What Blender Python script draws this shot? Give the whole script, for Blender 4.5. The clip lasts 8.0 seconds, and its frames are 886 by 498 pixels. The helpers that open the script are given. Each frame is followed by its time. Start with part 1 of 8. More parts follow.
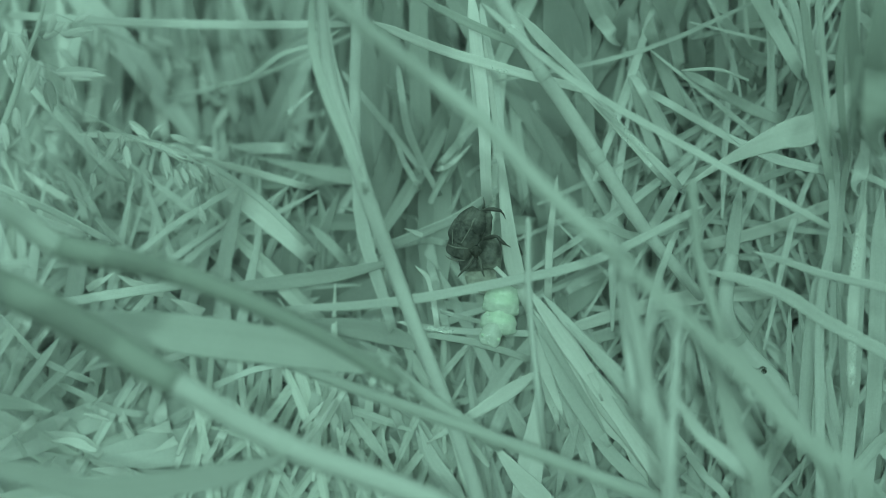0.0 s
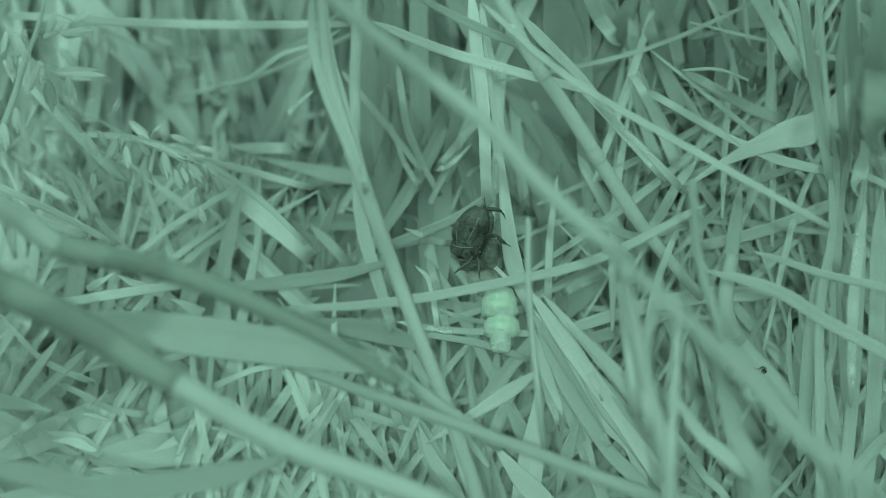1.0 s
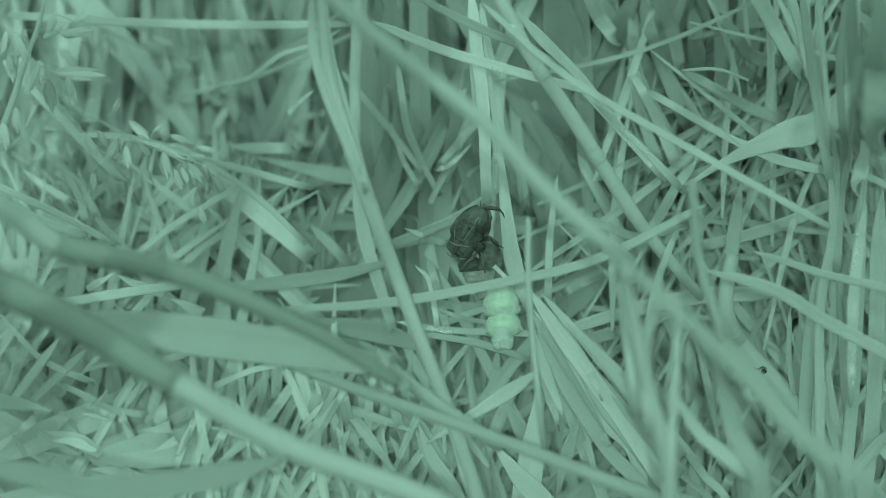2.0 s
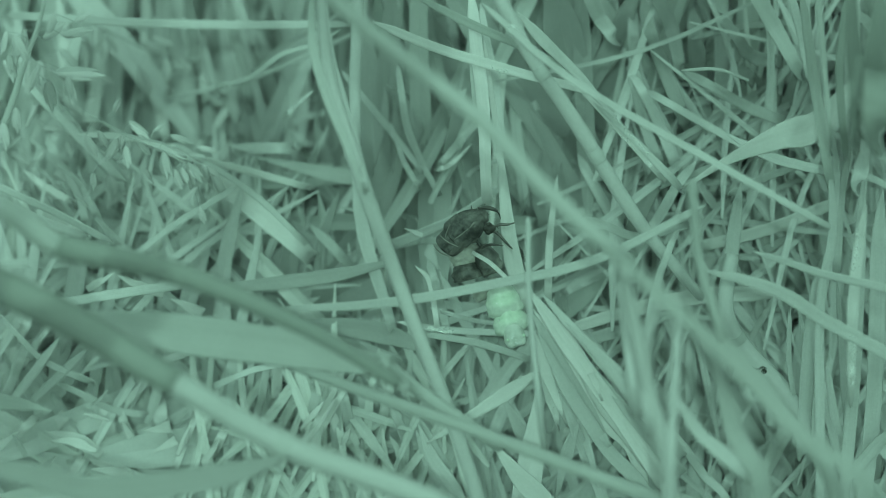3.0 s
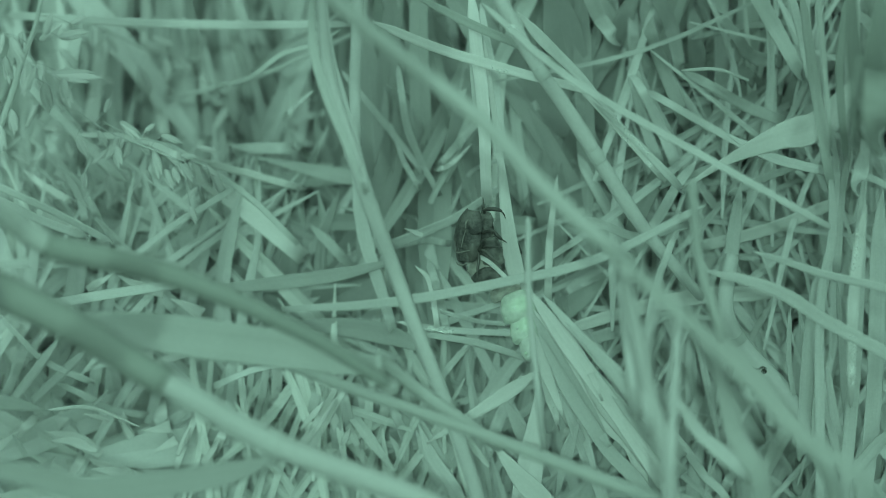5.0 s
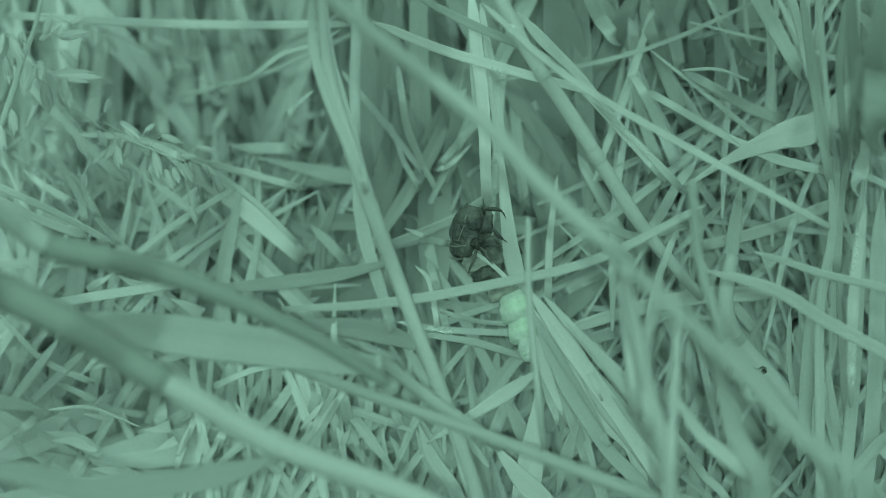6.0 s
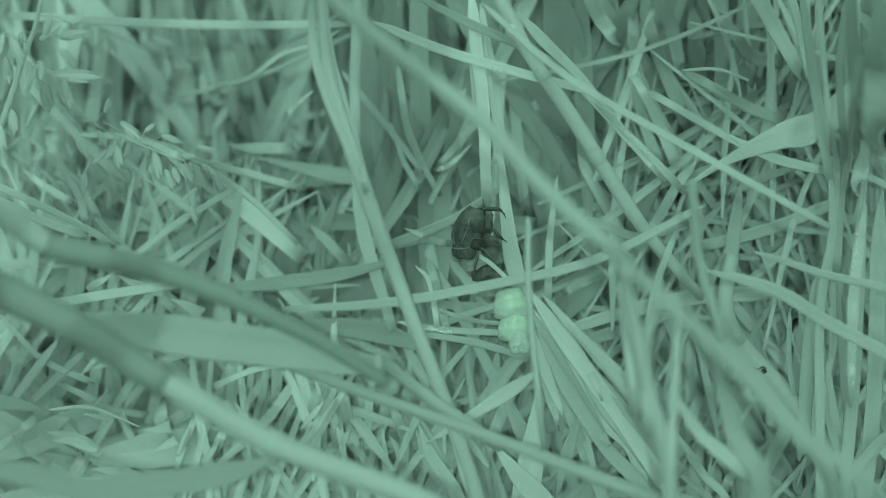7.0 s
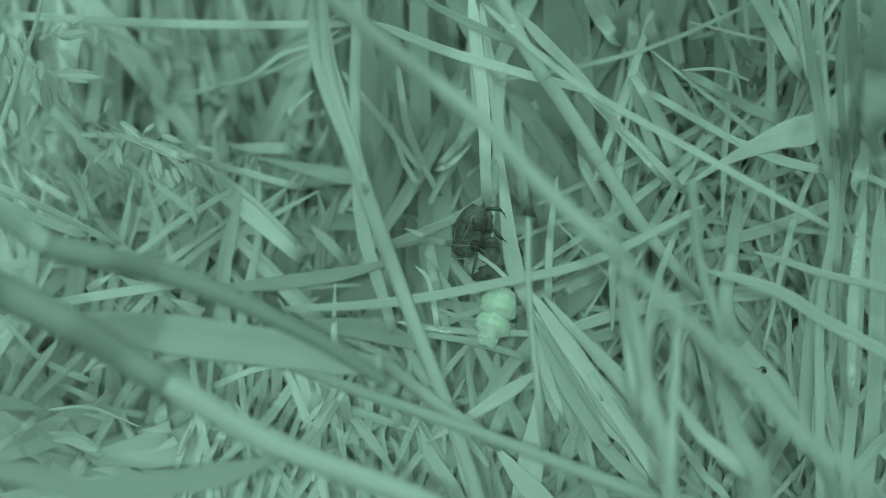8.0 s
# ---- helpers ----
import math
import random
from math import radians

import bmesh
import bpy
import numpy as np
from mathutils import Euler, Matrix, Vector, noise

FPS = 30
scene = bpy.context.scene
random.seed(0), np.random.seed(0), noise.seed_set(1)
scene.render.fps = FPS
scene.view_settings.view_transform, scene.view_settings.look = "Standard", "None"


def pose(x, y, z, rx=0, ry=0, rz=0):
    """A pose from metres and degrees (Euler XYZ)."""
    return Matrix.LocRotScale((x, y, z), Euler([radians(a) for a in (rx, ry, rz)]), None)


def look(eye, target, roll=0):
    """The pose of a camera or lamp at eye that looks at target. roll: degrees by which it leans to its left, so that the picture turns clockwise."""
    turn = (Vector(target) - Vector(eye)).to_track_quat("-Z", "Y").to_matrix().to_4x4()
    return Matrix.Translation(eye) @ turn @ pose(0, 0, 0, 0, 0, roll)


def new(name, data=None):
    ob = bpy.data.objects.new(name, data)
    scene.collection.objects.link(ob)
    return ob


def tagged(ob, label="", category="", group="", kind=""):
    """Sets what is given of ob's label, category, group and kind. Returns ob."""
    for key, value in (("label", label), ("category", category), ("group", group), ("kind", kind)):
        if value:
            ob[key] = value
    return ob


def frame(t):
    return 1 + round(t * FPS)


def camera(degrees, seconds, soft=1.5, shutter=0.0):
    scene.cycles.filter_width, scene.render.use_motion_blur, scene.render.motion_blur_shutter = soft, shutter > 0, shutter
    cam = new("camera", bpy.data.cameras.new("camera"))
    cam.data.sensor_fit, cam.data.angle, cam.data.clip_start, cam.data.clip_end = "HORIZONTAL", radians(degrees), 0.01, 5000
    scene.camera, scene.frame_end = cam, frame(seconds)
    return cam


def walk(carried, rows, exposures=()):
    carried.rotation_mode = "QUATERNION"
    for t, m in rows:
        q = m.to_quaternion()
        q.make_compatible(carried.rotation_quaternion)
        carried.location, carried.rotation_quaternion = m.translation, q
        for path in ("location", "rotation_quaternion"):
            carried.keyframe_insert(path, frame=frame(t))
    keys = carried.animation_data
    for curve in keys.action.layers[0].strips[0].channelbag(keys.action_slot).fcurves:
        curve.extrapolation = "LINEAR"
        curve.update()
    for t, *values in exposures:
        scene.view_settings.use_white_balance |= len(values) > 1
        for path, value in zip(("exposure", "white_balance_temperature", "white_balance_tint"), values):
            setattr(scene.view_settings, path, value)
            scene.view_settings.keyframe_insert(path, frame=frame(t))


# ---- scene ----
FOCUS = 0.2774            # metres from the lens to the glow-worm's perch
PITCH = 40.0              # the camera looks down into the tussock
HEART = Vector((0.0, 0.0, 0.06))
FACE = Vector((0.0, -math.cos(radians(PITCH)), math.sin(radians(PITCH))))
RISE = Vector((0.0, math.sin(radians(PITCH)), math.cos(radians(PITCH))))
EYE = HEART + FACE * FOCUS

cam = camera(24.0, 8.0, soft=0.9)
cam.data.dof.use_dof = True
cam.data.dof.focus_distance = FOCUS - 0.006
cam.data.dof.aperture_fstop = 14.0
walk(cam, [(0.0, look(EYE, HEART)), (8.0, look(EYE, HEART))],
     exposures=((0.0, -0.3), (3.5, -0.3), (4.5, -0.37), (6.0, -0.37), (6.5, -0.3), (7.0, -0.31), (7.5, -0.27), (8.0, -0.38)))

scene.cycles.max_bounces, scene.cycles.diffuse_bounces, scene.cycles.transmission_bounces = 16, 12, 12

# ---- light: a dim night sky and the infrared lamp beside the lens ----
TEAL = (0.53, 1.0, 0.80)
world = bpy.data.worlds.new("night")
scene.world = world
world.use_nodes = True
world.node_tree.nodes["Background"].inputs[0].default_value = (*TEAL, 1)
world.node_tree.nodes["Background"].inputs[1].default_value = 1.03

lamp_data = bpy.data.lights.new("infrared_lamp", "SPOT")
lamp_data.spot_size, lamp_data.spot_blend = radians(21), 1.0
lamp_data.shadow_soft_size = 0.006
lamp_data.energy = 9.8
lamp_data.color = TEAL
lamp = new("infrared_lamp", lamp_data)
lamp.matrix_world = look(HEART + (FACE + Vector((-0.035, 0.0, 0.075))) * 0.9, HEART + Vector((-0.046, 0, 0)) - RISE * 0.042)


# ---- materials ----
def nodes_of(name):
    m = bpy.data.materials.new(name)
    m.use_nodes = True
    nt = m.node_tree
    return m, nt, nt.nodes["Principled BSDF"], nt.nodes["Material Output"]


def add(nt, kind, **values):
    n = nt.nodes.new(kind)
    for key, value in values.items():
        n.inputs[key].default_value = value
    return n


def plant(name, dark, light, rough, through_light, stripe=26.0, bump=0.5):
    """Leaf or straw: fibres along the blade, patches, a tone of its own for each piece, and light that comes through."""
    m, nt, bsdf, out = nodes_of(name)
    L = nt.links.new
    uv = nt.nodes.new("ShaderNodeUVMap")
    stretch = add(nt, "ShaderNodeMapping", Scale=(stripe * 0.25, 25.0, 1.0))
    L(uv.outputs[0], stretch.inputs[0])
    fibre = add(nt, "ShaderNodeTexNoise", Scale=1.0, Detail=5.0, Roughness=0.7)
    L(stretch.outputs[0], fibre.inputs["Vector"])
    coord = nt.nodes.new("ShaderNodeTexCoord")
    patch = add(nt, "ShaderNodeTexNoise", Scale=95.0, Detail=4.0, Roughness=0.6)
    L(coord.outputs["Object"], patch.inputs["Vector"])
    grain = add(nt, "ShaderNodeTexNoise", Scale=2600.0, Detail=3.0, Roughness=0.7)
    L(coord.outputs["Object"], grain.inputs["Vector"])
    info = nt.nodes.new("ShaderNodeObjectInfo")
    geo = nt.nodes.new("ShaderNodeNewGeometry")
    one = nt.nodes.new("ShaderNodeMath")
    one.operation = "ADD"
    L(info.outputs["Random"], one.inputs[0])
    L(geo.outputs["Random Per Island"], one.inputs[1])
    fract = nt.nodes.new("ShaderNodeMath")
    fract.operation = "FRACT"
    L(one.outputs[0], fract.inputs[0])
    s1 = nt.nodes.new("ShaderNodeMath")
    s1.operation = "MULTIPLY_ADD"
    L(fibre.outputs[0], s1.inputs[0])
    s1.inputs[1].default_value = 1.03
    L(fract.outputs[0], s1.inputs[2])
    s2 = nt.nodes.new("ShaderNodeMath")
    s2.operation = "MULTIPLY_ADD"
    L(patch.outputs[0], s2.inputs[0])
    s2.inputs[1].default_value = 0.75
    L(s1.outputs[0], s2.inputs[2])
    s3 = nt.nodes.new("ShaderNodeMath")
    s3.operation = "MULTIPLY_ADD"
    L(grain.outputs[0], s3.inputs[0])
    s3.inputs[1].default_value = 0.9
    L(s2.outputs[0], s3.inputs[2])
    ramp = nt.nodes.new("ShaderNodeMapRange")
    ramp.inputs[1].default_value, ramp.inputs[2].default_value = 0.92, 2.52
    L(s3.outputs[0], ramp.inputs[0])
    mix = nt.nodes.new("ShaderNodeMix")
    mix.data_type = "RGBA"
    mix.inputs[6].default_value, mix.inputs[7].default_value = (*dark, 1), (*light, 1)
    L(ramp.outputs[0], mix.inputs[0])
    L(mix.outputs[2], bsdf.inputs["Base Color"])
    bsdf.inputs["Roughness"].default_value = rough
    bsdf.inputs["Specular IOR Level"].default_value = 0.45
    b = add(nt, "ShaderNodeBump", Strength=bump, Distance=0.0002)
    L(fibre.outputs[0], b.inputs["Height"])
    b2 = add(nt, "ShaderNodeBump", Strength=bump * 0.5, Distance=0.0001)
    L(grain.outputs[0], b2.inputs["Height"])
    L(b.outputs[0], b2.inputs["Normal"])
    L(b2.outputs[0], bsdf.inputs["Normal"])
    tr = nt.nodes.new("ShaderNodeBsdfTranslucent")
    L(mix.outputs[2], tr.inputs[0])
    blend = nt.nodes.new("ShaderNodeMixShader")
    blend.inputs[0].default_value = through_light
    L(bsdf.outputs[0], blend.inputs[1])
    L(tr.outputs[0], blend.inputs[2])
    L(blend.outputs[0], out.inputs[0])
    return m


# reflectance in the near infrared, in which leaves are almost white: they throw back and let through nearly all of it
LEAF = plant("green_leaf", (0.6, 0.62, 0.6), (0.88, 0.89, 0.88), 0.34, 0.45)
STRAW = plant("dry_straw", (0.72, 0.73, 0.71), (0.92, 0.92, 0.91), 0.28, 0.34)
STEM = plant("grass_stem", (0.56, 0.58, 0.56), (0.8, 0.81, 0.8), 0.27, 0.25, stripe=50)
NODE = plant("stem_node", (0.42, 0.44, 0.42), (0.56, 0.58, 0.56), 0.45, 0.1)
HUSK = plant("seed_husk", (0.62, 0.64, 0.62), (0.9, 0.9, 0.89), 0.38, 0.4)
# much darker leaf: shade put into the colour of some blades and stems
DEEP_SHADE = plant("deep_shade_leaf", (0.26, 0.29, 0.26), (0.4, 0.43, 0.4), 0.36, 0.2, stripe=60)
# green stem tone; on the leaves further back it stands in for shade
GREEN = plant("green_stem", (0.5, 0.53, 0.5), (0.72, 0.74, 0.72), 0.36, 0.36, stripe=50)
# LEAF made darker, to stand in for shade behind the perch
DIMMED = plant("dimmed_leaf", (0.36, 0.38, 0.36), (0.55, 0.57, 0.55), 0.45, 0.36)
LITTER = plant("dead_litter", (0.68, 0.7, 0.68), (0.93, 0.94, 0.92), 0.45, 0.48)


def plain(name, dark, light, rough, scale, bump=0.3, spec=0.5, glow=None, power=0.0, low=0.65, high=1.35):
    m, nt, bsdf, out = nodes_of(name)
    L = nt.links.new
    coord = nt.nodes.new("ShaderNodeTexCoord")
    fine = add(nt, "ShaderNodeTexNoise", Scale=scale, Detail=6.0, Roughness=0.65)
    L(coord.outputs["Object"], fine.inputs["Vector"])
    coarse = add(nt, "ShaderNodeTexNoise", Scale=scale * 0.2, Detail=2.0)
    L(coord.outputs["Object"], coarse.inputs["Vector"])
    s = nt.nodes.new("ShaderNodeMath")
    s.operation = "ADD"
    L(fine.outputs[0], s.inputs[0])
    L(coarse.outputs[0], s.inputs[1])
    r = nt.nodes.new("ShaderNodeMapRange")
    r.inputs[1].default_value, r.inputs[2].default_value = low, high
    L(s.outputs[0], r.inputs[0])
    mix = nt.nodes.new("ShaderNodeMix")
    mix.data_type = "RGBA"
    mix.inputs[6].default_value, mix.inputs[7].default_value = (*dark, 1), (*light, 1)
    L(r.outputs[0], mix.inputs[0])
    L(mix.outputs[2], bsdf.inputs["Base Color"])
    bsdf.inputs["Roughness"].default_value = rough
    bsdf.inputs["Specular IOR Level"].default_value = spec
    b = add(nt, "ShaderNodeBump", Strength=bump, Distance=0.0002)
    L(fine.outputs[0], b.inputs["Height"])
    L(b.outputs[0], bsdf.inputs["Normal"])
    if glow:
        bsdf.inputs["Emission Color"].default_value = (*glow, 1)
        bsdf.inputs["Emission Strength"].default_value = power
    return m


SOIL = plain("dark_soil", (0.26, 0.255, 0.24), (0.48, 0.47, 0.45), 0.95, 300, 1.0)
CHITIN = plain("brown_chitin", (0.03, 0.03, 0.028), (0.17, 0.17, 0.155), 0.36, 1500, 1.0, low=0.84, high=1.34)
FLANK = plain("mottled_flank", (0.05, 0.05, 0.046), (0.30, 0.30, 0.27), 0.36, 700, 1.0, low=0.85, high=1.36)
DARK = plain("black_chitin", (0.036, 0.036, 0.033), (0.12, 0.117, 0.105), 0.3, 900, 0.4)
SKIN = plain("pale_skin", (0.22, 0.21, 0.19), (0.60, 0.60, 0.54), 0.3, 900, 0.7)
RIM = plain("plate_rim", (0.10, 0.095, 0.085), (0.34, 0.33, 0.30), 0.35, 1200, 0.7)


def lit_skin(name, dark, light, glow, low, high, reach):
    """Wet pale skin that glows from inside, strongest in the middle of its underside."""
    m = plain(name, dark, light, 0.2, 1100, 0.6, 0.6, glow, low)
    nt = m.node_tree
    coord = nt.nodes.new("ShaderNodeTexCoord")
    shift = add(nt, "ShaderNodeMapping", Location=(0.0, -0.25, 0.0), Scale=(1000 / reach[0], 1000 / reach[1], 300 / reach[0]))
    nt.links.new(coord.outputs["Object"], shift.inputs[0])
    far = nt.nodes.new("ShaderNodeVectorMath")
    far.operation = "LENGTH"
    nt.links.new(shift.outputs[0], far.inputs[0])
    fade = nt.nodes.new("ShaderNodeMapRange")
    fade.interpolation_type = "SMOOTHSTEP"
    for k, v in zip((1, 2, 3, 4), (0.45, 1.25, high, low)):
        fade.inputs[k].default_value = v
    nt.links.new(far.outputs["Value"], fade.inputs[0])
    nt.links.new(fade.outputs[0], nt.nodes["Principled BSDF"].inputs["Emission Strength"])
    return m


LANTERN = lit_skin("lantern_skin", (0.42, 0.48, 0.42), (0.68, 0.73, 0.66), (0.32, 1.0, 0.44), 0.012, 0.13, (1.9, 1.15))
TAIL = lit_skin("tail_skin", (0.44, 0.48, 0.44), (0.70, 0.73, 0.69), (0.48, 1.0, 0.6), 0.02, 0.03, (1.0, 1.0))
BEAD = plain("dew_bead", (0.75, 0.78, 0.76), (0.86, 0.88, 0.86), 0.26, 500, 0.0, 1.0)
# half metal, so that each bead throws a stronger glint than water
BEAD.node_tree.nodes["Principled BSDF"].inputs["Metallic"].default_value = 0.5
# near white: the sparkle of the wet tail is in this colour
WET = plain("wet_speck", (0.8, 0.84, 0.82), (0.9, 0.93, 0.91), 0.2, 500, 0.0, 1.0)
DROP = plain("amber_bead", (0.02, 0.02, 0.016), (0.05, 0.048, 0.04), 0.08, 500, 0.1)


# ---- builders; lengths in millimetres ----
def catmull(points, n):
    """n + 1 places along a smooth line through the points, the even steps of a plant's growth."""
    P = [Vector(p) for p in points]
    P = [P[0] * 2 - P[1], *P, P[-1] * 2 - P[-2]]
    out, k = [], len(P) - 3
    for i in range(n + 1):
        s = min(i / n * k, k - 1e-6)
        j, f = int(s), s - int(s)
        a, b, c, d = P[j:j + 4]
        out.append(0.5 * ((2 * b) + (c - a) * f + (2 * a - 5 * b + 4 * c - d) * f * f + (3 * b - a - 3 * c + d) * f ** 3))
    return out


def steps(values, n):
    return [float(np.interp(i / n * (len(values) - 1), range(len(values)), values)) for i in range(n + 1)]


FLAT = ((-1, 0.16, 0), (-0.9, 0.12, 1), (-0.35, -0.02, 1), (0, -0.09, 1.5), (0.35, -0.02, 1), (0.9, 0.12, 1), (1, 0.16, 0), (0.9, 0.12, -1), (0.35, -0.02, -1), (0, -0.09, -1.5), (-0.35, -0.02, -1), (-0.9, 0.12, -1))
THIN = ((-1, 0.28, 0), (0, -0.1, 1), (1, 0.28, 0), (0, -0.1, -1))
ROUND = tuple((math.cos(a * math.pi / 5), math.sin(a * math.pi / 5), 0) for a in range(10))


def sweep(points, widths, n, ring, turn=0.0, twist=0.0, thick=0.09, fold=1.0, wander=0.0, seed=0, tip=0):
    """Vertices, faces and texture coordinates of a blade or stem that follows the points."""
    rng = random.Random(seed)
    line, wide = catmull(points, n), steps(widths, n)
    verts, faces, uvs, run, r = [], [], [], 0.0, len(ring)
    phase = rng.uniform(0, 6)
    for i, p in enumerate(line):
        t = (line[min(i + 1, n)] - line[max(i - 1, 0)]).normalized()
        side = t.cross(FACE)
        side = side.normalized() if side.length > 0.05 else Vector((1, 0, 0))
        a = radians(turn + twist * (i / n - 0.5)) + wander * math.sin(phase + 5.0 * i / n)
        side = Matrix.Rotation(a, 3, t) @ side
        up = side.cross(t).normalized()
        w = wide[i] / 2
        if tip:
            gone = (p - line[0 if tip > 0 else n]).length
            w *= min(1.0, 0.04 + (gone / (5.5 * w + 0.01)) ** 0.8)
        run += (p - line[i - 1]).length if i else 0
        for x, f, th in ring:
            if ring is ROUND:
                verts.append((p + side * (x * w) + up * (f * w)))
                uvs.append((x, run / 1000))
            else:
                verts.append(p + side * (x * w) + up * (f * w * fold + th * thick))
                uvs.append((x * w / 2.0 + phase, run / 1000))
    for i in range(n):
        for j in range(r):
            k = (j + 1) % r
            faces.append((i * r + j, i * r + k, (i + 1) * r + k, (i + 1) * r + j))
    faces.append(tuple(range(r - 1, -1, -1)))
    faces.append(tuple(n * r + j for j in range(r)))
    return verts, faces, uvs


def mesh_of(name, verts, faces, uvs, material, base=None, smooth=True):
    base = Vector(base) if base is not None else Vector((0, 0, 0))
    me = bpy.data.meshes.new(name)
    me.from_pydata([(Vector(v) - base) * 0.001 for v in verts], [], faces)
    layer = me.uv_layers.new(name="UVMap")
    flat = np.empty(len(me.loops), dtype=np.int32)
    me.loops.foreach_get("vertex_index", flat)
    layer.data.foreach_set("uv", np.array(uvs, dtype=np.float32)[flat].ravel())
    me.polygons.foreach_set("use_smooth", [smooth] * len(me.polygons))
    me.materials.append(material)
    me.update()
    return me


GROWN = {}
COUNT = [0]


def root_of(points):
    return min(points, key=lambda p: p[2])


def tuft(x, y, label, name="tussock_plant"):
    """A grass plant: an Empty at its foot, under which its blades and stems grow."""
    top = new(name)
    top.empty_display_size = 0.004
    top.location = (x * 0.001, y * 0.001, 0)
    return tagged(top, label, "plant", "tussock plants")


def under(ob, base, parent):
    if parent:
        ob.parent = parent
        ob.location = Vector(base) * 0.001 - parent.location
    else:
        ob.location = Vector(base) * 0.001


def leaf(plant_of, points, widths, turn=0.0, twist=0.0, dry=False, key="", green=False, dull=False, dimmed=False):
    """One grass blade, folded along its midrib, from its root in the ground to its tip. The colour flags also follow
    how lit or shaded it looks.
    """
    COUNT[0] += 1
    base = root_of(points)
    data = sweep(points, widths, 12 * (len(points) - 1), FLAT, turn, twist, wander=0.18, seed=COUNT[0],
                 tip=1 if points[0][2] > points[-1][2] else -1)
    name = "blade" if plant_of else "straw_piece"
    ob = new(name, mesh_of(name, *data, STRAW if dry else GREEN if green else DEEP_SHADE if dull else DIMMED if dimmed else LEAF, base))
    under(ob, base, plant_of)
    if not plant_of:
        tagged(ob, "short broken piece of pale dry straw caught in the grass", "straw", "straw litter")
    elif dry:
        tagged(ob, "dry straw-pale blade")
    if key:
        GROWN[key] = ob
    return ob


def stem(plant_of, points, widths, node_at=(), key="", green=False, sheath=()):
    """A round grass stem with swollen nodes."""
    COUNT[0] += 1
    base = root_of(points)
    n = 10 * (len(points) - 1)
    ob = new("stem", mesh_of("stem", *sweep(points, widths, n, ROUND, seed=COUNT[0]), GREEN if green else STEM, base))
    under(ob, base, plant_of)
    line, wide = catmull(points, n), steps(widths, n)
    for f in node_at:
        i = max(1, min(n - 1, int(f * n)))
        c, t, w = line[i], (line[i + 1] - line[i - 1]).normalized(), wide[i]
        ring = [c + t * (s * w) for s in (-0.5, -0.22, 0.0, 0.22, 0.5)]
        data = sweep(ring, (w * 1.0, w * 1.06, w * 1.12, w * 1.05, w * 1.0), 8, ROUND)
        nd = new("node", mesh_of("node", *data, NODE, base))
        nd.parent = ob
        tagged(nd, "swollen paler joint")
    # dark sleeve over part of the stem: its shadow put into colour
    if sheath:
        i, j = int(sheath[0] * n), int(sheath[1] * n)
        data = sweep(line[i:j + 1], [w * 1.14 for w in wide[i:j + 1]], j - i, ROUND)
        sh = new("sheath", mesh_of("sheath", *data, DEEP_SHADE, base))
        sh.parent = ob
        tagged(sh, "darker sleeve for the shade on the stem")
    if key:
        GROWN[key] = ob
    return ob


def spikelet_mesh():
    """Three pointed husks that clasp one another, one unit long, pointing along +x."""
    verts, faces, uvs = [], [], []
    for k, (ang, start, length, fat) in enumerate(((0.0, 0.0, 1.0, 0.14), (0.15, 0.02, 0.84, 0.12), (-0.17, 0.04, 0.74, 0.11))):
        first, rows, cols = len(verts), 8, 6
        for i in range(rows + 1):
            s = i / rows
            rad = fat * (math.sin(math.pi * s ** 0.72) ** 0.8 + 0.02)
            for j in range(cols):
                a = 2 * math.pi * j / cols
                x, y, z = start + s * length, math.cos(a) * rad, math.sin(a) * rad * 0.55 + (k == 1) * 0.03 - (k == 2) * 0.03
                verts.append(Vector((x * math.cos(ang) - y * math.sin(ang), x * math.sin(ang) + y * math.cos(ang), z)))
                uvs.append((math.cos(a) * 0.8 + k, s * 0.01))
        for i in range(rows):
            for j in range(cols):
                a, b = first + i * cols + j, first + i * cols + (j + 1) % cols
                faces.append((a, b, b + cols, a + cols))
    return verts, faces, uvs


def seed_head(axis, widths, key, label, skin):
    """A panicle: its stalk, from which hang() hangs the husks."""
    base = root_of(axis)
    top = new("flowering_plant")
    top.empty_display_size = 0.005
    top.location = Vector(base) * 0.001
    tagged(top, label, "plant", "flowering plants")
    st = new("stalk", mesh_of("stalk", *sweep(axis, widths, 10 * (len(axis) - 1), ROUND), skin, base))
    st.parent = top
    if key:
        GROWN[key] = top
    return top, catmull(axis, 60), Vector(base)


def hang(head, grains):
    """Husked spikelets that hang from a stalk by hair-thin pedicels: foot, direction and length of each."""
    top, line, base = head
    husk = spikelet_mesh()
    for x, y, z, dx, dy, dz, length in grains:
        p, d = Vector((x, y, z)), Vector((dx, dy, dz)).normalized()
        m = Matrix.Translation(p - base) @ d.to_track_quat("X", "Z").to_matrix().to_4x4() @ Matrix.Scale(length, 4)
        me = mesh_of("spikelet", [m @ v for v in husk[0]], husk[1], husk[2], HUSK)
        ob = new("spikelet", me)
        ob.parent = top
        near = min(line, key=lambda q: (q - p).length)
        mid = (near + p) / 2 + Vector((0, 0, 0.12 * (near - p).length))
        pd = new("pedicel", mesh_of("pedicel", *sweep((near, mid, p + d * length * 0.06), (0.10, 0.07, 0.12), 8, ROUND), STEM, base))
        pd.parent = top


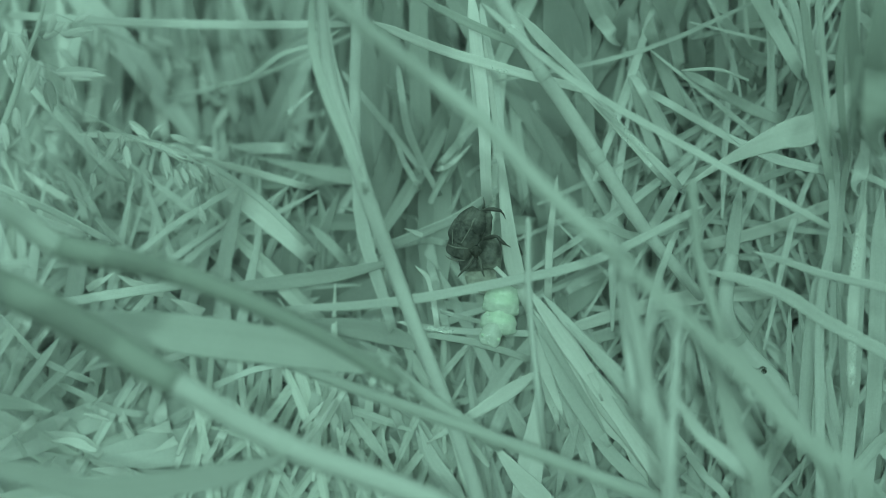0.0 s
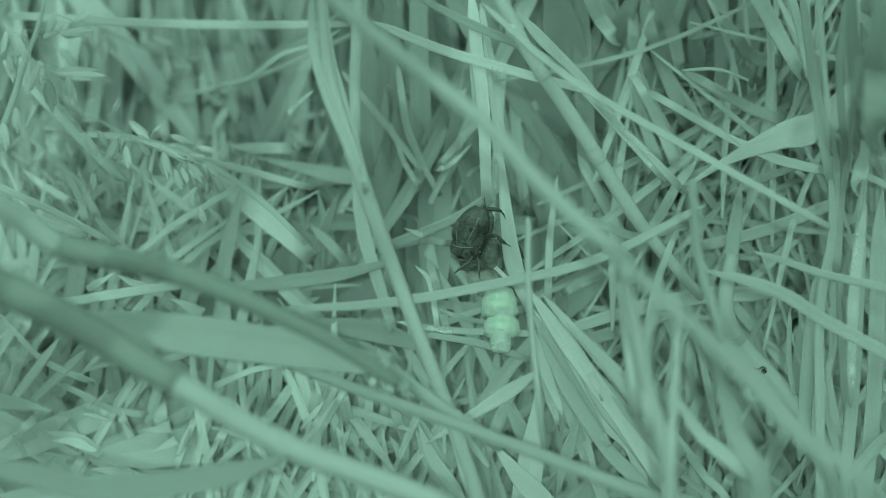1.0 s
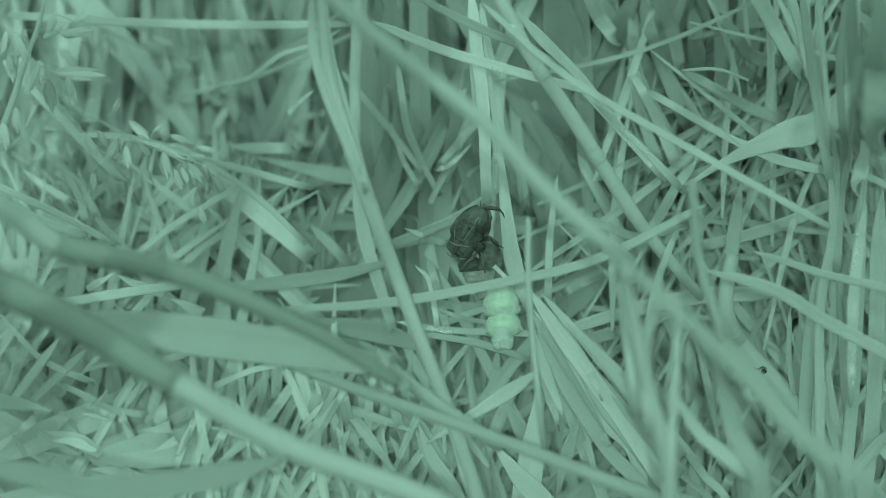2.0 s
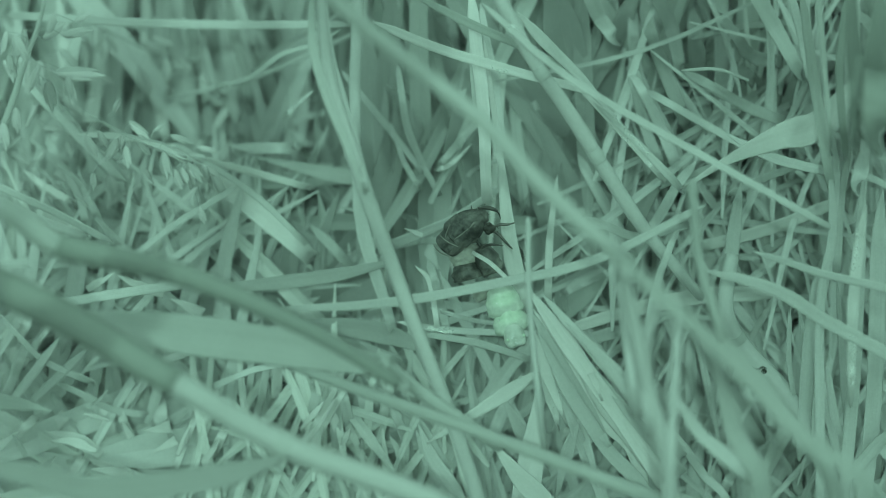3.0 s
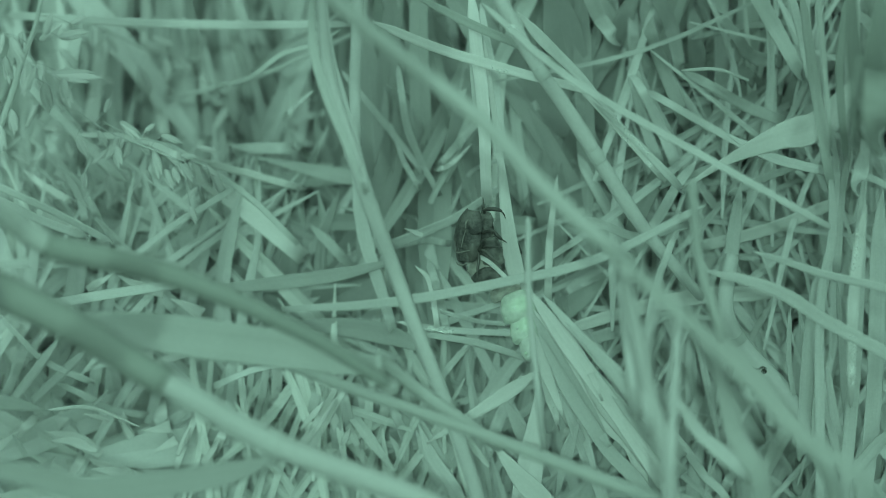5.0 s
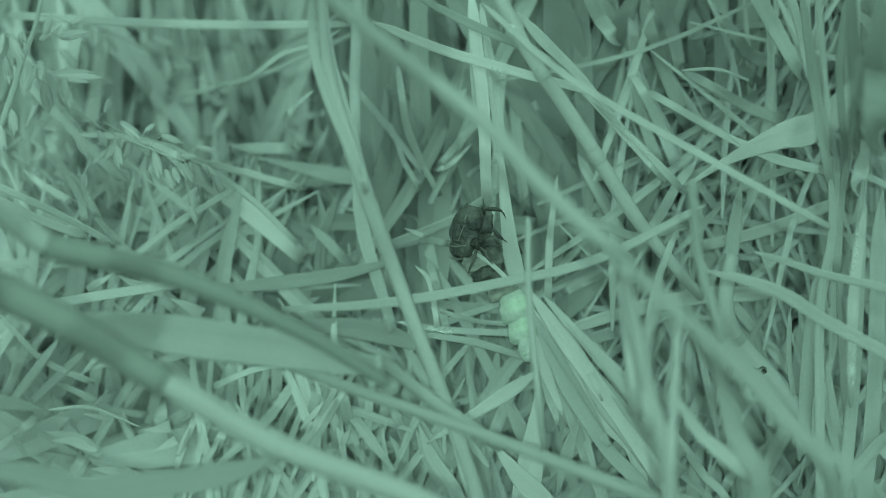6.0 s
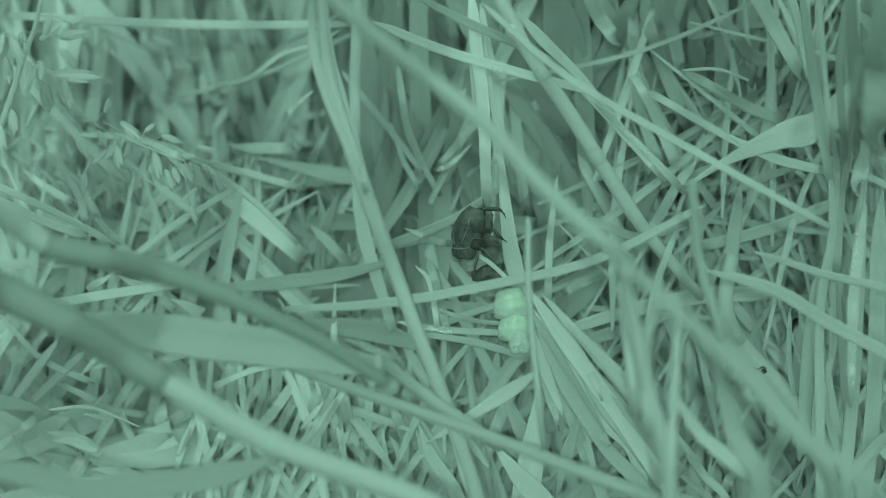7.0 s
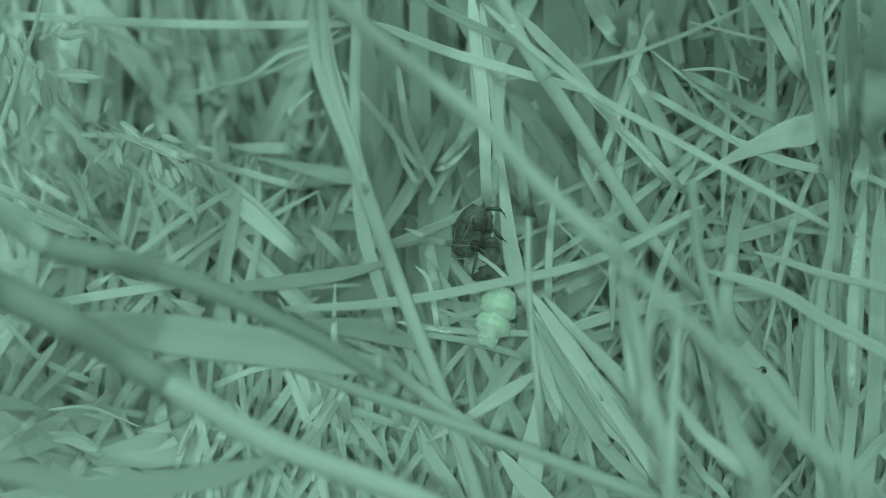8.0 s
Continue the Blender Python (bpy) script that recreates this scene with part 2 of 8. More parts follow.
# ---- the ground and the deep thatch ----
def ground():
    n, verts, faces = 80, [], []
    def reach(i):
        s = (i / n - 0.5) * 2
        return math.copysign(0.35 * abs(s) + 400.0 * abs(s) ** 14, s)
    for i in range(n + 1):
        for j in range(n + 1):
            x, y = reach(i), reach(j) + 0.05
            verts.append((x * 1000, y * 1000, -2 + 3 * noise.noise(Vector((x * 40, y * 40, 0))) + 1.2 * noise.noise(Vector((x * 130, y * 130, 3)))))
    for i in range(n):
        for j in range(n):
            a = i * (n + 1) + j
            faces.append((a, a + n + 1, a + n + 2, a + 1))
    ob = new("ground", mesh_of("ground", verts, faces, [(v[0] / 1000, v[1] / 1000) for v in verts], SOIL))
    tagged(ob, "dark crumbly soil under the grass", "ground", kind="structure")


def thatch(name, count, seed, xs, ys, tall, wide, limit, material, label, canopy=False):
    """Uncounted blades deep in the tussock, all rooted in the soil; none may reach the open front of it."""
    rng = random.Random(seed)
    V, F, U = [], [], []
    made = 0
    while made < count:
        x, y = rng.uniform(*xs), rng.uniform(*ys)
        h = rng.uniform(*tall)
        if canopy:
            h = 60 + (y * FACE.y * -1 + limit - rng.expovariate(1 / 9)) / FACE.z
            if h < 14:
                continue
        lean, way = rng.gauss(0, 0.24 if canopy else 0.42), rng.uniform(0, 2 * math.pi)
        d = Vector((math.cos(way), math.sin(way) * 0.6 - 0.1, 0)) * (h * abs(lean))
        a = Vector((x, y, -2.0))
        b = a + Vector((0, 0, h * 0.55)) + d * 0.35
        c = a + Vector((0, 0, h * (0.95 - 0.35 * min(1, abs(lean))))) + d * 1.15
        front = max((q - HEART * 1000).dot(FACE) for q in (a, b, c))
        high = (c - HEART * 1000).dot(RISE)
        hollow = 30 * min(1, max(0, (-10 - c.x) / 12)) * min(1, max(0, (high - 5) / 12))
        if front > limit - hollow:
            continue
        w = rng.uniform(*wide)
        v, f, u = sweep((a, b, c), (w * 0.9, w, w, w * 0.9, 0.15), 8, THIN, rng.uniform(-40, 40), rng.uniform(-50, 50), 0.06, seed=made)
        o = len(V)
        V += v
        F += [tuple(k + o for k in q) for q in f]
        U += u
        made += 1
    ob = new(name, mesh_of(name, V, F, U, material, smooth=False))
    tagged(ob, label, "grass", kind="stuff")


def lodged(name, count, seed, depth, wide, material, label, drop=30, low=-52, high=54, across=(-82, 82), long=(22, 55), flat=0.0, upright=0.82):
    """Leaning and fallen blades that fill the tussock's front, laid across one another at all angles, mostly upright."""
    rng = random.Random(seed)
    V, F, U = [], [], []
    for k in range(count):
        u, v, h = rng.uniform(*across), rng.uniform(low, high), rng.uniform(*depth)
        a = rng.gauss(1.57, 0.3) if u < -15 and v > 5 else rng.gauss(1.57, 0.38) if rng.random() < upright - flat else rng.uniform(0, math.pi)
        half = rng.uniform(*long)
        end_u, end_v = u - abs(math.cos(a)) * half, v + math.sin(a) * half
        h -= drop * min(1, max(0, (-10 - end_u) / 12)) * min(1, max(0, (end_v - 10) / 14))
        c = HEART * 1000 + Vector((u, 0, 0)) + RISE * v + FACE * h
        d = Vector((math.cos(a), 0, 0)) + RISE * math.sin(a) + FACE * rng.uniform(-0.35, 0.1)
        bow = (Vector((math.sin(a), 0, 0)) - RISE * math.cos(a)) * rng.gauss(0, 0.07) * half - FACE * rng.uniform(0, 0.15) * half
        w = rng.uniform(*wide)
        v, f, q = sweep((c - d * half + bow, c, c + d * half + bow), (w * 0.35, w, w, w * 0.9, 0.2), 8, THIN, rng.uniform(-35, 35) * (1 - flat), rng.uniform(-40, 40) * (1 - flat), 0.06, seed=k)
        o = len(V)
        V += v
        F += [tuple(i + o for i in g) for g in f]
        U += q
    ob = new(name, mesh_of(name, V, F, U, material, smooth=False))
    tagged(ob, label, "grass", kind="stuff")


def meadow(count, seed):
    """The short grass that goes on round the tussock and the camera."""
    rng = random.Random(seed)
    V, F, U = [], [], []
    while count:
        far, turn = 60 + 1100 * rng.random() ** 0.9, rng.uniform(0, 2 * math.pi)
        x, y = far * math.cos(turn), far * math.sin(turn) + 20
        if abs(x) < 100 and -75 < y < 250:
            continue
        h, way, lean = rng.uniform(22, 58), rng.uniform(0, 2 * math.pi), rng.uniform(0.1, 0.7)
        d = Vector((math.cos(way), math.sin(way), 0)) * (h * lean)
        a = Vector((x, y, -2.0))
        w = rng.uniform(1.5, 4.0)
        v, f, q = sweep((a, a + d * 0.3 + Vector((0, 0, h * 0.6)), a + d + Vector((0, 0, h))), (w, w, w * 0.8, 0.2), 4, THIN, rng.uniform(-80, 80), 0, 0.06, seed=count)
        o = len(V)
        V += v
        F += [tuple(i + o for i in g) for g in f]
        U += q
        count -= 1
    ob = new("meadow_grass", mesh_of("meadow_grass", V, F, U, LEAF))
    tagged(ob, "short meadow grass round the tussock", "grass", kind="stuff")


def dew(spots, seed=3):
    """Beads of dew and bright hairs' tips: tiny flat discs faced to the open side so that they glint, scattered round
    the given places.
    """
    rng = random.Random(seed)
    V, F, U = [], [], []
    for x, y, z, dx, dy, dz, count, spread in spots:
        for _ in range(count):
            f = rng.uniform(-1, 1)
            c = Vector((x + dx * f, y + dy * f, z + dz * f)) + Vector((rng.gauss(0, spread), 0, 0)) + RISE * rng.gauss(0, spread)
            r, o = rng.uniform(0.03, 0.10), len(V)
            face = (FACE + Vector([rng.gauss(0, 0.07) for _ in range(3)])).normalized()
            m = face.to_track_quat("Z", "Y").to_matrix()
            for i in range(5):
                a = math.pi * i / 4
                for j in range(6):
                    b = math.pi * j / 3
                    V.append(c + m @ Vector((math.sin(a) * math.cos(b), math.sin(a) * math.sin(b), math.cos(a) * 0.16)) * r)
                    U.append((0, 0))
            for i in range(4):
                for j in range(6):
                    k = (j + 1) % 6
                    F.append((o + i * 6 + j, o + i * 6 + 6 + j, o + i * 6 + 6 + k, o + i * 6 + k))
    ob = new("dew", mesh_of("dew", V, F, U, BEAD))
    tagged(ob, "tiny glinting beads of dew on the blades", "dew", kind="stuff")


ground()
meadow(13000, 77)
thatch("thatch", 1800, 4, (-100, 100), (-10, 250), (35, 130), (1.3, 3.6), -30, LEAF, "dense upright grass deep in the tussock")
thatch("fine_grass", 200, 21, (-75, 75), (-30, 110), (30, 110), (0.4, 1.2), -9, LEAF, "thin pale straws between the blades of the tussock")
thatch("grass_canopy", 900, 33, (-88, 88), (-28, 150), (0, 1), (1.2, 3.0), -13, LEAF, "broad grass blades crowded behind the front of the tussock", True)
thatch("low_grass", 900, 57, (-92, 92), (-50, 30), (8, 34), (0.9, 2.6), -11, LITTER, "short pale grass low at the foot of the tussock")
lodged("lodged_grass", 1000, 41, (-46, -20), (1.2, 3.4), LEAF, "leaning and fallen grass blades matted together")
# GREEN on this and the matted grass darkens the depth like shade
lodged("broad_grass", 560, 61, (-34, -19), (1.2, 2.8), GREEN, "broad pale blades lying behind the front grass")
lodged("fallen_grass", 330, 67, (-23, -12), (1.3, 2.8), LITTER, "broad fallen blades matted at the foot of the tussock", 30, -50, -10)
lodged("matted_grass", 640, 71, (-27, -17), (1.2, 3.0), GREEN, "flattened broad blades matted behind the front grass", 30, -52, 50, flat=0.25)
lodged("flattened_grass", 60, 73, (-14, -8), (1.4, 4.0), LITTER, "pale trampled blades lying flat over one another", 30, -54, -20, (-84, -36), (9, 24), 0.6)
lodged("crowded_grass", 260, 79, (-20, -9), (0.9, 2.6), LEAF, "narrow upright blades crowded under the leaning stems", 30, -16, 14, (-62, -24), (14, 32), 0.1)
# duller colour in place of a shadow that falls here
lodged("green_grass", 150, 83, (-24, -15), (1.4, 3.0), GREEN, "blades behind the perch, duller in colour to show its shade", 30, -18, 24, (-24, 14), (14, 32), 0.1)
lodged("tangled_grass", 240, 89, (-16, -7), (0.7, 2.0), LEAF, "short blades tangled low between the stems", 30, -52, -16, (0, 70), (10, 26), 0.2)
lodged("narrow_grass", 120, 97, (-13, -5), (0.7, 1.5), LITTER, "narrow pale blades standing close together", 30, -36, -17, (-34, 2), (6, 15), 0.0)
# shade round the perch is in the colour of these leaves
lodged("dull_grass", 150, 101, (-18.5, -15), (2.6, 6.0), DIMMED, "broad leaves pressed flat behind the perch, darkened for shade", 30, -20, 26, (-30, 20), (15, 32), 0.55, 1.42)
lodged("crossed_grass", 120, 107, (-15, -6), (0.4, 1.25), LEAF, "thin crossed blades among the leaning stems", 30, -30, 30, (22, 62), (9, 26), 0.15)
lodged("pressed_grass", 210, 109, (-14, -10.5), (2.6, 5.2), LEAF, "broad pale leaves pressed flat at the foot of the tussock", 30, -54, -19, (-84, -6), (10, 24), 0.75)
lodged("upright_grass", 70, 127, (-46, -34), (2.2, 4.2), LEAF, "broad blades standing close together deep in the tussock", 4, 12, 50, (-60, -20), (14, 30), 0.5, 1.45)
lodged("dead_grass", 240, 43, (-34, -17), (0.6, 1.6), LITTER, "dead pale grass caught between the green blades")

# ---- the grass that stands in front, blade by blade ----
leaf(None, ((-44, -0.5, 56.3), (-45.7, -1.3, 55.5), (-48, -0.4, 53.3)), (0.91, 1.21, 0.92), 6, -5, dry=True)
leaf(None, ((-43.9, -0.7, 56.1), (-40.9, -1.1, 54.5), (-37.7, -0.9, 52.7)), (0.99, 1.48, 0.99), 0, 28, dry=True)
leaf(None, ((-37.2, 0.3, 51), (-35.3, -0.2, 50.3), (-33, 0.4, 48)), (0.75, 2.25, 1.82), -12, 24, dry=True)
leaf(None, ((-54.1, -11.4, 37.1), (-50.5, -10.8, 35.3), (-46.7, -12, 33.3)), (0.90, 2.26, 1.35), 0, -4, dry=True)
leaf(None, ((-48.3, -13.7, 34.3), (-45.2, -13.1, 31.4), (-40.9, -14.2, 30.6)), (1.05, 2.87, 1.51), 0, 4, dry=True)
leaf(None, ((-52.3, -2.9, 34.7), (-46.6, -2.7, 34.9), (-40.2, -4.3, 33.0)), (0.38, 0.55, 0.15), 16, 6, dry=True, key="S1")
leaf(None, ((-32.7, -5.6, 47.1), (-36.3, -5.4, 45.5), (-39.5, -5.6, 44)), (0.60, 1.20, 0.75), 8, -2, dry=True)
leaf(None, ((-5.2, 3.3, 60.9), (-4.1, 3.2, 60.4), (-2.7, 2.7, 60)), (0.44, 0.88, 0.60), 0, 8, dry=True)
leaf(None, ((31.2, 12, 80.5), (36.1, 12.7, 80.2), (40.4, 12.8, 78.4)), (0.39, 0.44, 0.34), 13, -11)
leaf(None, ((-43.7, -10.7, 56.5), (-42.8, -10.5, 56.4), (-41.5, -10.7, 56.6)), (0.43, 0.64, 0.43), -11, 19, dry=True)
leaf(None, ((-39, -8.5, 53), (-37.5, -9.3, 53.8), (-35.8, -8.3, 53.2)), (0.44, 0.72, 0.59), -6, 24, dry=True)
leaf(None, ((-42.1, -13.1, 31.9), (-39.6, -12.6, 30.3), (-36.4, -11, 28.2)), (1.51, 2.73, 2.29), 24, 19, dry=True)
leaf(None, ((-52.7, -15, 39), (-49.8, -14, 37.8), (-46.7, -14.5, 36.4)), (0.74, 1.92, 0.45), -16, -8, dry=True)
leaf(None, ((-47.1, -17.4, 36.1), (-44.2, -17.7, 35.8), (-41.5, -16.3, 32.8)), (1.77, 1.92, 0.30), -18, 8, dry=True)
leaf(None, ((-38.6, -5.8, 48.5), (-39.5, -5.3, 46.1), (-40.3, -5.4, 44.2)), (1.04, 1.20, 0.90), 7, -17, dry=True)
leaf(None, ((-37.6, -7.9, 47.5), (-35.6, -7, 47.5), (-33.1, -5.9, 46.7)), (0.88, 0.88, 0.22), 20, 21, dry=True)
leaf(None, ((-40.9, -8.6, 43.6), (-42.2, -8.5, 41.2), (-43.6, -7.8, 38.2)), (1.20, 1.04, 0.60), 0, 4, dry=True)
leaf(None, ((-47.4, -11.3, 41.9), (-46.7, -8.8, 40.7), (-45.5, -7.8, 41.4)), (0.46, 0.46, 0.23), 17, 11)
leaf(None, ((-48.2, -12.7, 41.8), (-46.7, -12.1, 40.7), (-45, -11.8, 39.7)), (0.44, 0.66, 0.38), 8, -4, dry=True)
leaf(None, ((-43.2, -12.5, 40.4), (-43, -11.9, 38.3), (-42.4, -11.9, 36.5)), (0.22, 0.75, 0.90), -14, 6, dry=True)
leaf(None, ((-40.9, -12, 38), (-38.9, -11, 37.2), (-37.3, -9.5, 36.2)), (1.94, 2.09, 1.82), 0, -28, dry=True)
leaf(None, ((-39.6, -13.2, 34.9), (-38.2, -12.3, 35), (-36.5, -10.7, 34.8)), (1.34, 1.65, 1.35), -2, 5, dry=True)
leaf(None, ((-34.1, -13, 39.8), (-35, -13.3, 37.6), (-36.1, -13.4, 34.7)), (0.52, 0.68, 0.60), 22, -20, dry=True)
leaf(None, ((-30, -14.1, 38.6), (-31, -13.9, 36.3), (-32.7, -14.3, 33.6)), (0.14, 0.90, 1.51), 25, 14, dry=True)
leaf(None, ((-60.4, -15.2, 37.2), (-59.3, -12.9, 36.7), (-57.6, -11.3, 37.2)), (0.91, 1.07, 0.61), 12, 29, dry=True)
leaf(None, ((-58.1, -13, 38.3), (-57.5, -12.9, 36.3), (-56.7, -13.5, 34.5)), (0.92, 1.00, 0.77), 19, -22)
leaf(None, ((-53.9, -4.1, 48.8), (-54.9, -4.6, 47.4), (-56.6, -3.4, 43.5)), (1.07, 1.15, 1.08), 0, -15)
leaf(None, ((-51.8, -3.8, 47.7), (-54.9, -5.6, 44), (-58.9, -6.3, 38.5)), (1.07, 1.23, 1.24), 7, 26)
leaf(None, ((-48.1, -4.8, 46.5), (-51.8, -6.2, 43.2), (-56.5, -6.6, 38.1)), (0.92, 1.23, 1.24), 15, 0)
leaf(None, ((-56, -17.8, 34.1), (-54.3, -16.9, 35.2), (-52.7, -13.5, 34.5)), (1.22, 1.52, 0.92), -22, 22)
leaf(None, ((-15.7, -9.9, 41.9), (-14.8, -11, 39.3), (-13.9, -11.9, 34.9)), (0.76, 1.38, 0.62), -12, 18, dry=True)
leaf(None, ((-12.3, -13, 39.8), (-13.2, -12.9, 37.4), (-14.4, -13.5, 34.5)), (0.61, 0.92, 0.38), 1, 21, dry=True)
leaf(None, ((-10.9, -14.1, 38.6), (-11, -13.2, 35.9), (-10.8, -13.5, 34.5)), (0.23, 0.69, 0.38), -11, 8, dry=True)
leaf(None, ((-10.6, -15.5, 36.8), (-10.1, -14.6, 33.6), (-9.2, -15.7, 32)), (0.30, 1.23, 0.61), 2, 17, dry=True)
leaf(None, ((-14.4, -12.8, 44.7), (-16.2, -13.6, 41.5), (-18.5, -14.6, 38)), (0.30, 0.60, 0.46), -13, 17, dry=True)
leaf(None, ((-15.8, -11.5, 43.2), (-17.3, -12.3, 41.5), (-19.3, -11.9, 38.1)), (0.45, 0.83, 0.38), 14, 2, dry=True)
leaf(None, ((-13.6, -8.4, 42.2), (-12.9, -10.3, 38.7), (-12, -11, 32.9)), (1.07, 1.54, 1.24), 15, -20)
leaf(None, ((-7.2, -13.1, 38.2), (-5.3, -13.8, 33.5), (-4.3, -15.7, 28.8)), (1.07, 1.69, 1.39), -20, -27)
leaf(None, ((-3.7, -12.6, 38.8), (-1.8, -13.8, 33.5), (1.2, -16.2, 28.2)), (0.92, 1.69, 1.55), 18, 20)
# unseen leaves added for their shadows on the left stems and the perch
p = tuft(-94, -143, "broad tall grass leaf out of view, added to shade the tussock", "tall_plant")
leaf(p, ((-22, -100.9, 207.3), (-27, -113.5, 197), (-30, -125.1, 183.2), (-35, -131.4, 174.1), (-46, -132.9, 167.6), (-72, -127.8, 165.9), (-112, -135, 60), (-118, -136, -2)), (4.00, 5.00, 5.00, 6.50, 8.00, 7.50, 6.00, 5.00), 0, 0, key="N1")
leaf(p, ((-12.0, -170.6, 214.5), (-11.5, -161.3, 216.2), (-11, -145.0, 217.0), (-15, -127.5, 219.2), (-24, -112.4, 224.8), (-38, -109.1, 219.4), (-66, -146, 70), (-70, -150, -2)), (9.00, 11.00, 13.00, 14.00, 13.00, 10.00, 8.00, 7.00), 0, 0)
# another unseen leaf, set to darken the top right
p = tuft(86, -142, "broad tall grass leaf out of view, added to shade the tussock", "tall_plant")
leaf(p, ((-4, -110.0, 205.8), (14, -112.6, 202.8), (34.0, -114.6, 197.3), (54, -113.8, 192.0), (72, -117.4, 176.8), (84, -140, 40), (86, -142, -2)), (5.00, 9.00, 16.00, 18.00, 13.00, 8.00, 7.00), 0, 0)
# unseen: these lay shadow bands over the right-hand blades
p = tuft(90, -101, "narrow arching grass leaves out of view, added for shadow bands", "tall_plant")
leaf(p, ((38.5, -82.7, 148.1), (45, -85, 146.9), (54, -86.6, 145.1), (66, -86.9, 140.1), (84, -95, 50), (88, -96, -2)), (0.30, 1.30, 1.43, 1.30, 1.30, 1.30), 0, 0)
leaf(p, ((40.5, -86.6, 143.5), (47, -88.9, 142.3), (56, -90.4, 140.5), (66, -90.7, 135.5), (85, -97, 50), (89, -98, -2)), (0.30, 1.00, 1.10, 1.00, 1.00, 1.00), 0, 0)
leaf(p, ((38.5, -90.6, 138.7), (45, -92.9, 137.5), (54, -94.5, 135.6), (66, -94.8, 130.6), (86, -99, 50), (90, -100, -2)), (0.30, 1.20, 1.32, 1.20, 1.20, 1.20), 0, 0)
leaf(p, ((39.5, -93, 135.9), (46, -95.3, 134.7), (55, -96.8, 132.9), (66, -97.1, 127.9), (87, -101, 50), (91, -102, -2)), (0.30, 1.10, 1.21, 1.10, 1.10, 1.10), 0, 0)
leaf(p, ((38, -95.1, 133.3), (44.5, -97.4, 132.1), (53.5, -99, 130.3), (66, -99.3, 125.3), (88, -103, 50), (92, -104, -2)), (0.30, 1.30, 1.43, 1.30, 1.30, 1.30), 0, 0)
leaf(p, ((38.5, -79.2, 152.3), (45, -81.5, 151.1), (54, -83, 149.3), (66, -83.3, 144.3), (89, -105, 50), (93, -106, -2)), (0.30, 1.60, 1.76, 1.60, 1.60, 1.60), 0, 0)
# unseen leaves above the view, added to dapple the top with shadow
p = tuft(104, -127, "narrow arching grass leaves out of view, added for shadow bands", "tall_plant")
leaf(p, ((4, -119.5, 185.1), (6.5, -113.8, 192), (9, -105.9, 199.8), (33, -101.1, 200.9), (80, -109, 186.7), (98, -135, 60), (101, -136, -2)), (0.30, 1.20, 1.32, 1.20, 1.20, 1.20, 1.20), 0, 0)
leaf(p, ((12, -120.2, 184.3), (11, -114.4, 191.2), (10, -106.6, 199), (34, -101.7, 200.2), (80, -109.7, 186), (99, -132, 60), (102, -133, -2)), (0.30, 1.50, 1.65, 1.50, 1.50, 1.50, 1.50), 0, 0)
leaf(p, ((19, -119.9, 184.7), (21.5, -114.1, 191.6), (24, -106.2, 199.4), (48, -101.4, 200.5), (80, -109.4, 186.4), (100, -129, 60), (103, -130, -2)), (0.30, 1.10, 1.21, 1.10, 1.10, 1.10, 1.10), 0, 0)
leaf(p, ((25, -120.5, 184), (25.5, -114.7, 190.9), (26, -106.9, 198.6), (50, -102, 199.8), (80, -110, 185.6), (101, -126, 60), (104, -127, -2)), (0.30, 1.70, 1.87, 1.70, 1.70, 1.70, 1.70), 0, 0)
leaf(p, ((31, -120.2, 184.3), (34.5, -114.4, 191.2), (38, -106.6, 199), (62, -101.7, 200.2), (80, -109.7, 186), (102, -123, 60), (105, -124, -2)), (0.30, 1.30, 1.43, 1.30, 1.30, 1.30, 1.30), 0, 0)
leaf(p, ((-6, -118.9, 185.9), (-7.5, -113.1, 192.8), (-9, -105.3, 200.6), (15, -100.4, 201.7), (80, -108.4, 187.5), (103, -120, 60), (106, -121, -2)), (0.30, 1.40, 1.54, 1.40, 1.40, 1.40, 1.40), 0, 0)
leaf(p, ((37, -124, 179.8), (41.5, -118.3, 186.6), (46, -110.4, 194.4), (70, -105.6, 195.6), (80, -113.5, 181.4), (104, -117, 60), (107, -118, -2)), (0.30, 1.50, 1.65, 1.50, 1.50, 1.50, 1.50), 0, 0)
p = tuft(38, 5, "tall grass with a smooth jointed stem leaning over the tussock", "tall_plant")
stem(p, ((-13.3, -27.8, 120.2), (-8.0, -31.2, 116.2), (3.8, -37.2, 109.0), (10.4, -41.8, 103.6), (18.3, -46.3, 98.2), (24.5, -1.6, 59.8), (32.9, 70.2, -2)), (1.77, 1.77, 1.77, 1.77, 1.77, 1.77, 1.77), green=True)
leaf(p, ((15.7, -59.7, 110.2), (20.3, -62.3, 107.1), (27.1, -66.3, 102.3), (33.3, -70.7, 97.1), (42.0, -76.7, 89.9), (52, -66, 36), (48, -62, -2)), (0.68, 1.36, 1.53, 1.61, 1.53, 1.53, 1.53), 6, 17, green=True)
p = tuft(-40, -46, "tall grass with a smooth jointed stem leaning over the tussock", "tall_plant")
stem(p, ((-51.1, -42.9, 92.9), (-40, -44.7, 87.2), (-27.8, -49.2, 81.4), (-17.5, -51.8, 75.7), (7.2, -59.5, 66.9), (9.9, -57.7, 32.5), (9, -55.9, -2)), (3.57, 3.27, 2.82, 2.72, 2.49, 2.37, 2.37), sheath=(0.0, 0.32), node_at=(0.50,), key="F2")
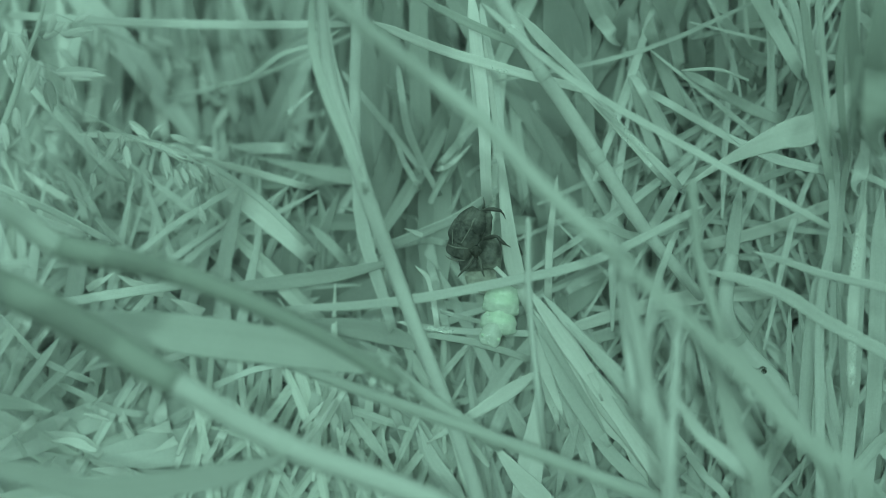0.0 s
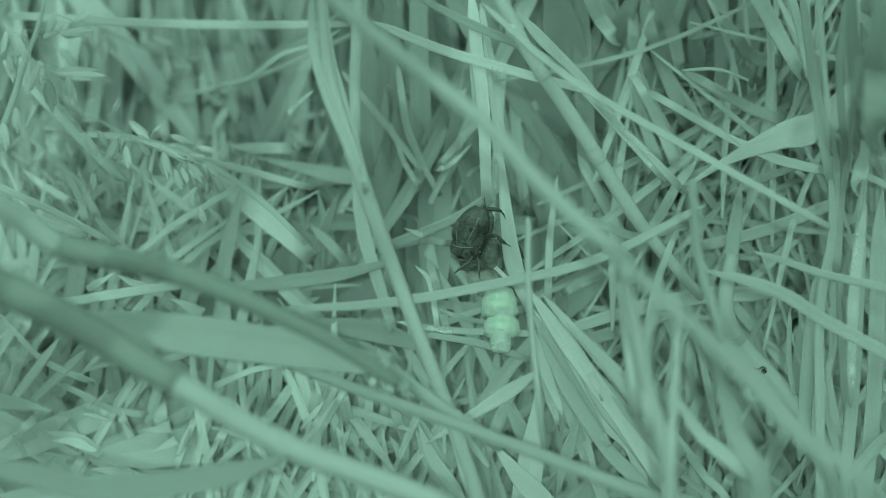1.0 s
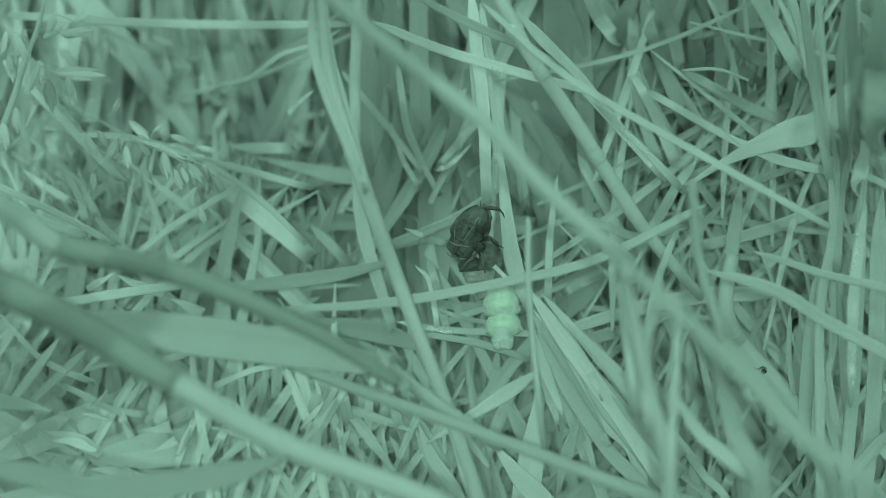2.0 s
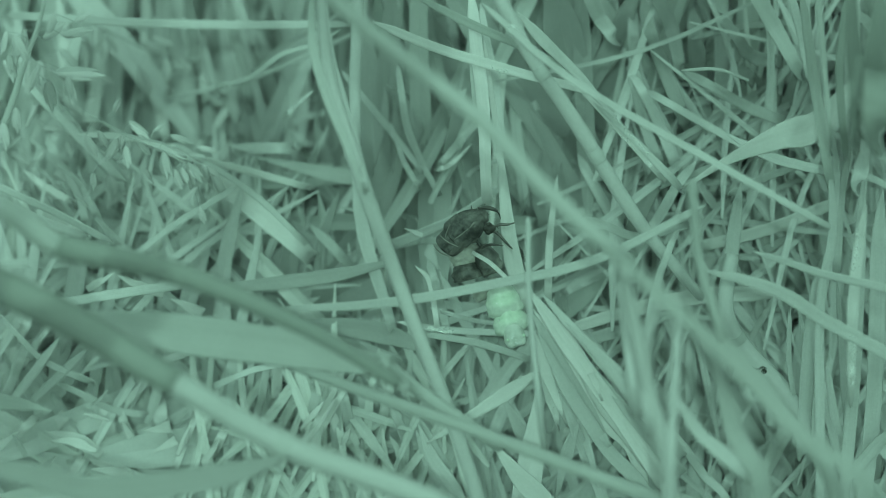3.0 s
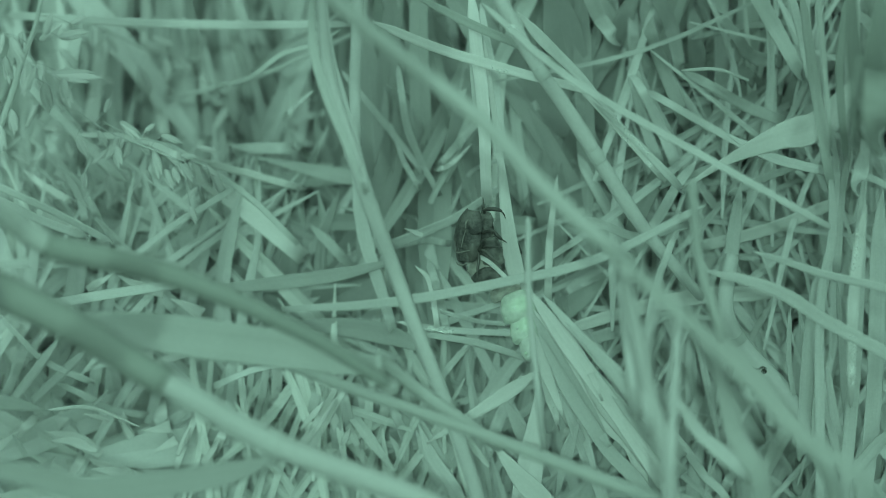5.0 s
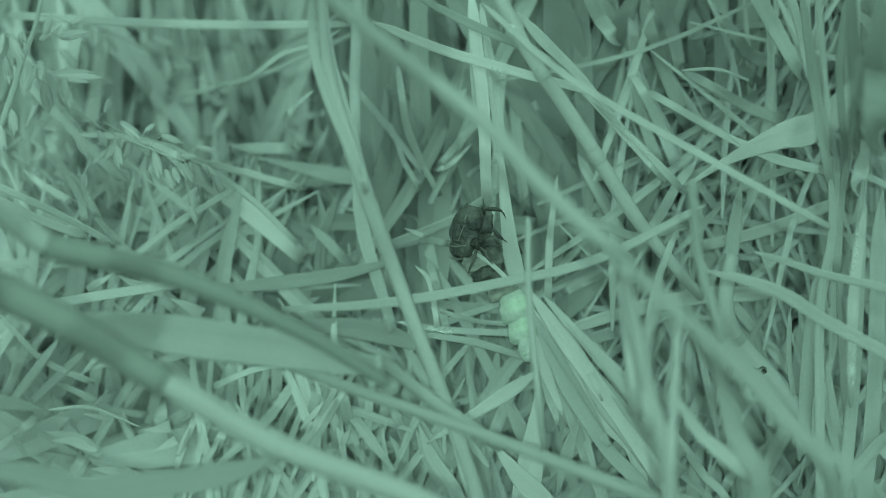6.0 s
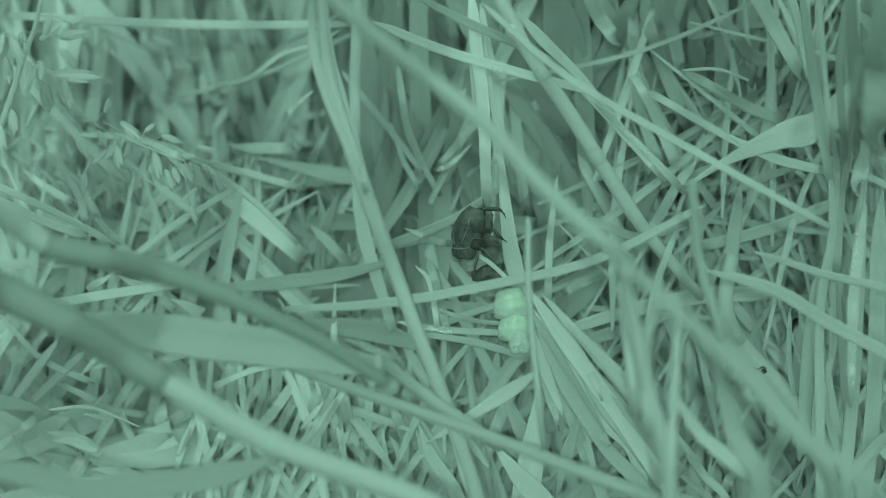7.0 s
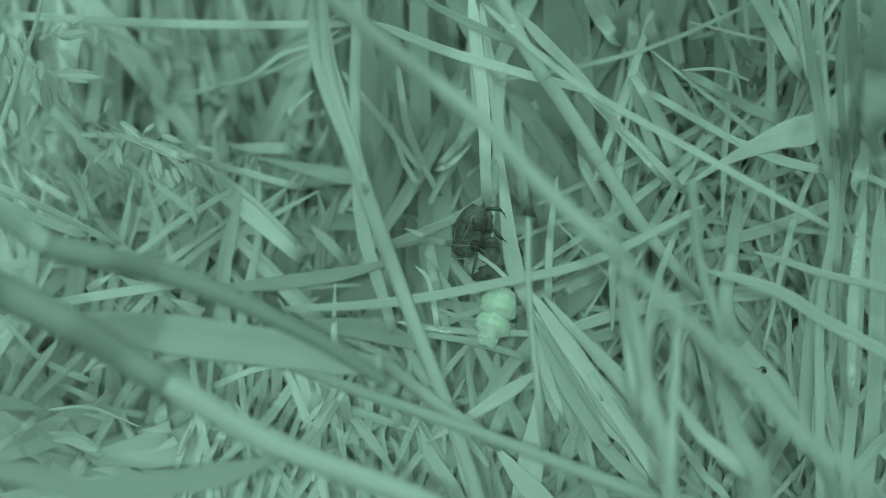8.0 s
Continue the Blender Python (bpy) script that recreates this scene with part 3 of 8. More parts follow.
leaf(p, ((-62.5, -55, -2), (-58.9, -56, 36.3), (-51.3, -57, 74.5), (-36.7, -57.3, 74.2), (-23.6, -54.9, 74.1), (-16.3, -52.6, 75.1)), (1.47, 1.47, 1.56, 3.10, 2.81, 1.36), 5, 0, dimmed=True, key="F8")
leaf(p, ((-66.6, -27.1, -2), (-64, -29.4, 30.3), (-58.7, -30.1, 61.5), (-53.9, -30.4, 61.2), (-50.4, -30.6, 60.8), (-47.5, -31.1, 60.3)), (1.94, 1.94, 1.90, 1.80, 1.50, 0.40), 0, -3, green=True, key="F9")
p = tuft(-6, 12, "tall grass with a smooth jointed stem leaning over the tussock", "tall_plant")
stem(p, ((-62.7, -35.1, -2), (-59.1, -36.6, 46.8), (-51.6, -38, 95.6), (-41.2, -37.2, 91.3), (-28.1, -39.8, 89.5), (-14, -42.3, 83.3), (-4, -43.8, 76.2)), (2.32, 2.32, 2.44, 2.48, 2.22, 1.62, 1.27), sheath=(0.49, 0.99), green=True, key="F3")
leaf(p, ((-45, -33.7, 78.9), (-37.5, -33.3, 76.5), (-27.2, -33.4, 74.6), (-16.6, -34.9, 74), (-9.5, -34.1, 71.4), (-5.9, -34.4, 71.9), (-6.1, -6.7, 46), (-6.4, 44.8, -2)), (1.17, 4.05, 4.86, 4.33, 2.91, 1.06, 1.00, 1.00), -12, -4, green=True, key="F4")
stem(p, ((-7.5, -34.1, 72.3), (-3, -33.4, 66.2), (5.8, -36.2, 60.4), (7.1, -15.1, 38.6), (9.5, 24.1, -2)), (1.32, 1.61, 1.62, 1.54, 1.54), green=True, key="F4s")
stem(p, ((-31.2, -24.1, 68.6), (-12.3, -33.4, 67.3), (4.3, -41.6, 67.2), (23.3, -50.9, 66.3), (27.1, -28.8, 42.4), (34.2, 12.3, -2)), (0.99, 1.35, 1.50, 1.65, 1.56, 1.56), green=True, key="F5")
p = tuft(45, -1, "tall grass with a smooth jointed stem leaning over the tussock", "tall_plant")
stem(p, ((27.4, -31.9, 96.6), (28.7, -35.8, 87.6), (31.7, -40.6, 80.1), (37.6, -10.4, 51.4), (48.5, 45.7, -2)), (1.00, 1.13, 1.27, 1.20, 1.20), green=True)
stem(p, ((31.1, -41.6, 81.9), (37.8, -44.6, 74.3), (44.4, -51, 64.6), (44.1, -48.9, 31.3), (41.8, -46.9, -2)), (1.25, 1.52, 1.91, 1.82, 1.82), green=True)
p = tuft(30, -15, "tall grass with a smooth jointed stem leaning over the tussock", "tall_plant")
stem(p, ((19.1, -43.3, 94), (21.7, -48.2, 83.8), (25, -56.5, 70.5), (26.5, -55.9, 34.2), (27.1, -55.4, -2)), (1.26, 1.56, 1.68, 1.59, 1.59))
stem(p, ((25.1, -46.7, 91.4), (24.4, -54.3, 83), (24.1, -59.2, 73.4), (25, -60.2, 35.7), (26.2, -61.2, -2)), (0.96, 1.06, 1.26, 1.20, 1.20))
stem(p, ((23, -43.7, 88.8), (21.9, -46.3, 82.8), (22.6, -50.9, 77.1), (26.4, -24.2, 49.4), (33.6, 25.5, -2)), (0.88, 1.28, 0.98, 0.94, 0.94))
stem(p, ((20.2, -34.6, 84.1), (21, -37.1, 77.7), (22.3, -39.3, 69.2), (25.6, -14.8, 44.2), (31.8, 30.7, -2)), (1.02, 1.16, 1.31, 1.24, 1.24))
p = tuft(79, 98, "broad pale blades of tall grass arching in the tussock", "tall_plant")
# shade at the right edge put into the colour of these dull blades
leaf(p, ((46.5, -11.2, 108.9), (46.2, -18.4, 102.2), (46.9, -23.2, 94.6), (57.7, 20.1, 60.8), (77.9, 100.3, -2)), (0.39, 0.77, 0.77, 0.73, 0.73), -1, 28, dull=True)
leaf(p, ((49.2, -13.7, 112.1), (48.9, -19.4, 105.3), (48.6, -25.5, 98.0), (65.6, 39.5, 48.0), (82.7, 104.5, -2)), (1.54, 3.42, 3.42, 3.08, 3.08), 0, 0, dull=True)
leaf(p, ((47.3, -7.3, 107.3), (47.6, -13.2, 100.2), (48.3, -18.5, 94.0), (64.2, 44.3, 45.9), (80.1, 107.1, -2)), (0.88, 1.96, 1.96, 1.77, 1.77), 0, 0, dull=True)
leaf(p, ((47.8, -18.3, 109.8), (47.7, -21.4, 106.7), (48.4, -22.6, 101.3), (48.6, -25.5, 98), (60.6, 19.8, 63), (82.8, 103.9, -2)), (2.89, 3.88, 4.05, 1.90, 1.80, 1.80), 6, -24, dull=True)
leaf(p, ((53.1, -0.7, 81), (53.5, -1.9, 77.6), (52.6, -4.1, 73.8), (60.7, 28.3, 47.3), (75.7, 88.4, -2)), (2.00, 2.30, 1.87, 1.78, 1.78), -5, -26)
p = tuft(42, -15, "broad pale blades of tall grass arching in the tussock", "tall_plant")
leaf(p, ((30.3, -42.5, 79.3), (32.9, -45.4, 71.5), (36.4, -49.6, 63.1), (35.8, -48.1, 30.5), (33.9, -46.6, -2)), (1.26, 2.30, 1.93, 1.83, 1.83), 14, -13, green=True)
leaf(p, ((26.1, -40.9, 73.4), (29.8, -42, 67.2), (35.7, -44.4, 63.1), (40.9, -23.1, 40.3), (50.4, 16.5, -2)), (0.90, 1.57, 1.96, 1.87, 1.87), -8, 27)
p = tuft(2, 25, "tall grass with a smooth jointed stem leaning over the tussock", "tall_plant")
stem(p, ((-14.8, -0.1, 101.8), (-13.7, -5.6, 91.6), (-9.9, -12.8, 81.6), (-4.4, -21.3, 68.9), (4.6, -37.5, 49.5), (3.9, -35.3, 23.8), (1.9, -33.1, -2)), (0.95, 1.64, 1.93, 1.80, 1.80, 1.71, 1.71))
leaf(p, ((-15.9, 1.3, 100.5), (-15.6, -3.7, 94.5), (-13.8, -7.7, 89.8), (-11.4, -11.4, 85.3), (-9.4, -14.9, 81.1), (-11.6, 35.7, 39.6), (-13.7, 86.4, -2)), (0.59, 1.30, 1.30, 0.98, 0.30, 0.30, 0.30), 10, 10, green=True)
leaf(p, ((-14.7, 3.9, 98.9), (-14.0, -1.2, 92.8), (-12.3, -5.2, 88.0), (-10.5, -9.0, 83.5), (-9.0, -12.6, 79.2), (-11.0, 36.9, 38.6), (-13.0, 86.3, -2)), (0.56, 1.25, 1.25, 0.94, 0.30, 0.30, 0.30), -8, 10)
stem(p, ((10, -22.1, 83.4), (10.2, -29.1, 75.8), (11.9, -37.6, 61.9), (13.5, -16.4, 39.5), (16.4, 22.9, -2)), (0.60, 0.80, 0.80, 0.76, 0.76))
p = tuft(45, 60, "tall grass with a smooth jointed stem leaning over the tussock", "tall_plant")
stem(p, ((6.0, 6.6, 97.4), (11.3, 0.4, 90.0), (16.1, -2.4, 83.6), (24.7, -7.6, 71.2), (32.6, -9.6, 61.1), (36.7, 13, 40.8), (45.4, 60.4, -2)), (1.75, 1.75, 1.91, 1.79, 1.31, 1.37, 1.37), node_at=(0.20, 0.41))
p = tuft(62, 22, "tall grass with a smooth jointed stem leaning over the tussock", "tall_plant")
stem(p, ((37.7, -5, 63.3), (36.7, -9.9, 58.3), (39.3, -10.2, 52.1), (44.3, -14.1, 48.1), (50.5, -18.3, 41.3), (54.7, -4.1, 26.2), (62.5, 22.2, -2)), (1.77, 2.20, 2.53, 2.53, 2.09, 1.99, 1.99), node_at=(0.30,))
p = tuft(-12, 76, "tall grass with a smooth jointed stem leaning over the tussock", "tall_plant")
stem(p, ((-11.4, 25.7, 84.4), (-11.9, 18.1, 74.8), (-11.9, 14, 67.4), (-13.5, 44.8, 43.1), (-16.6, 102.1, -2)), (1.53, 1.53, 1.69, 1.61, 1.61))
leaf(p, ((-12.2, 11.6, 64.4), (-10.7, 7, 56.2), (-8.6, 1.9, 51.5), (-6.9, -1, 46.3), (-7.3, 16.5, 29.4), (-7.9, 49.2, -2)), (1.54, 2.01, 1.70, 1.39, 1.32, 1.32), -19, -4)
p = tuft(11, 85, "pale dry grass blades on which the glow-worm clings", "tall_plant")
leaf(p, ((3.6, 20.2, 88.7), (4.4, 15.0, 82.6), (5.4, 9.8, 76.3), (6.0, 5.4, 64.9), (7.8, 32.4, 44.1), (10.1, 88.4, -2)), (1.33, 1.78, 2.05, 2.00, 1.20, 0.60), 34, 30, dry=True)
leaf(p, ((5.4, 17.1, 81.9), (6.7, 11.4, 75.1), (7.7, 6.1, 69.6), (9.3, -1.7, 59.6), (11.7, -4.9, 54.2), (13, 15.4, 35.5), (15.8, 55.8, -2)), (0.45, 0.80, 1.05, 2.50, 1.94, 1.84, 1.84), 20, 16, dry=True)
leaf(p, ((4.1, 24, 85.5), (3.9, 17.8, 78.7), (4.4, 13.3, 72.7), (5.1, 47.5, 46.6), (6.5, 111.1, -2)), (0.61, 1.06, 0.76, 0.72, 0.72), -20, 29)
p = tuft(-29, 60, "tuft of green blades mixed with some dry straw", "tussock_plant")
leaf(p, ((-28.5, 57.5, -2), (-22.3, 8, 42.1), (-18.9, -18.6, 65.9), (-6.6, -17.4, 65.9), (6.8, -16, 67.8), (19.3, -15.2, 71.2), (32.8, -10.2, 75.8)), (0.67, 0.67, 0.70, 1.27, 1.27, 1.26, 0.98), -8, -12)
leaf(p, ((-38.7, 21, 61.7), (-35, 15.6, 63.1), (-27.7, 13, 57.6), (-18.8, 8.7, 51.7), (-20, 30.3, 32.9), (-22.3, 70.3, -2)), (2.05, 2.24, 2.51, 2.35, 2.24, 2.24), -6, -5, dry=True, key="A15")
leaf(p, ((-37.6, 19.5, 63), (-33.6, 14.2, 64.5), (-25.9, 11.6, 60), (-19, 8.2, 54.2), (-20.4, 31, 34.5), (-23.1, 73.2, -2)), (0.70, 0.77, 0.85, 0.78, 0.74, 0.74), 1, 21, key="A16")
leaf(p, ((-25.6, 33.1, 44.9), (-27.4, 27.3, 45.9), (-30.5, 25.3, 41.1), (-34.1, 22.8, 34.3), (-36.5, 36.5, 21.6), (-40.9, 61.8, -2)), (1.24, 1.35, 1.51, 1.35, 1.28, 1.28), -19, -15)
leaf(p, ((-22, 45.9, 45.5), (-22.7, 39.5, 44.9), (-25.1, 37.4, 37.8), (-27.4, 33.2, 31.1), (-29, 45.8, 19.5), (-32.1, 69.2, -2)), (1.41, 1.55, 1.74, 1.57, 1.49, 1.49), 15, -22)
leaf(p, ((-19, 14.1, 45.5), (-18.9, 7.7, 47.4), (-20.2, 5.6, 43), (-21.5, 3.5, 36.2), (-23, 16.8, 22.8), (-25.8, 41.4, -2)), (1.57, 1.71, 1.90, 1.92, 1.83, 1.83), -22, -11)
leaf(p, ((-12.8, 17.8, 44.1), (-13.8, 10.3, 47.3), (-16.4, 9.2, 41.9), (-17.9, 4.6, 37.4), (-19.3, 18.4, 23.6), (-21.8, 44.2, -2)), (1.48, 1.60, 1.80, 1.66, 1.58, 1.58), -2, 5, dimmed=True)
leaf(p, ((-42.2, 62.6, -2), (-34.9, 22.1, 33.5), (-30.9, 0.3, 52.6), (-21.8, 1.4, 52.9), (-14.1, 2.5, 53.4), (-5.7, 3.7, 55)), (1.05, 1.05, 1.10, 1.93, 1.85, 0.55), 0, -3, dimmed=True)
leaf(p, ((-14.5, 15.9, 57.1), (-17.1, 13.9, 49.5), (-17.9, 8.7, 42.4), (-19.4, 25.1, 26.8), (-22, 55.5, -2)), (0.63, 1.60, 1.60, 1.52, 1.52), 0, 7, dimmed=True)
p = tuft(61, 38, "tuft of green blades mixed with some dry straw", "tussock_plant")
leaf(p, ((52.5, -10.9, 76.6), (51.8, -13.5, 70.5), (51, -18.9, 64.9), (51.2, -24.3, 56), (56.8, -4.4, 35.7), (67.1, 32.6, -2)), (0.56, 1.55, 1.55, 0.71, 0.67, 0.67), -4, -4, dry=True)
leaf(p, ((45.5, -8, 56.7), (45.4, -12.4, 51.1), (46.6, -14.9, 45.3), (50.6, 1, 28.8), (57.9, 30.7, -2)), (0.59, 0.89, 0.75, 0.71, 0.71), -24, 6)
leaf(p, ((38.6, 7.6, 47.4), (39.6, -0.3, 50.3), (43.9, -1.1, 44.8), (48, -3.3, 40.5), (52, 11.6, 25.6), (59.3, 39.3, -2)), (1.28, 1.38, 1.55, 1.56, 1.48, 1.48), -7, -17)
leaf(p, ((60.2, 11.4, 53.5), (60, 5.7, 54.3), (61.5, 2.4, 45.8), (60.9, -2.9, 37.9), (64.9, 10.7, 23.9), (72.4, 35.9, -2)), (1.15, 1.25, 1.41, 1.41, 1.34, 1.34), 22, 12)
leaf(p, ((48.3, 13.3, 52.8), (47.2, 7.7, 53.6), (46.9, 7, 48), (46.3, 4.7, 43.8), (49.9, 21.5, 27.8), (56.5, 52.7, -2)), (1.28, 1.40, 1.58, 1.58, 1.50, 1.50), 13, 13)
leaf(p, ((55.5, 13.1, 54.4), (53.1, 6.2, 54.9), (51.5, 6.2, 48.8), (49.1, 3.2, 45.1), (52.8, 20.6, 28.6), (59.8, 53, -2)), (1.15, 1.25, 1.41, 1.41, 1.34, 1.34), 19, -10)
leaf(p, ((32.3, -5.3, 35), (33.9, -9.9, 38.8), (37.7, -8.6, 36.4), (42.5, -7.3, 35.7), (46, 6.1, 22.5), (52.5, 31.1, -2)), (1.40, 1.52, 1.71, 1.71, 1.63, 1.63), 23, -17)
leaf(p, ((56.4, 11.9, 43.4), (54.6, 3.2, 45.1), (54, 0, 39.5), (55, -2.5, 32.1), (58, 8.6, 20.2), (63.8, 29.3, -2)), (1.83, 1.98, 2.21, 2.23, 2.12, 2.12), -3, 27)
leaf(p, ((46.3, 10.6, 42.3), (46, 3.2, 45.1), (47.7, 2.6, 39.3), (49, -1, 33.9), (52, 11, 21.4), (57.6, 33.3, -2)), (1.83, 1.98, 2.22, 2.23, 2.12, 2.12), 9, 26)
p = tuft(79, -20, "small tuft of narrow green grass blades", "tussock_plant")
leaf(p, ((32.2, -17, 70.9), (40.2, -18.4, 69.3), (46.5, -20.6, 66.4), (64.4, -26.9, 56), (72.8, -25, 27), (77.8, -23.2, -2)), (0.84, 1.54, 1.68, 1.41, 1.34, 1.34), 15, 24)
leaf(p, ((38.1, -15.5, 72.7), (45.9, -16.7, 70.5), (66.7, -22, 64.9), (75.1, -19.4, 31.4), (79.8, -16.8, -2)), (0.70, 1.12, 1.12, 1.06, 1.06), 19, -4)
p = tuft(60, 18, "dense tuft of narrow green grass blades", "tussock_plant")
leaf(p, ((48.5, -7.5, 63.5), (47.4, -13.6, 55.2), (47.3, -17.1, 47.4), (47.1, -20.2, 42.2), (50.7, -6, 26.7), (57.3, 20.4, -2)), (1.02, 1.61, 1.77, 1.63, 1.55, 1.55), 12, 4)
leaf(p, ((46.2, -9.5, 58), (48.8, -14.1, 50.7), (53.1, -23.5, 38.2), (56.8, -11.1, 24.1), (63.8, 11.9, -2)), (0.59, 1.03, 1.19, 1.13, 1.13), 17, -24)
leaf(p, ((51.7, -5.9, 59.2), (52.5, -11.8, 50.5), (53.5, -17.3, 42.5), (57.6, -2.8, 26.9), (65.3, 24.2, -2)), (0.59, 1.04, 0.90, 0.85, 0.85), -14, 11)
leaf(p, ((59.2, -21.6, 49.8), (55.7, -23.2, 46.3), (52.3, -25.3, 42.3), (55.9, -11.3, 26.8), (62.5, 14.9, -2)), (1.45, 1.75, 1.46, 1.39, 1.39), 5, 25)
leaf(p, ((41.3, -1.6, 38.2), (41.5, -6.8, 39.5), (44.3, -8.2, 32.3), (45.2, -11.9, 27.1), (47.3, -3.2, 16.9), (51.3, 13, -2)), (1.53, 1.67, 1.88, 1.88, 1.79, 1.79), -1, -11)
leaf(p, ((61.2, 7.1, 41.1), (60.5, -0.3, 44.1), (62.7, -3.1, 36), (61.3, -7.5, 29.3), (64.2, 2.3, 18.3), (69.7, 20.4, -2)), (1.30, 1.40, 1.57, 1.58, 1.50, 1.50), 19, -16)
leaf(p, ((31.6, -0.5, 50), (37.2, -4.2, 42.9), (43.3, -9.3, 33.3), (46.2, 2.1, 21), (51.5, 23.3, -2)), (0.55, 2.29, 2.11, 2.00, 2.00), 0, 0, green=True)
p = tuft(18, 54, "tuft of green blades mixed with some dry straw", "tussock_plant")
leaf(p, ((18.8, 51.3, -2), (17.3, 15.3, 31.2), (16.5, -4, 49), (25.6, -2.3, 51.3), (36.3, -0.7, 52.5), (47.3, 0.6, 51.4)), (1.30, 1.30, 1.37, 1.98, 2.29, 1.84), 3, 7, dry=True)
leaf(p, ((16.7, 46.7, -2), (15.6, 13.6, 29), (15.1, -4.1, 45.7), (23.6, -1.7, 46.6), (32.2, 0.4, 48)), (1.02, 1.02, 1.08, 1.85, 1.55), 4, 6)
leaf(p, ((-6.4, -4, 50.6), (1.2, -4.3, 49.3), (13.4, -4.3, 48.6), (15.4, 15, 30.9), (19.1, 51, -2)), (0.61, 0.91, 0.92, 0.87, 0.87), 0, -8)
leaf(p, ((-4.8, -7.1, 51.5), (4.2, -8.1, 50.6), (11.8, -8, 47.4), (13.6, 10.3, 30.1), (16.9, 44.1, -2)), (0.60, 1.05, 0.91, 0.86, 0.86), 5, 3)
leaf(p, ((-2, 6.2, 45), (1.2, 1.2, 49), (5.1, 2.1, 47.7), (11.5, 3.7, 45.7), (13.2, 22.4, 29), (16.4, 57.1, -2)), (1.15, 1.25, 1.40, 1.41, 1.34, 1.34), 21, -9)
leaf(p, ((-1.7, 1.3, 48.4), (1.2, -4.1, 52), (5, -2.7, 49.5), (9.2, -3.5, 49.7), (10.9, 16.5, 31.6), (13.9, 53.4, -2)), (0.56, 0.61, 0.69, 0.61, 0.58, 0.58), 23, 18)
leaf(p, ((2.1, 0.9, 60.2), (4, -4.4, 63), (6.3, -5.9, 62.4), (8.9, -7.1, 60.1), (10.5, 17.1, 38.4), (13.5, 62.1, -2)), (0.49, 0.53, 0.59, 0.59, 0.56, 0.56), 5, -20, dry=True)
leaf(p, ((17.2, 27.1, 55.7), (16, 19.5, 58.3), (14.6, 17.7, 49.5), (13.5, 12.7, 40.9), (14.4, 28.7, 25.9), (16, 58.5, -2)), (2.25, 2.43, 2.74, 2.92, 2.78, 2.78), 17, 5)
leaf(p, ((16.9, 29.8, 52), (17.4, 21.1, 54), (20.1, 20.3, 47.3), (21.9, 17.9, 40.8), (23.7, 34.2, 25.8), (27, 64.6, -2)), (2.01, 2.18, 2.45, 2.47, 2.34, 2.34), -25, -10)
leaf(p, ((27.8, 15.2, 46), (24, 7.7, 50.5), (19.2, 4.8, 50), (16.8, 3.7, 48.9), (17.8, 23.4, 31.1), (19.5, 59.9, -2)), (1.44, 1.55, 1.71, 0.78, 0.74, 0.74), 8, 27)
leaf(p, ((24.2, 6.4, 52.1), (19.6, 4.1, 48.5), (13, 2.6, 44.4), (13.5, 20, 28.2), (14.3, 52.4, -2)), (1.09, 4.68, 3.14, 2.98, 2.98), 5, -7, green=True)
leaf(p, ((18, 17.9, 56.5), (16.1, 13.4, 47.8), (15.4, 9.2, 39.8), (16.4, 24.4, 25.2), (18.3, 52.6, -2)), (0.87, 2.65, 2.49, 2.36, 2.36), 0, -4, green=True)
p = tuft(14, 16, "tuft of green blades mixed with some dry straw", "tussock_plant")
leaf(p, ((14.9, -14.7, 48.7), (18.3, -17.5, 43.7), (20.6, -21.6, 37.3), (22.2, -9.5, 23.6), (25.1, 13.1, -2)), (0.44, 1.47, 0.28, 0.25, 0.25), 17, 20)
leaf(p, ((-0.5, 1.2, 55.1), (2.8, -1, 48.3), (7, -5.4, 41.5), (12.5, -11.7, 33.6), (13.5, -0.4, 21.1), (15.5, 20.7, -2)), (1.07, 1.39, 1.55, 1.70, 1.62, 1.62), -2, -28)
leaf(p, ((7.6, -2.3, 44.8), (6.8, -6.7, 39.5), (6.1, -10.3, 32.1), (6.3, 0.4, 20.2), (6.8, 20.4, -2)), (1.70, 2.01, 2.03, 1.92, 1.92), -13, -21)
leaf(p, ((10.8, -7.7, 44.6), (7.8, -9.2, 37.6), (5.5, -12.7, 32.4), (5.6, -1.9, 20.4), (5.7, 18.1, -2)), (1.07, 1.70, 1.55, 1.47, 1.47), 6, -3)
leaf(p, ((7.7, -10.8, 44), (10.7, -13.3, 38.5), (13.5, -15.1, 32.7), (14.6, -4.3, 20.5), (16.6, 15.7, -2)), (0.76, 1.83, 2.00, 1.90, 1.90), 8, 18)
leaf(p, ((12.4, -13.5, 47), (12, -16.8, 40.8), (10.9, -22.6, 36.2), (11.5, -11, 22.8), (12.6, 10.6, -2)), (0.90, 3.45, 3.73, 3.55, 3.55), 8, 3, dry=True)
leaf(p, ((12.6, -15.8, 53.6), (14.1, -16.4, 48.3), (15.1, -18, 44.7), (16.5, -2.6, 28.4), (19.2, 26.2, -2)), (1.02, 1.78, 0.28, 0.25, 0.25), -11, -9, dry=True)
leaf(p, ((18.2, -16.8, 46.2), (16.4, -19.7, 41.7), (15.1, -21.2, 34.7), (15.9, -10.1, 21.9), (17.3, 10.7, -2)), (0.59, 1.79, 0.28, 0.25, 0.25), 11, -22)
leaf(p, ((3.2, -2.4, 35.2), (3.6, -7.3, 35.7), (4.2, -9.4, 31.2), (4.4, -11.6, 24.4), (4.6, -3.8, 15.2), (5, 10.6, -2)), (1.92, 2.10, 2.35, 2.37, 2.25, 2.25), -25, 1)
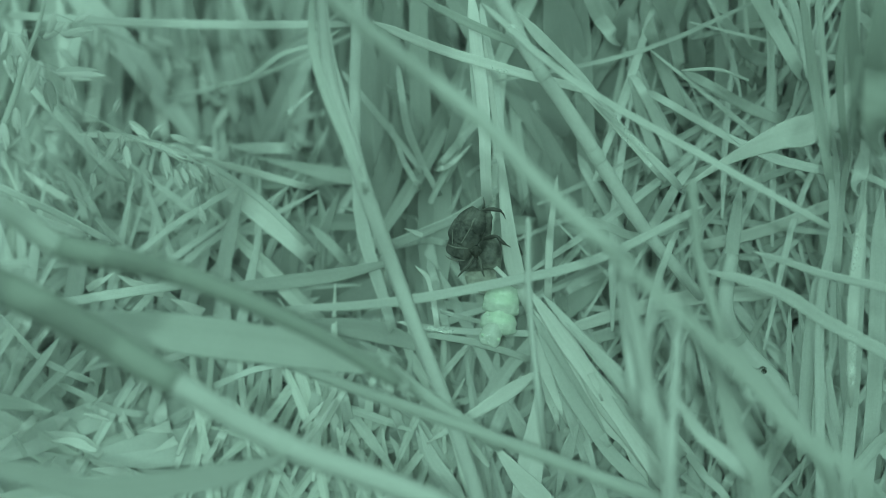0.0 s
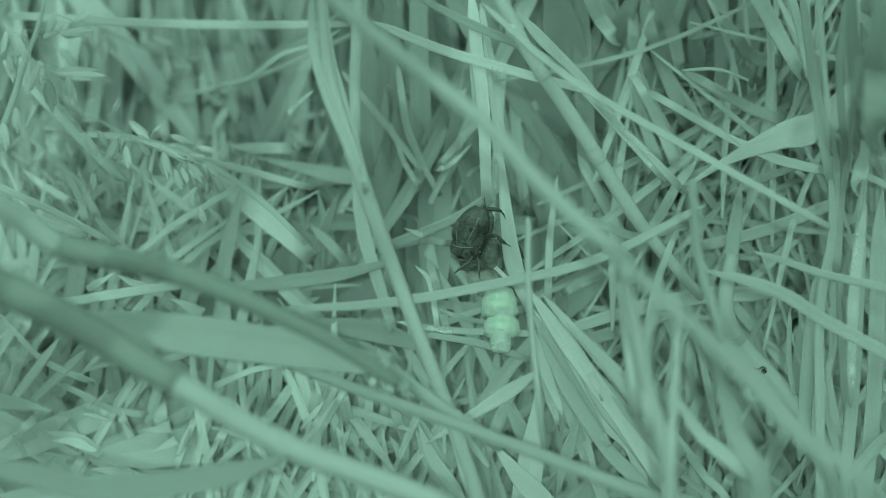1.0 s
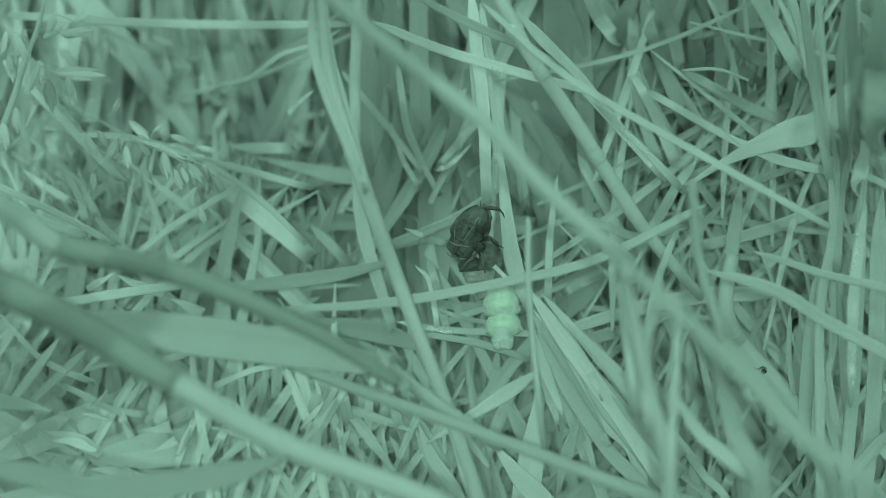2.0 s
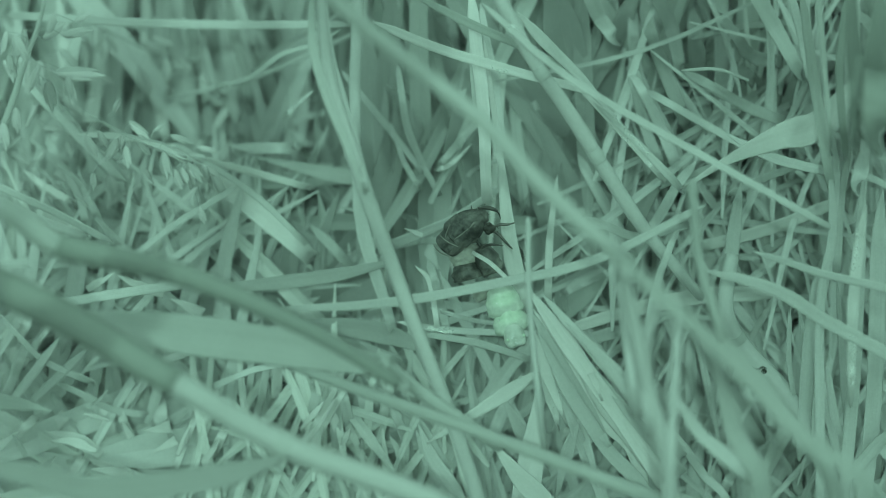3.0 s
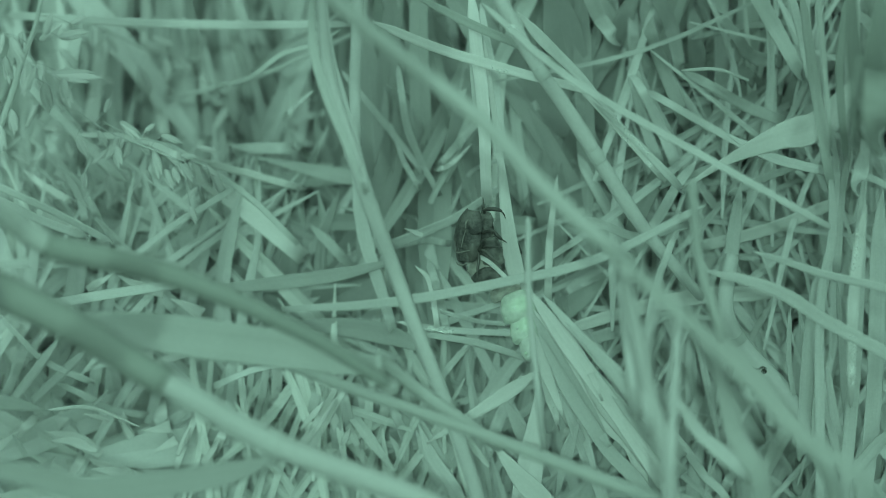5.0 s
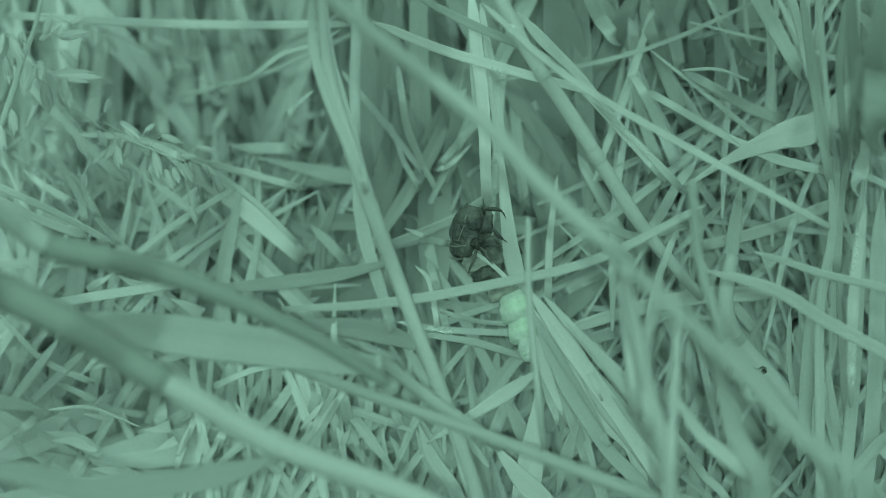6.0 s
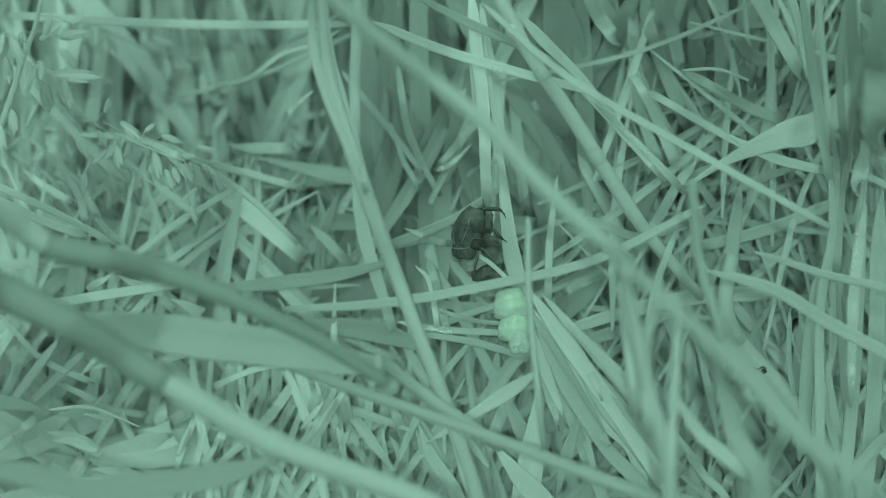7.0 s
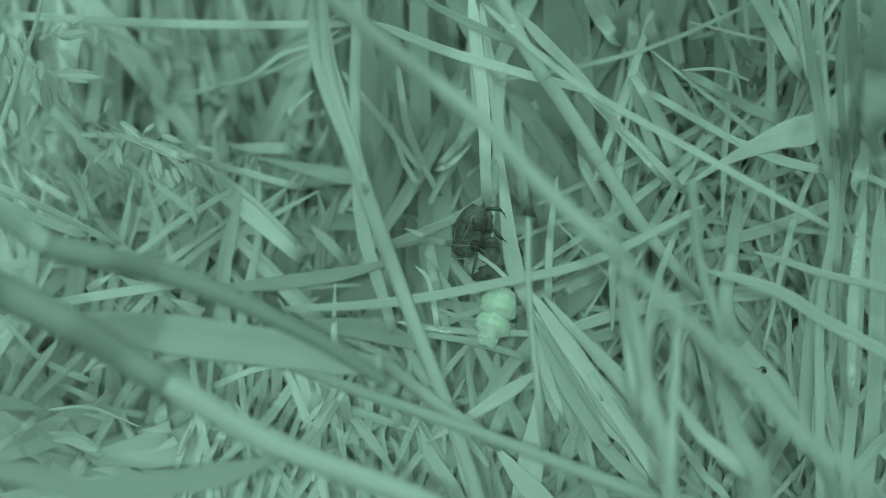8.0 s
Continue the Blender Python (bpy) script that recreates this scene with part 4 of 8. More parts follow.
leaf(p, ((19.4, -1.6, 33.7), (17.5, -9.7, 35.9), (16.8, -10.5, 32.3), (15.4, -11.9, 27.1), (15.9, -3.2, 16.9), (16.8, 13.2, -2)), (1.67, 1.81, 2.02, 2.04, 1.94, 1.94), 17, 16, dry=True)
p = tuft(-37, 123, "tuft of green blades mixed with some dry straw", "tussock_plant")
leaf(p, ((-63.1, 39.1, 71.2), (-57.2, 31.6, 75.9), (-45.3, 30.8, 75.6), (-30.4, 31.6, 74.5), (-14.5, 30.9, 75.1), (-16, 71.2, 48.1), (-18.8, 145.9, -2)), (1.05, 1.14, 1.26, 1.27, 0.95, 0.90, 0.90), 11, 19)
leaf(p, ((-44.1, 90.8, 42.1), (-43, 83.5, 41.3), (-42.2, 80.9, 36.2), (-41.6, 79.4, 30.2), (-43.5, 93.8, 18.9), (-47.2, 120.4, -2)), (2.28, 2.49, 2.78, 2.14, 2.03, 2.03), 24, 2, dimmed=True)
leaf(p, ((-31.3, 85.4, 33.4), (-29.2, 75.1, 34.4), (-28.1, 74, 28.2), (-25.9, 70.3, 22.5), (-26.6, 80.3, 13.9), (-27.9, 98.8, -2)), (2.42, 2.63, 2.94, 2.46, 2.34, 2.34), -21, -3, dimmed=True)
leaf(p, ((-35, 82.1, 42.8), (-33.4, 73.4, 44.7), (-32.8, 72.8, 38.3), (-31.9, 69.4, 33.8), (-33.6, 85.3, 21.3), (-36.8, 114.8, -2)), (1.70, 1.84, 2.07, 1.70, 1.61, 1.61), 0, 13)
leaf(p, ((-38, 91.8, 45.3), (-36.4, 83.2, 47.2), (-34.7, 80.1, 40.2), (-33, 78.6, 35.4), (-34.7, 96, 22.3), (-37.8, 128.3, -2)), (1.65, 1.79, 2.00, 1.74, 1.66, 1.66), -16, -25, dimmed=True)
leaf(p, ((-45.1, 91, 45.9), (-44, 83.2, 47.2), (-44.7, 82.9, 42.9), (-46.4, 79.8, 36.9), (-49.5, 98.1, 23.3), (-55.4, 132, -2)), (1.86, 2.03, 2.27, 2.12, 2.01, 2.01), -18, -18, dimmed=True)
p = tuft(-61, 67, "dense tuft of narrow green grass blades", "tussock_plant")
leaf(p, ((-65, 9.1, 64.2), (-60.3, 1.7, 68.3), (-54.1, 1.3, 64.4), (-47.3, -0.5, 62.5), (-52.6, 26.2, 39.9), (-62.4, 76, -2)), (0.99, 1.07, 1.20, 1.05, 0.99, 0.99), 18, 28)
leaf(p, ((-65, 9.2, 66.3), (-60.8, 4.4, 68.3), (-52.1, 2.8, 64.4), (-44.7, 0.8, 60.9), (-49.5, 26.7, 38.9), (-58.3, 74.8, -2)), (0.86, 0.94, 1.05, 0.90, 0.86, 0.86), 5, -28)
leaf(p, ((-28.2, 13.3, 60.3), (-31.4, 7, 62.2), (-37.3, 6.7, 58), (-43.3, 4.9, 53.4), (-48.3, 27, 34), (-57.7, 68, -2)), (0.82, 0.89, 1.00, 0.93, 0.88, 0.88), 0, 11)
leaf(p, ((-58.1, 39.8, 51.3), (-57.4, 33.2, 52.9), (-58.8, 29.5, 46.3), (-61, 25.6, 37.6), (-65.1, 40.8, 23.7), (-72.9, 69.1, -2)), (1.24, 1.35, 1.51, 1.52, 1.44, 1.44), -12, -1)
leaf(p, ((-59.8, 38.7, 49.9), (-57, 30.6, 52.8), (-53.8, 27.4, 44.8), (-50.2, 22.9, 37.6), (-53.3, 38.1, 23.7), (-58.9, 66.3, -2)), (1.38, 1.49, 1.67, 1.68, 1.59, 1.59), -9, -18)
leaf(p, ((-44.3, 37.8, 51.2), (-45.3, 31.6, 51), (-48.1, 30, 42.7), (-49.7, 24.5, 36.3), (-53, 39, 22.9), (-59.2, 66, -2)), (1.37, 1.50, 1.69, 1.69, 1.60, 1.60), -15, -16)
leaf(p, ((-45, 41, 47), (-43, 33.7, 47.3), (-42.1, 32.9, 40.3), (-41, 28.1, 34.3), (-43.3, 41.9, 21.6), (-47.6, 67.5, -2)), (1.25, 1.37, 1.54, 1.54, 1.46, 1.46), 12, -22)
leaf(p, ((-34.2, -1.3, 55), (-35.6, -7.7, 60.1), (-44.3, -7.4, 58.2), (-52.9, -8, 56.7), (-59.6, 14.9, 36.1), (-72.1, 57.4, -2)), (1.11, 1.19, 1.33, 1.19, 1.13, 1.13), 12, -5, key="B1")
leaf(p, ((-63.8, -2.7, 59), (-59.5, -8.3, 62.5), (-54.6, -8.5, 60), (-49.2, -8.2, 56.5), (-54, 14.4, 36), (-62.9, 56.3, -2)), (1.45, 1.58, 1.76, 1.04, 0.99, 0.99), 15, 12)
p = tuft(-62, 107, "dense tuft of narrow green grass blades", "tussock_plant")
leaf(p, ((-50, 86, 31.1), (-49, 77.8, 31.3), (-48.8, 76.1, 26.6), (-48.6, 74.2, 20.8), (-50.2, 83.3, 12.8), (-53.1, 100.3, -2)), (1.91, 2.08, 2.32, 1.95, 1.85, 1.85), -22, 17)
leaf(p, ((-7.6, 45.7, 66.6), (-11.7, 37.1, 70), (-24.8, 34.4, 64.7), (-39, 34.1, 60.2), (-44.5, 63.9, 38.5), (-54.9, 119.2, -2)), (0.61, 0.66, 0.73, 0.74, 0.70, 0.70), -21, -16)
leaf(p, ((-62.3, 30.7, 69.1), (-58, 22.7, 71.5), (-52, 19.6, 65.9), (-44.6, 15.3, 59.6), (-49.4, 41.8, 38), (-58.1, 91.1, -2)), (1.04, 1.12, 1.25, 1.10, 1.04, 1.04), 17, 3)
leaf(p, ((-51.3, 87.6, 49.1), (-51.2, 81.5, 48.3), (-52, 78.5, 41.3), (-53.3, 76.3, 35.9), (-56.7, 93.8, 22.6), (-63.1, 126.1, -2)), (1.97, 2.16, 2.41, 2.11, 2.00, 2.00), 21, 28, dimmed=True)
leaf(p, ((-58.1, 66, 47), (-56.3, 56.6, 49.7), (-55.6, 56.3, 43.3), (-54.7, 51.8, 37.7), (-58.2, 68.8, 23.8), (-64.8, 100.3, -2)), (1.63, 1.76, 1.98, 1.80, 1.71, 1.71), -22, 27)
leaf(p, ((-69.6, 70.5, 51.3), (-67.7, 63.4, 51.5), (-66.5, 61.5, 45.2), (-64.9, 57.3, 38.1), (-69.1, 74.9, 24.1), (-76.8, 107.5, -2)), (1.78, 1.94, 2.17, 1.82, 1.73, 1.73), -3, 6)
p = tuft(-29, 21, "tuft of green blades mixed with some dry straw", "tussock_plant")
leaf(p, ((-23.6, 2, 42.2), (-22.7, -3.8, 43.1), (-23.1, -5.9, 36.5), (-23.4, -10.8, 31.5), (-24.7, -0.3, 19.8), (-27.1, 19.2, -2)), (1.40, 1.53, 1.72, 1.71, 1.63, 1.63), -12, 24, dry=True)
leaf(p, ((-21, 6.6, 38.5), (-20.6, -2.3, 41.7), (-20.9, -6.4, 37), (-21.7, -8.9, 30.7), (-22.9, 1.3, 19.3), (-25.1, 20.4, -2)), (0.91, 0.98, 1.09, 1.26, 1.19, 1.19), 7, 18)
leaf(p, ((-29.4, 5.5, 38.9), (-29.1, -1.8, 42.3), (-29.9, -4.8, 38.7), (-30.9, -6.9, 33.1), (-32.8, 4.4, 20.8), (-36.3, 25.5, -2)), (0.91, 0.98, 1.09, 1.26, 1.19, 1.19), -17, -1)
leaf(p, ((-26.8, 4.6, 39), (-26.4, -2.3, 41.7), (-26.8, -5.3, 38.1), (-28.2, -7.9, 31.9), (-29.8, 2.9, 20), (-33, 23, -2)), (0.91, 0.98, 1.09, 1.26, 1.19, 1.19), -4, 1)
leaf(p, ((-24.2, 1.6, 41), (-24.3, -4.8, 41.9), (-25.3, -6.9, 37.5), (-26.8, -9.8, 32.7), (-28.5, 1.2, 20.6), (-31.6, 21.7, -2)), (1.02, 1.11, 1.24, 1.25, 1.18, 1.18), -11, 12)
leaf(p, ((-13.5, -3.8, 42.4), (-14.1, -11.7, 46.1), (-16.8, -10.7, 39.1), (-19.9, -13.1, 35), (-21.5, -1.2, 22.1), (-24.5, 20.9, -2)), (0.75, 0.81, 0.92, 1.08, 1.02, 1.02), 3, 0, dry=True)
leaf(p, ((-12.1, -4.7, 42.2), (-13.5, -12.5, 45.1), (-16, -11.5, 38.8), (-19.1, -14.1, 33.8), (-20.6, -2.8, 21.3), (-23.3, 18.3, -2)), (0.88, 0.95, 1.07, 1.08, 1.02, 1.02), 8, -25, dry=True)
leaf(p, ((-19.1, 9.6, 39.4), (-18, 0.7, 42.1), (-16.9, -1.6, 36.8), (-16.2, -4.1, 30.3), (-17, 6.3, 19), (-18.4, 25.5, -2)), (1.18, 1.27, 1.42, 1.59, 1.51, 1.51), 8, 21)
leaf(p, ((-16.1, 0.5, 38.2), (-17.2, -8.2, 40.9), (-18.9, -10.1, 35.2), (-22.1, -12.8, 29.2), (-23.5, -3.3, 18.3), (-26.2, 14.5, -2)), (1.28, 1.38, 1.55, 1.56, 1.48, 1.48), 1, 12)
leaf(p, ((-34.4, -2, 33.6), (-33, -7.6, 35.4), (-33, -9, 31.9), (-32.7, -10, 26.2), (-34.1, -1.5, 16.4), (-36.6, 14.3, -2)), (1.93, 2.10, 2.35, 2.21, 2.10, 2.10), -19, -10, dry=True)
leaf(p, ((-24.5, 0.9, 35.5), (-24.5, -5.3, 38.1), (-25.4, -5.3, 33.1), (-26, -7.5, 29.3), (-27.4, 2.3, 18.3), (-29.9, 20.4, -2)), (1.68, 1.82, 2.05, 2.05, 1.95, 1.95), 15, 20)
leaf(p, ((-36.3, 4.2, 39.3), (-34.8, -0.8, 40.3), (-34.5, -0.9, 35), (-33.3, -4.1, 30.3), (-34.9, 6.3, 19), (-37.8, 25.5, -2)), (1.94, 2.12, 2.38, 2.39, 2.27, 2.27), 0, -22)
leaf(p, ((-28.4, 3.6, 35), (-27.8, -3.4, 37.3), (-28.8, -4.3, 32.7), (-29.8, -7.1, 26.6), (-31.2, 1.6, 16.6), (-33.8, 17.9, -2)), (1.95, 2.12, 2.37, 2.39, 2.27, 2.27), -11, -16)
leaf(p, ((-19.8, 2.8, 39.5), (-19, -3.3, 40.5), (-18.9, -3.5, 34.1), (-18.5, -7.5, 29.3), (-19.4, 2.3, 18.3), (-21, 20.4, -2)), (1.67, 1.82, 2.05, 2.05, 1.95, 1.95), 20, -11)
p = tuft(-49, 34, "tuft of green blades mixed with some dry straw", "tussock_plant")
leaf(p, ((-62.2, 5, 44), (-57.9, -2.9, 47.3), (-54.1, -5.1, 44.3), (-48.3, -5.5, 41), (-51.2, 9.9, 25.9), (-56.8, 38.4, -2)), (0.77, 0.83, 0.92, 0.93, 0.88, 0.88), 19, 11)
leaf(p, ((-18.1, 0.2, 40.2), (-21.7, -6.9, 45.6), (-26.3, -6.9, 44.1), (-30.7, -7.3, 42), (-33.7, 8.4, 26.6), (-39.3, 37.4, -2)), (0.77, 0.82, 0.92, 0.92, 0.88, 0.88), 12, -14)
leaf(p, ((-43, 2.9, 44.3), (-41, -3.3, 46.8), (-40.4, -1.8, 42.3), (-40.1, -4.3, 39.3), (-42.8, 9.8, 24.8), (-47.8, 35.9, -2)), (1.02, 1.11, 1.25, 1.25, 1.18, 1.18), 1, -22)
leaf(p, ((-39.6, 0.8, 39), (-40.5, -5.3, 41.3), (-42.5, -4.9, 37.7), (-44.6, -5.9, 34.3), (-47.7, 6.1, 21.6), (-53.4, 28.5, -2)), (1.28, 1.39, 1.56, 1.41, 1.34, 1.34), 25, 27, dry=True)
leaf(p, ((-53.5, -3.7, 39.1), (-48.7, -8.2, 40.9), (-45.2, -8.1, 38.2), (-40.8, -7.1, 36), (-42.8, 6.3, 22.7), (-46.4, 31.1, -2)), (0.89, 0.97, 1.08, 1.09, 1.04, 1.04), 6, -8)
leaf(p, ((-40.3, 5.5, 43.7), (-39.6, -3, 47.1), (-40.3, -2.8, 43.8), (-41, -3.3, 40.5), (-44.1, 11.4, 25.6), (-49.8, 38.7, -2)), (0.96, 1.04, 1.16, 1.09, 1.04, 1.04), 6, -5, dry=True)
leaf(p, ((-39.6, 1.9, 40.9), (-40.9, -4.9, 41.8), (-42.6, -3.9, 37.9), (-44.1, -5.1, 35.2), (-47.1, 7.3, 22.2), (-52.8, 30.3, -2)), (1.15, 1.25, 1.41, 1.26, 1.19, 1.19), 11, 11)
p = tuft(-13, 6, "tuft of green blades mixed with some dry straw", "tussock_plant")
leaf(p, ((-24.3, -8.3, 26.6), (-22, -14.2, 30.6), (-19.8, -13.7, 27.8), (-17.5, -15.8, 25.6), (-16.5, -15.8, 11.8), (-17.9, -15.8, -2)), (1.03, 1.11, 1.25, 1.56, 1.48, 1.48), 16, -7)
leaf(p, ((-14.6, -1.6, 40.1), (-14, -9.1, 42.9), (-14.5, -11.1, 38.4), (-14.2, -13.2, 31.8), (-15, -2.8, 20), (-16.3, 16.7, -2)), (1.40, 1.51, 1.69, 1.55, 1.47, 1.47), 22, 24)
leaf(p, ((-6.2, -3.1, 41.5), (-7.2, -9.1, 42.9), (-8.7, -10, 35.1), (-10.1, -12.8, 29.2), (-10.7, -3.3, 18.3), (-11.9, 14.3, -2)), (1.26, 1.37, 1.55, 1.56, 1.48, 1.48), 22, 23, dry=True)
leaf(p, ((-11.9, -2.1, 39.1), (-11.1, -8.2, 40.9), (-10.4, -9.5, 34.7), (-9.3, -12.8, 29.2), (-9.6, -3.3, 18.3), (-10.2, 14.3, -2)), (1.14, 1.24, 1.40, 1.40, 1.33, 1.33), -5, -18)
leaf(p, ((-7.4, -4.1, 38.5), (-6.4, -11.1, 40.5), (-4.6, -11.9, 33.7), (-3.4, -14.3, 27.4), (-3.5, -5.6, 17.1), (-3.5, 10.7, -2)), (1.14, 1.24, 1.39, 1.56, 1.48, 1.48), -16, 15)
leaf(p, ((-3.2, -4.5, 35.7), (-3.8, -10.2, 35.4), (-4.8, -11.4, 30), (-5.8, -13.5, 25.3), (-6, -10.6, 11.6), (-5.4, -7.7, -2)), (1.27, 1.39, 1.56, 1.73, 1.64, 1.64), 7, 18)
leaf(p, ((-23, -7.2, 28), (-21.4, -14, 30.9), (-20.5, -14.9, 27.9), (-19.5, -15, 23.5), (-19.2, -13.2, 10.7), (-20.2, -11.4, -2)), (1.16, 1.25, 1.40, 1.41, 1.34, 1.34), 2, 18)
leaf(p, ((-10.2, -4.1, 32.7), (-10.4, -10.2, 35.4), (-11.3, -9.2, 31), (-11.9, -11.4, 27.7), (-12.6, -2.4, 17.3), (-13.8, 14.3, -2)), (1.41, 1.53, 1.72, 1.73, 1.64, 1.64), 19, 0, dry=True)
leaf(p, ((-11.6, -6.9, 33.1), (-10.7, -13.1, 35), (-10, -11.9, 30.5), (-9.1, -12.9, 25.9), (-9.3, -4.7, 16.1), (-9.7, 10.7, -2)), (1.27, 1.38, 1.56, 1.57, 1.49, 1.49), 8, 7, dry=True)
leaf(p, ((-14.5, -1.9, 32.4), (-15, -9.7, 35.9), (-15.6, -9.7, 31.5), (-16.4, -11.9, 27.1), (-17.3, -3.2, 16.9), (-18.9, 13.1, -2)), (1.55, 1.67, 1.88, 1.88, 1.79, 1.79), 17, 13)
p = tuft(-4, 22, "tuft of green blades mixed with some dry straw", "tussock_plant")
leaf(p, ((13.5, -11.5, 49.4), (7.9, -13.4, 45.9), (-1.8, -16.5, 40.4), (-2.5, -2.3, 25.5), (-3.9, 24, -2)), (1.49, 1.98, 0.28, 0.25, 0.25), -9, 17, dry=True)
leaf(p, ((-14.1, -4, 40.5), (-13.3, -11.3, 43.4), (-12.6, -10.4, 36.6), (-11.1, -12.7, 32.4), (-11.5, -2, 20.4), (-12.3, 18, -2)), (1.26, 1.36, 1.54, 1.39, 1.32, 1.32), -7, 13)
leaf(p, ((-10, -4.4, 39.3), (-7.9, -11.1, 43.7), (-3.4, -10.5, 38.3), (0.5, -14.6, 33.2), (0.8, -3.5, 20.9), (1.5, 17.1, -2)), (1.01, 1.09, 1.23, 1.38, 1.31, 1.31), 12, 23)
leaf(p, ((-13.5, 6.3, 43.1), (-11.2, -0.3, 44.1), (-9.3, -1.2, 39.6), (-6.6, -3.4, 34.1), (-6.7, 8.6, 21.5), (-6.9, 30.9, -2)), (1.42, 1.54, 1.73, 1.90, 1.80, 1.80), 0, 2)
leaf(p, ((4.4, 5.1, 39.8), (3.6, -0.8, 40.3), (2.1, -1.7, 33.6), (0.5, -5.6, 28.4), (0.3, 4, 17.8), (0.1, 21.7, -2)), (1.55, 1.69, 1.91, 1.91, 1.81, 1.81), 13, -11)
leaf(p, ((-0.6, 1.4, 41.7), (-1.1, -3.8, 43.1), (-3.1, -3, 35.8), (-3.9, -6.5, 30.5), (-4.2, 3.8, 19.1), (-4.7, 22.9, -2)), (1.78, 1.95, 2.21, 2.21, 2.10, 2.10), -7, 15)
p = tuft(-1, 51, "dense tuft of narrow green grass blades", "tussock_plant")
leaf(p, ((-2.8, 16.7, 51.7), (-1.9, 9.2, 52.3), (-0.7, 6.7, 46.3), (0.5, 4.1, 40), (0.6, 19.1, 25.3), (1, 47, -2)), (1.56, 1.69, 1.90, 1.91, 1.81, 1.81), 25, -7)
leaf(p, ((-19.1, 16.5, 50.8), (-15.3, 10.8, 51.1), (-11.5, 10.4, 45.1), (-6.7, 6.6, 39.9), (-6.8, 21.9, 25.2), (-6.8, 50.4, -2)), (1.43, 1.56, 1.76, 1.60, 1.52, 1.52), -13, 13, green=True)
leaf(p, ((10.6, 3.8, 48.1), (7.3, -1.8, 51.6), (3.9, -1.6, 50), (-0.3, -0.5, 46.9), (-1, 18, 29.8), (-2.4, 52.5, -2)), (0.76, 0.82, 0.92, 1.08, 1.03, 1.03), 8, -15)
leaf(p, ((-2.1, 4.7, 54.3), (-1.2, -1, 55.8), (-0.3, -1.3, 51.2), (0.6, -2.8, 47.4), (0.8, 15.2, 30.1), (1.3, 48.4, -2)), (1.00, 1.09, 1.22, 1.08, 1.02, 1.02), 7, 29)
leaf(p, ((4.3, 30.6, 50), (3.8, 23.2, 50.3), (3.8, 22.2, 42.5), (2.2, 18.7, 35.7), (2.1, 32.7, 22.5), (2.1, 58.5, -2)), (1.75, 1.91, 2.15, 2.00, 1.90, 1.90), -25, -5)
leaf(p, ((-22, -0.4, 47.1), (-14.3, 0.1, 46), (-8.1, -1.1, 45.8), (-1.9, -2.7, 44.4), (-1.3, 14.5, 28.1), (-0.3, 46.5, -2)), (1.08, 2.72, 3.04, 1.08, 1.03, 1.03), 0, -5, dimmed=True)
p = tuft(3, 108, "tuft of green blades mixed with some dry straw", "tussock_plant")
leaf(p, ((2.5, 51.4, 70.3), (1.3, 45.5, 70.6), (-1.3, 45.2, 61.8), (-4.1, 39.7, 54.4), (-4.8, 65.4, 34.6), (-6.1, 113.1, -2)), (2.45, 2.68, 3.03, 2.87, 2.73, 2.73), 16, 20, dry=True)
leaf(p, ((4.3, 36.8, 73.8), (4, 29.6, 73.5), (3.3, 28.6, 68.4), (2.2, 25.1, 65), (2.3, 55.9, 41.6), (2.6, 113, -2)), (1.04, 1.14, 1.28, 0.80, 0.76, 0.76), -1, -1)
leaf(p, ((7.8, 26.8, 65.9), (5.1, 19.2, 67.4), (2.4, 19.1, 63.5), (-0.5, 16.7, 61.2), (-1.1, 44.4, 39.1), (-2.2, 95.7, -2)), (1.03, 1.12, 1.26, 0.78, 0.75, 0.75), 17, -11)
leaf(p, ((11.8, 49.2, 73.2), (11.1, 42.6, 73.4), (10.4, 38.1, 63.7), (10, 32.1, 54.8), (11, 57.2, 34.9), (12.9, 103.9, -2)), (2.02, 2.21, 2.47, 2.32, 2.20, 2.20), -25, 29)
leaf(p, ((-7.6, 53.1, 68.9), (-6.9, 43.8, 71.7), (-5.3, 41.7, 66.2), (-3.3, 39.6, 60.6), (-3.3, 69.3, 38.7), (-3.5, 124.4, -2)), (1.65, 1.78, 1.99, 2.00, 1.90, 1.90), 17, -18)
leaf(p, ((5.2, 29.9, 79.2), (5.8, 23.4, 78.6), (7.4, 20.1, 71.5), (8.2, 15.1, 65.6), (9.4, 45, 41.9), (11.6, 100.3, -2)), (0.89, 0.97, 1.08, 0.93, 0.88, 0.88), 20, -15)
p = tuft(34, 122, "tuft of green blades mixed with some dry straw", "tussock_plant")
leaf(p, ((-9.1, 12.8, 87.7), (-1, 11.1, 84.8), (7.7, 8.8, 83.1), (18.6, 5.4, 82), (22.9, 46.1, 52.6), (30.9, 121.6, -2)), (1.17, 1.32, 1.31, 1.01, 0.96, 0.96), 4, -15, dry=True)
leaf(p, ((-4.6, 13.6, 91.8), (3.4, 13.5, 86.9), (10.8, 13.9, 82.8), (16.2, 14.7, 79.1), (18.7, 39, 61.6), (26.5, 128.4, -2)), (0.75, 1.22, 1.04, 0.47, 0.45, 0.45), 21, 19, green=True)
leaf(p, ((9.5, 11.9, 89.8), (12.9, 12.1, 85.3), (18.2, 11.3, 79.7), (23.0, 10.1, 73.6), (26.4, 38, 52.2), (34.8, 109.2, -2)), (0.85, 1.57, 1.14, 0.57, 0.54, 0.54), 12, 26)
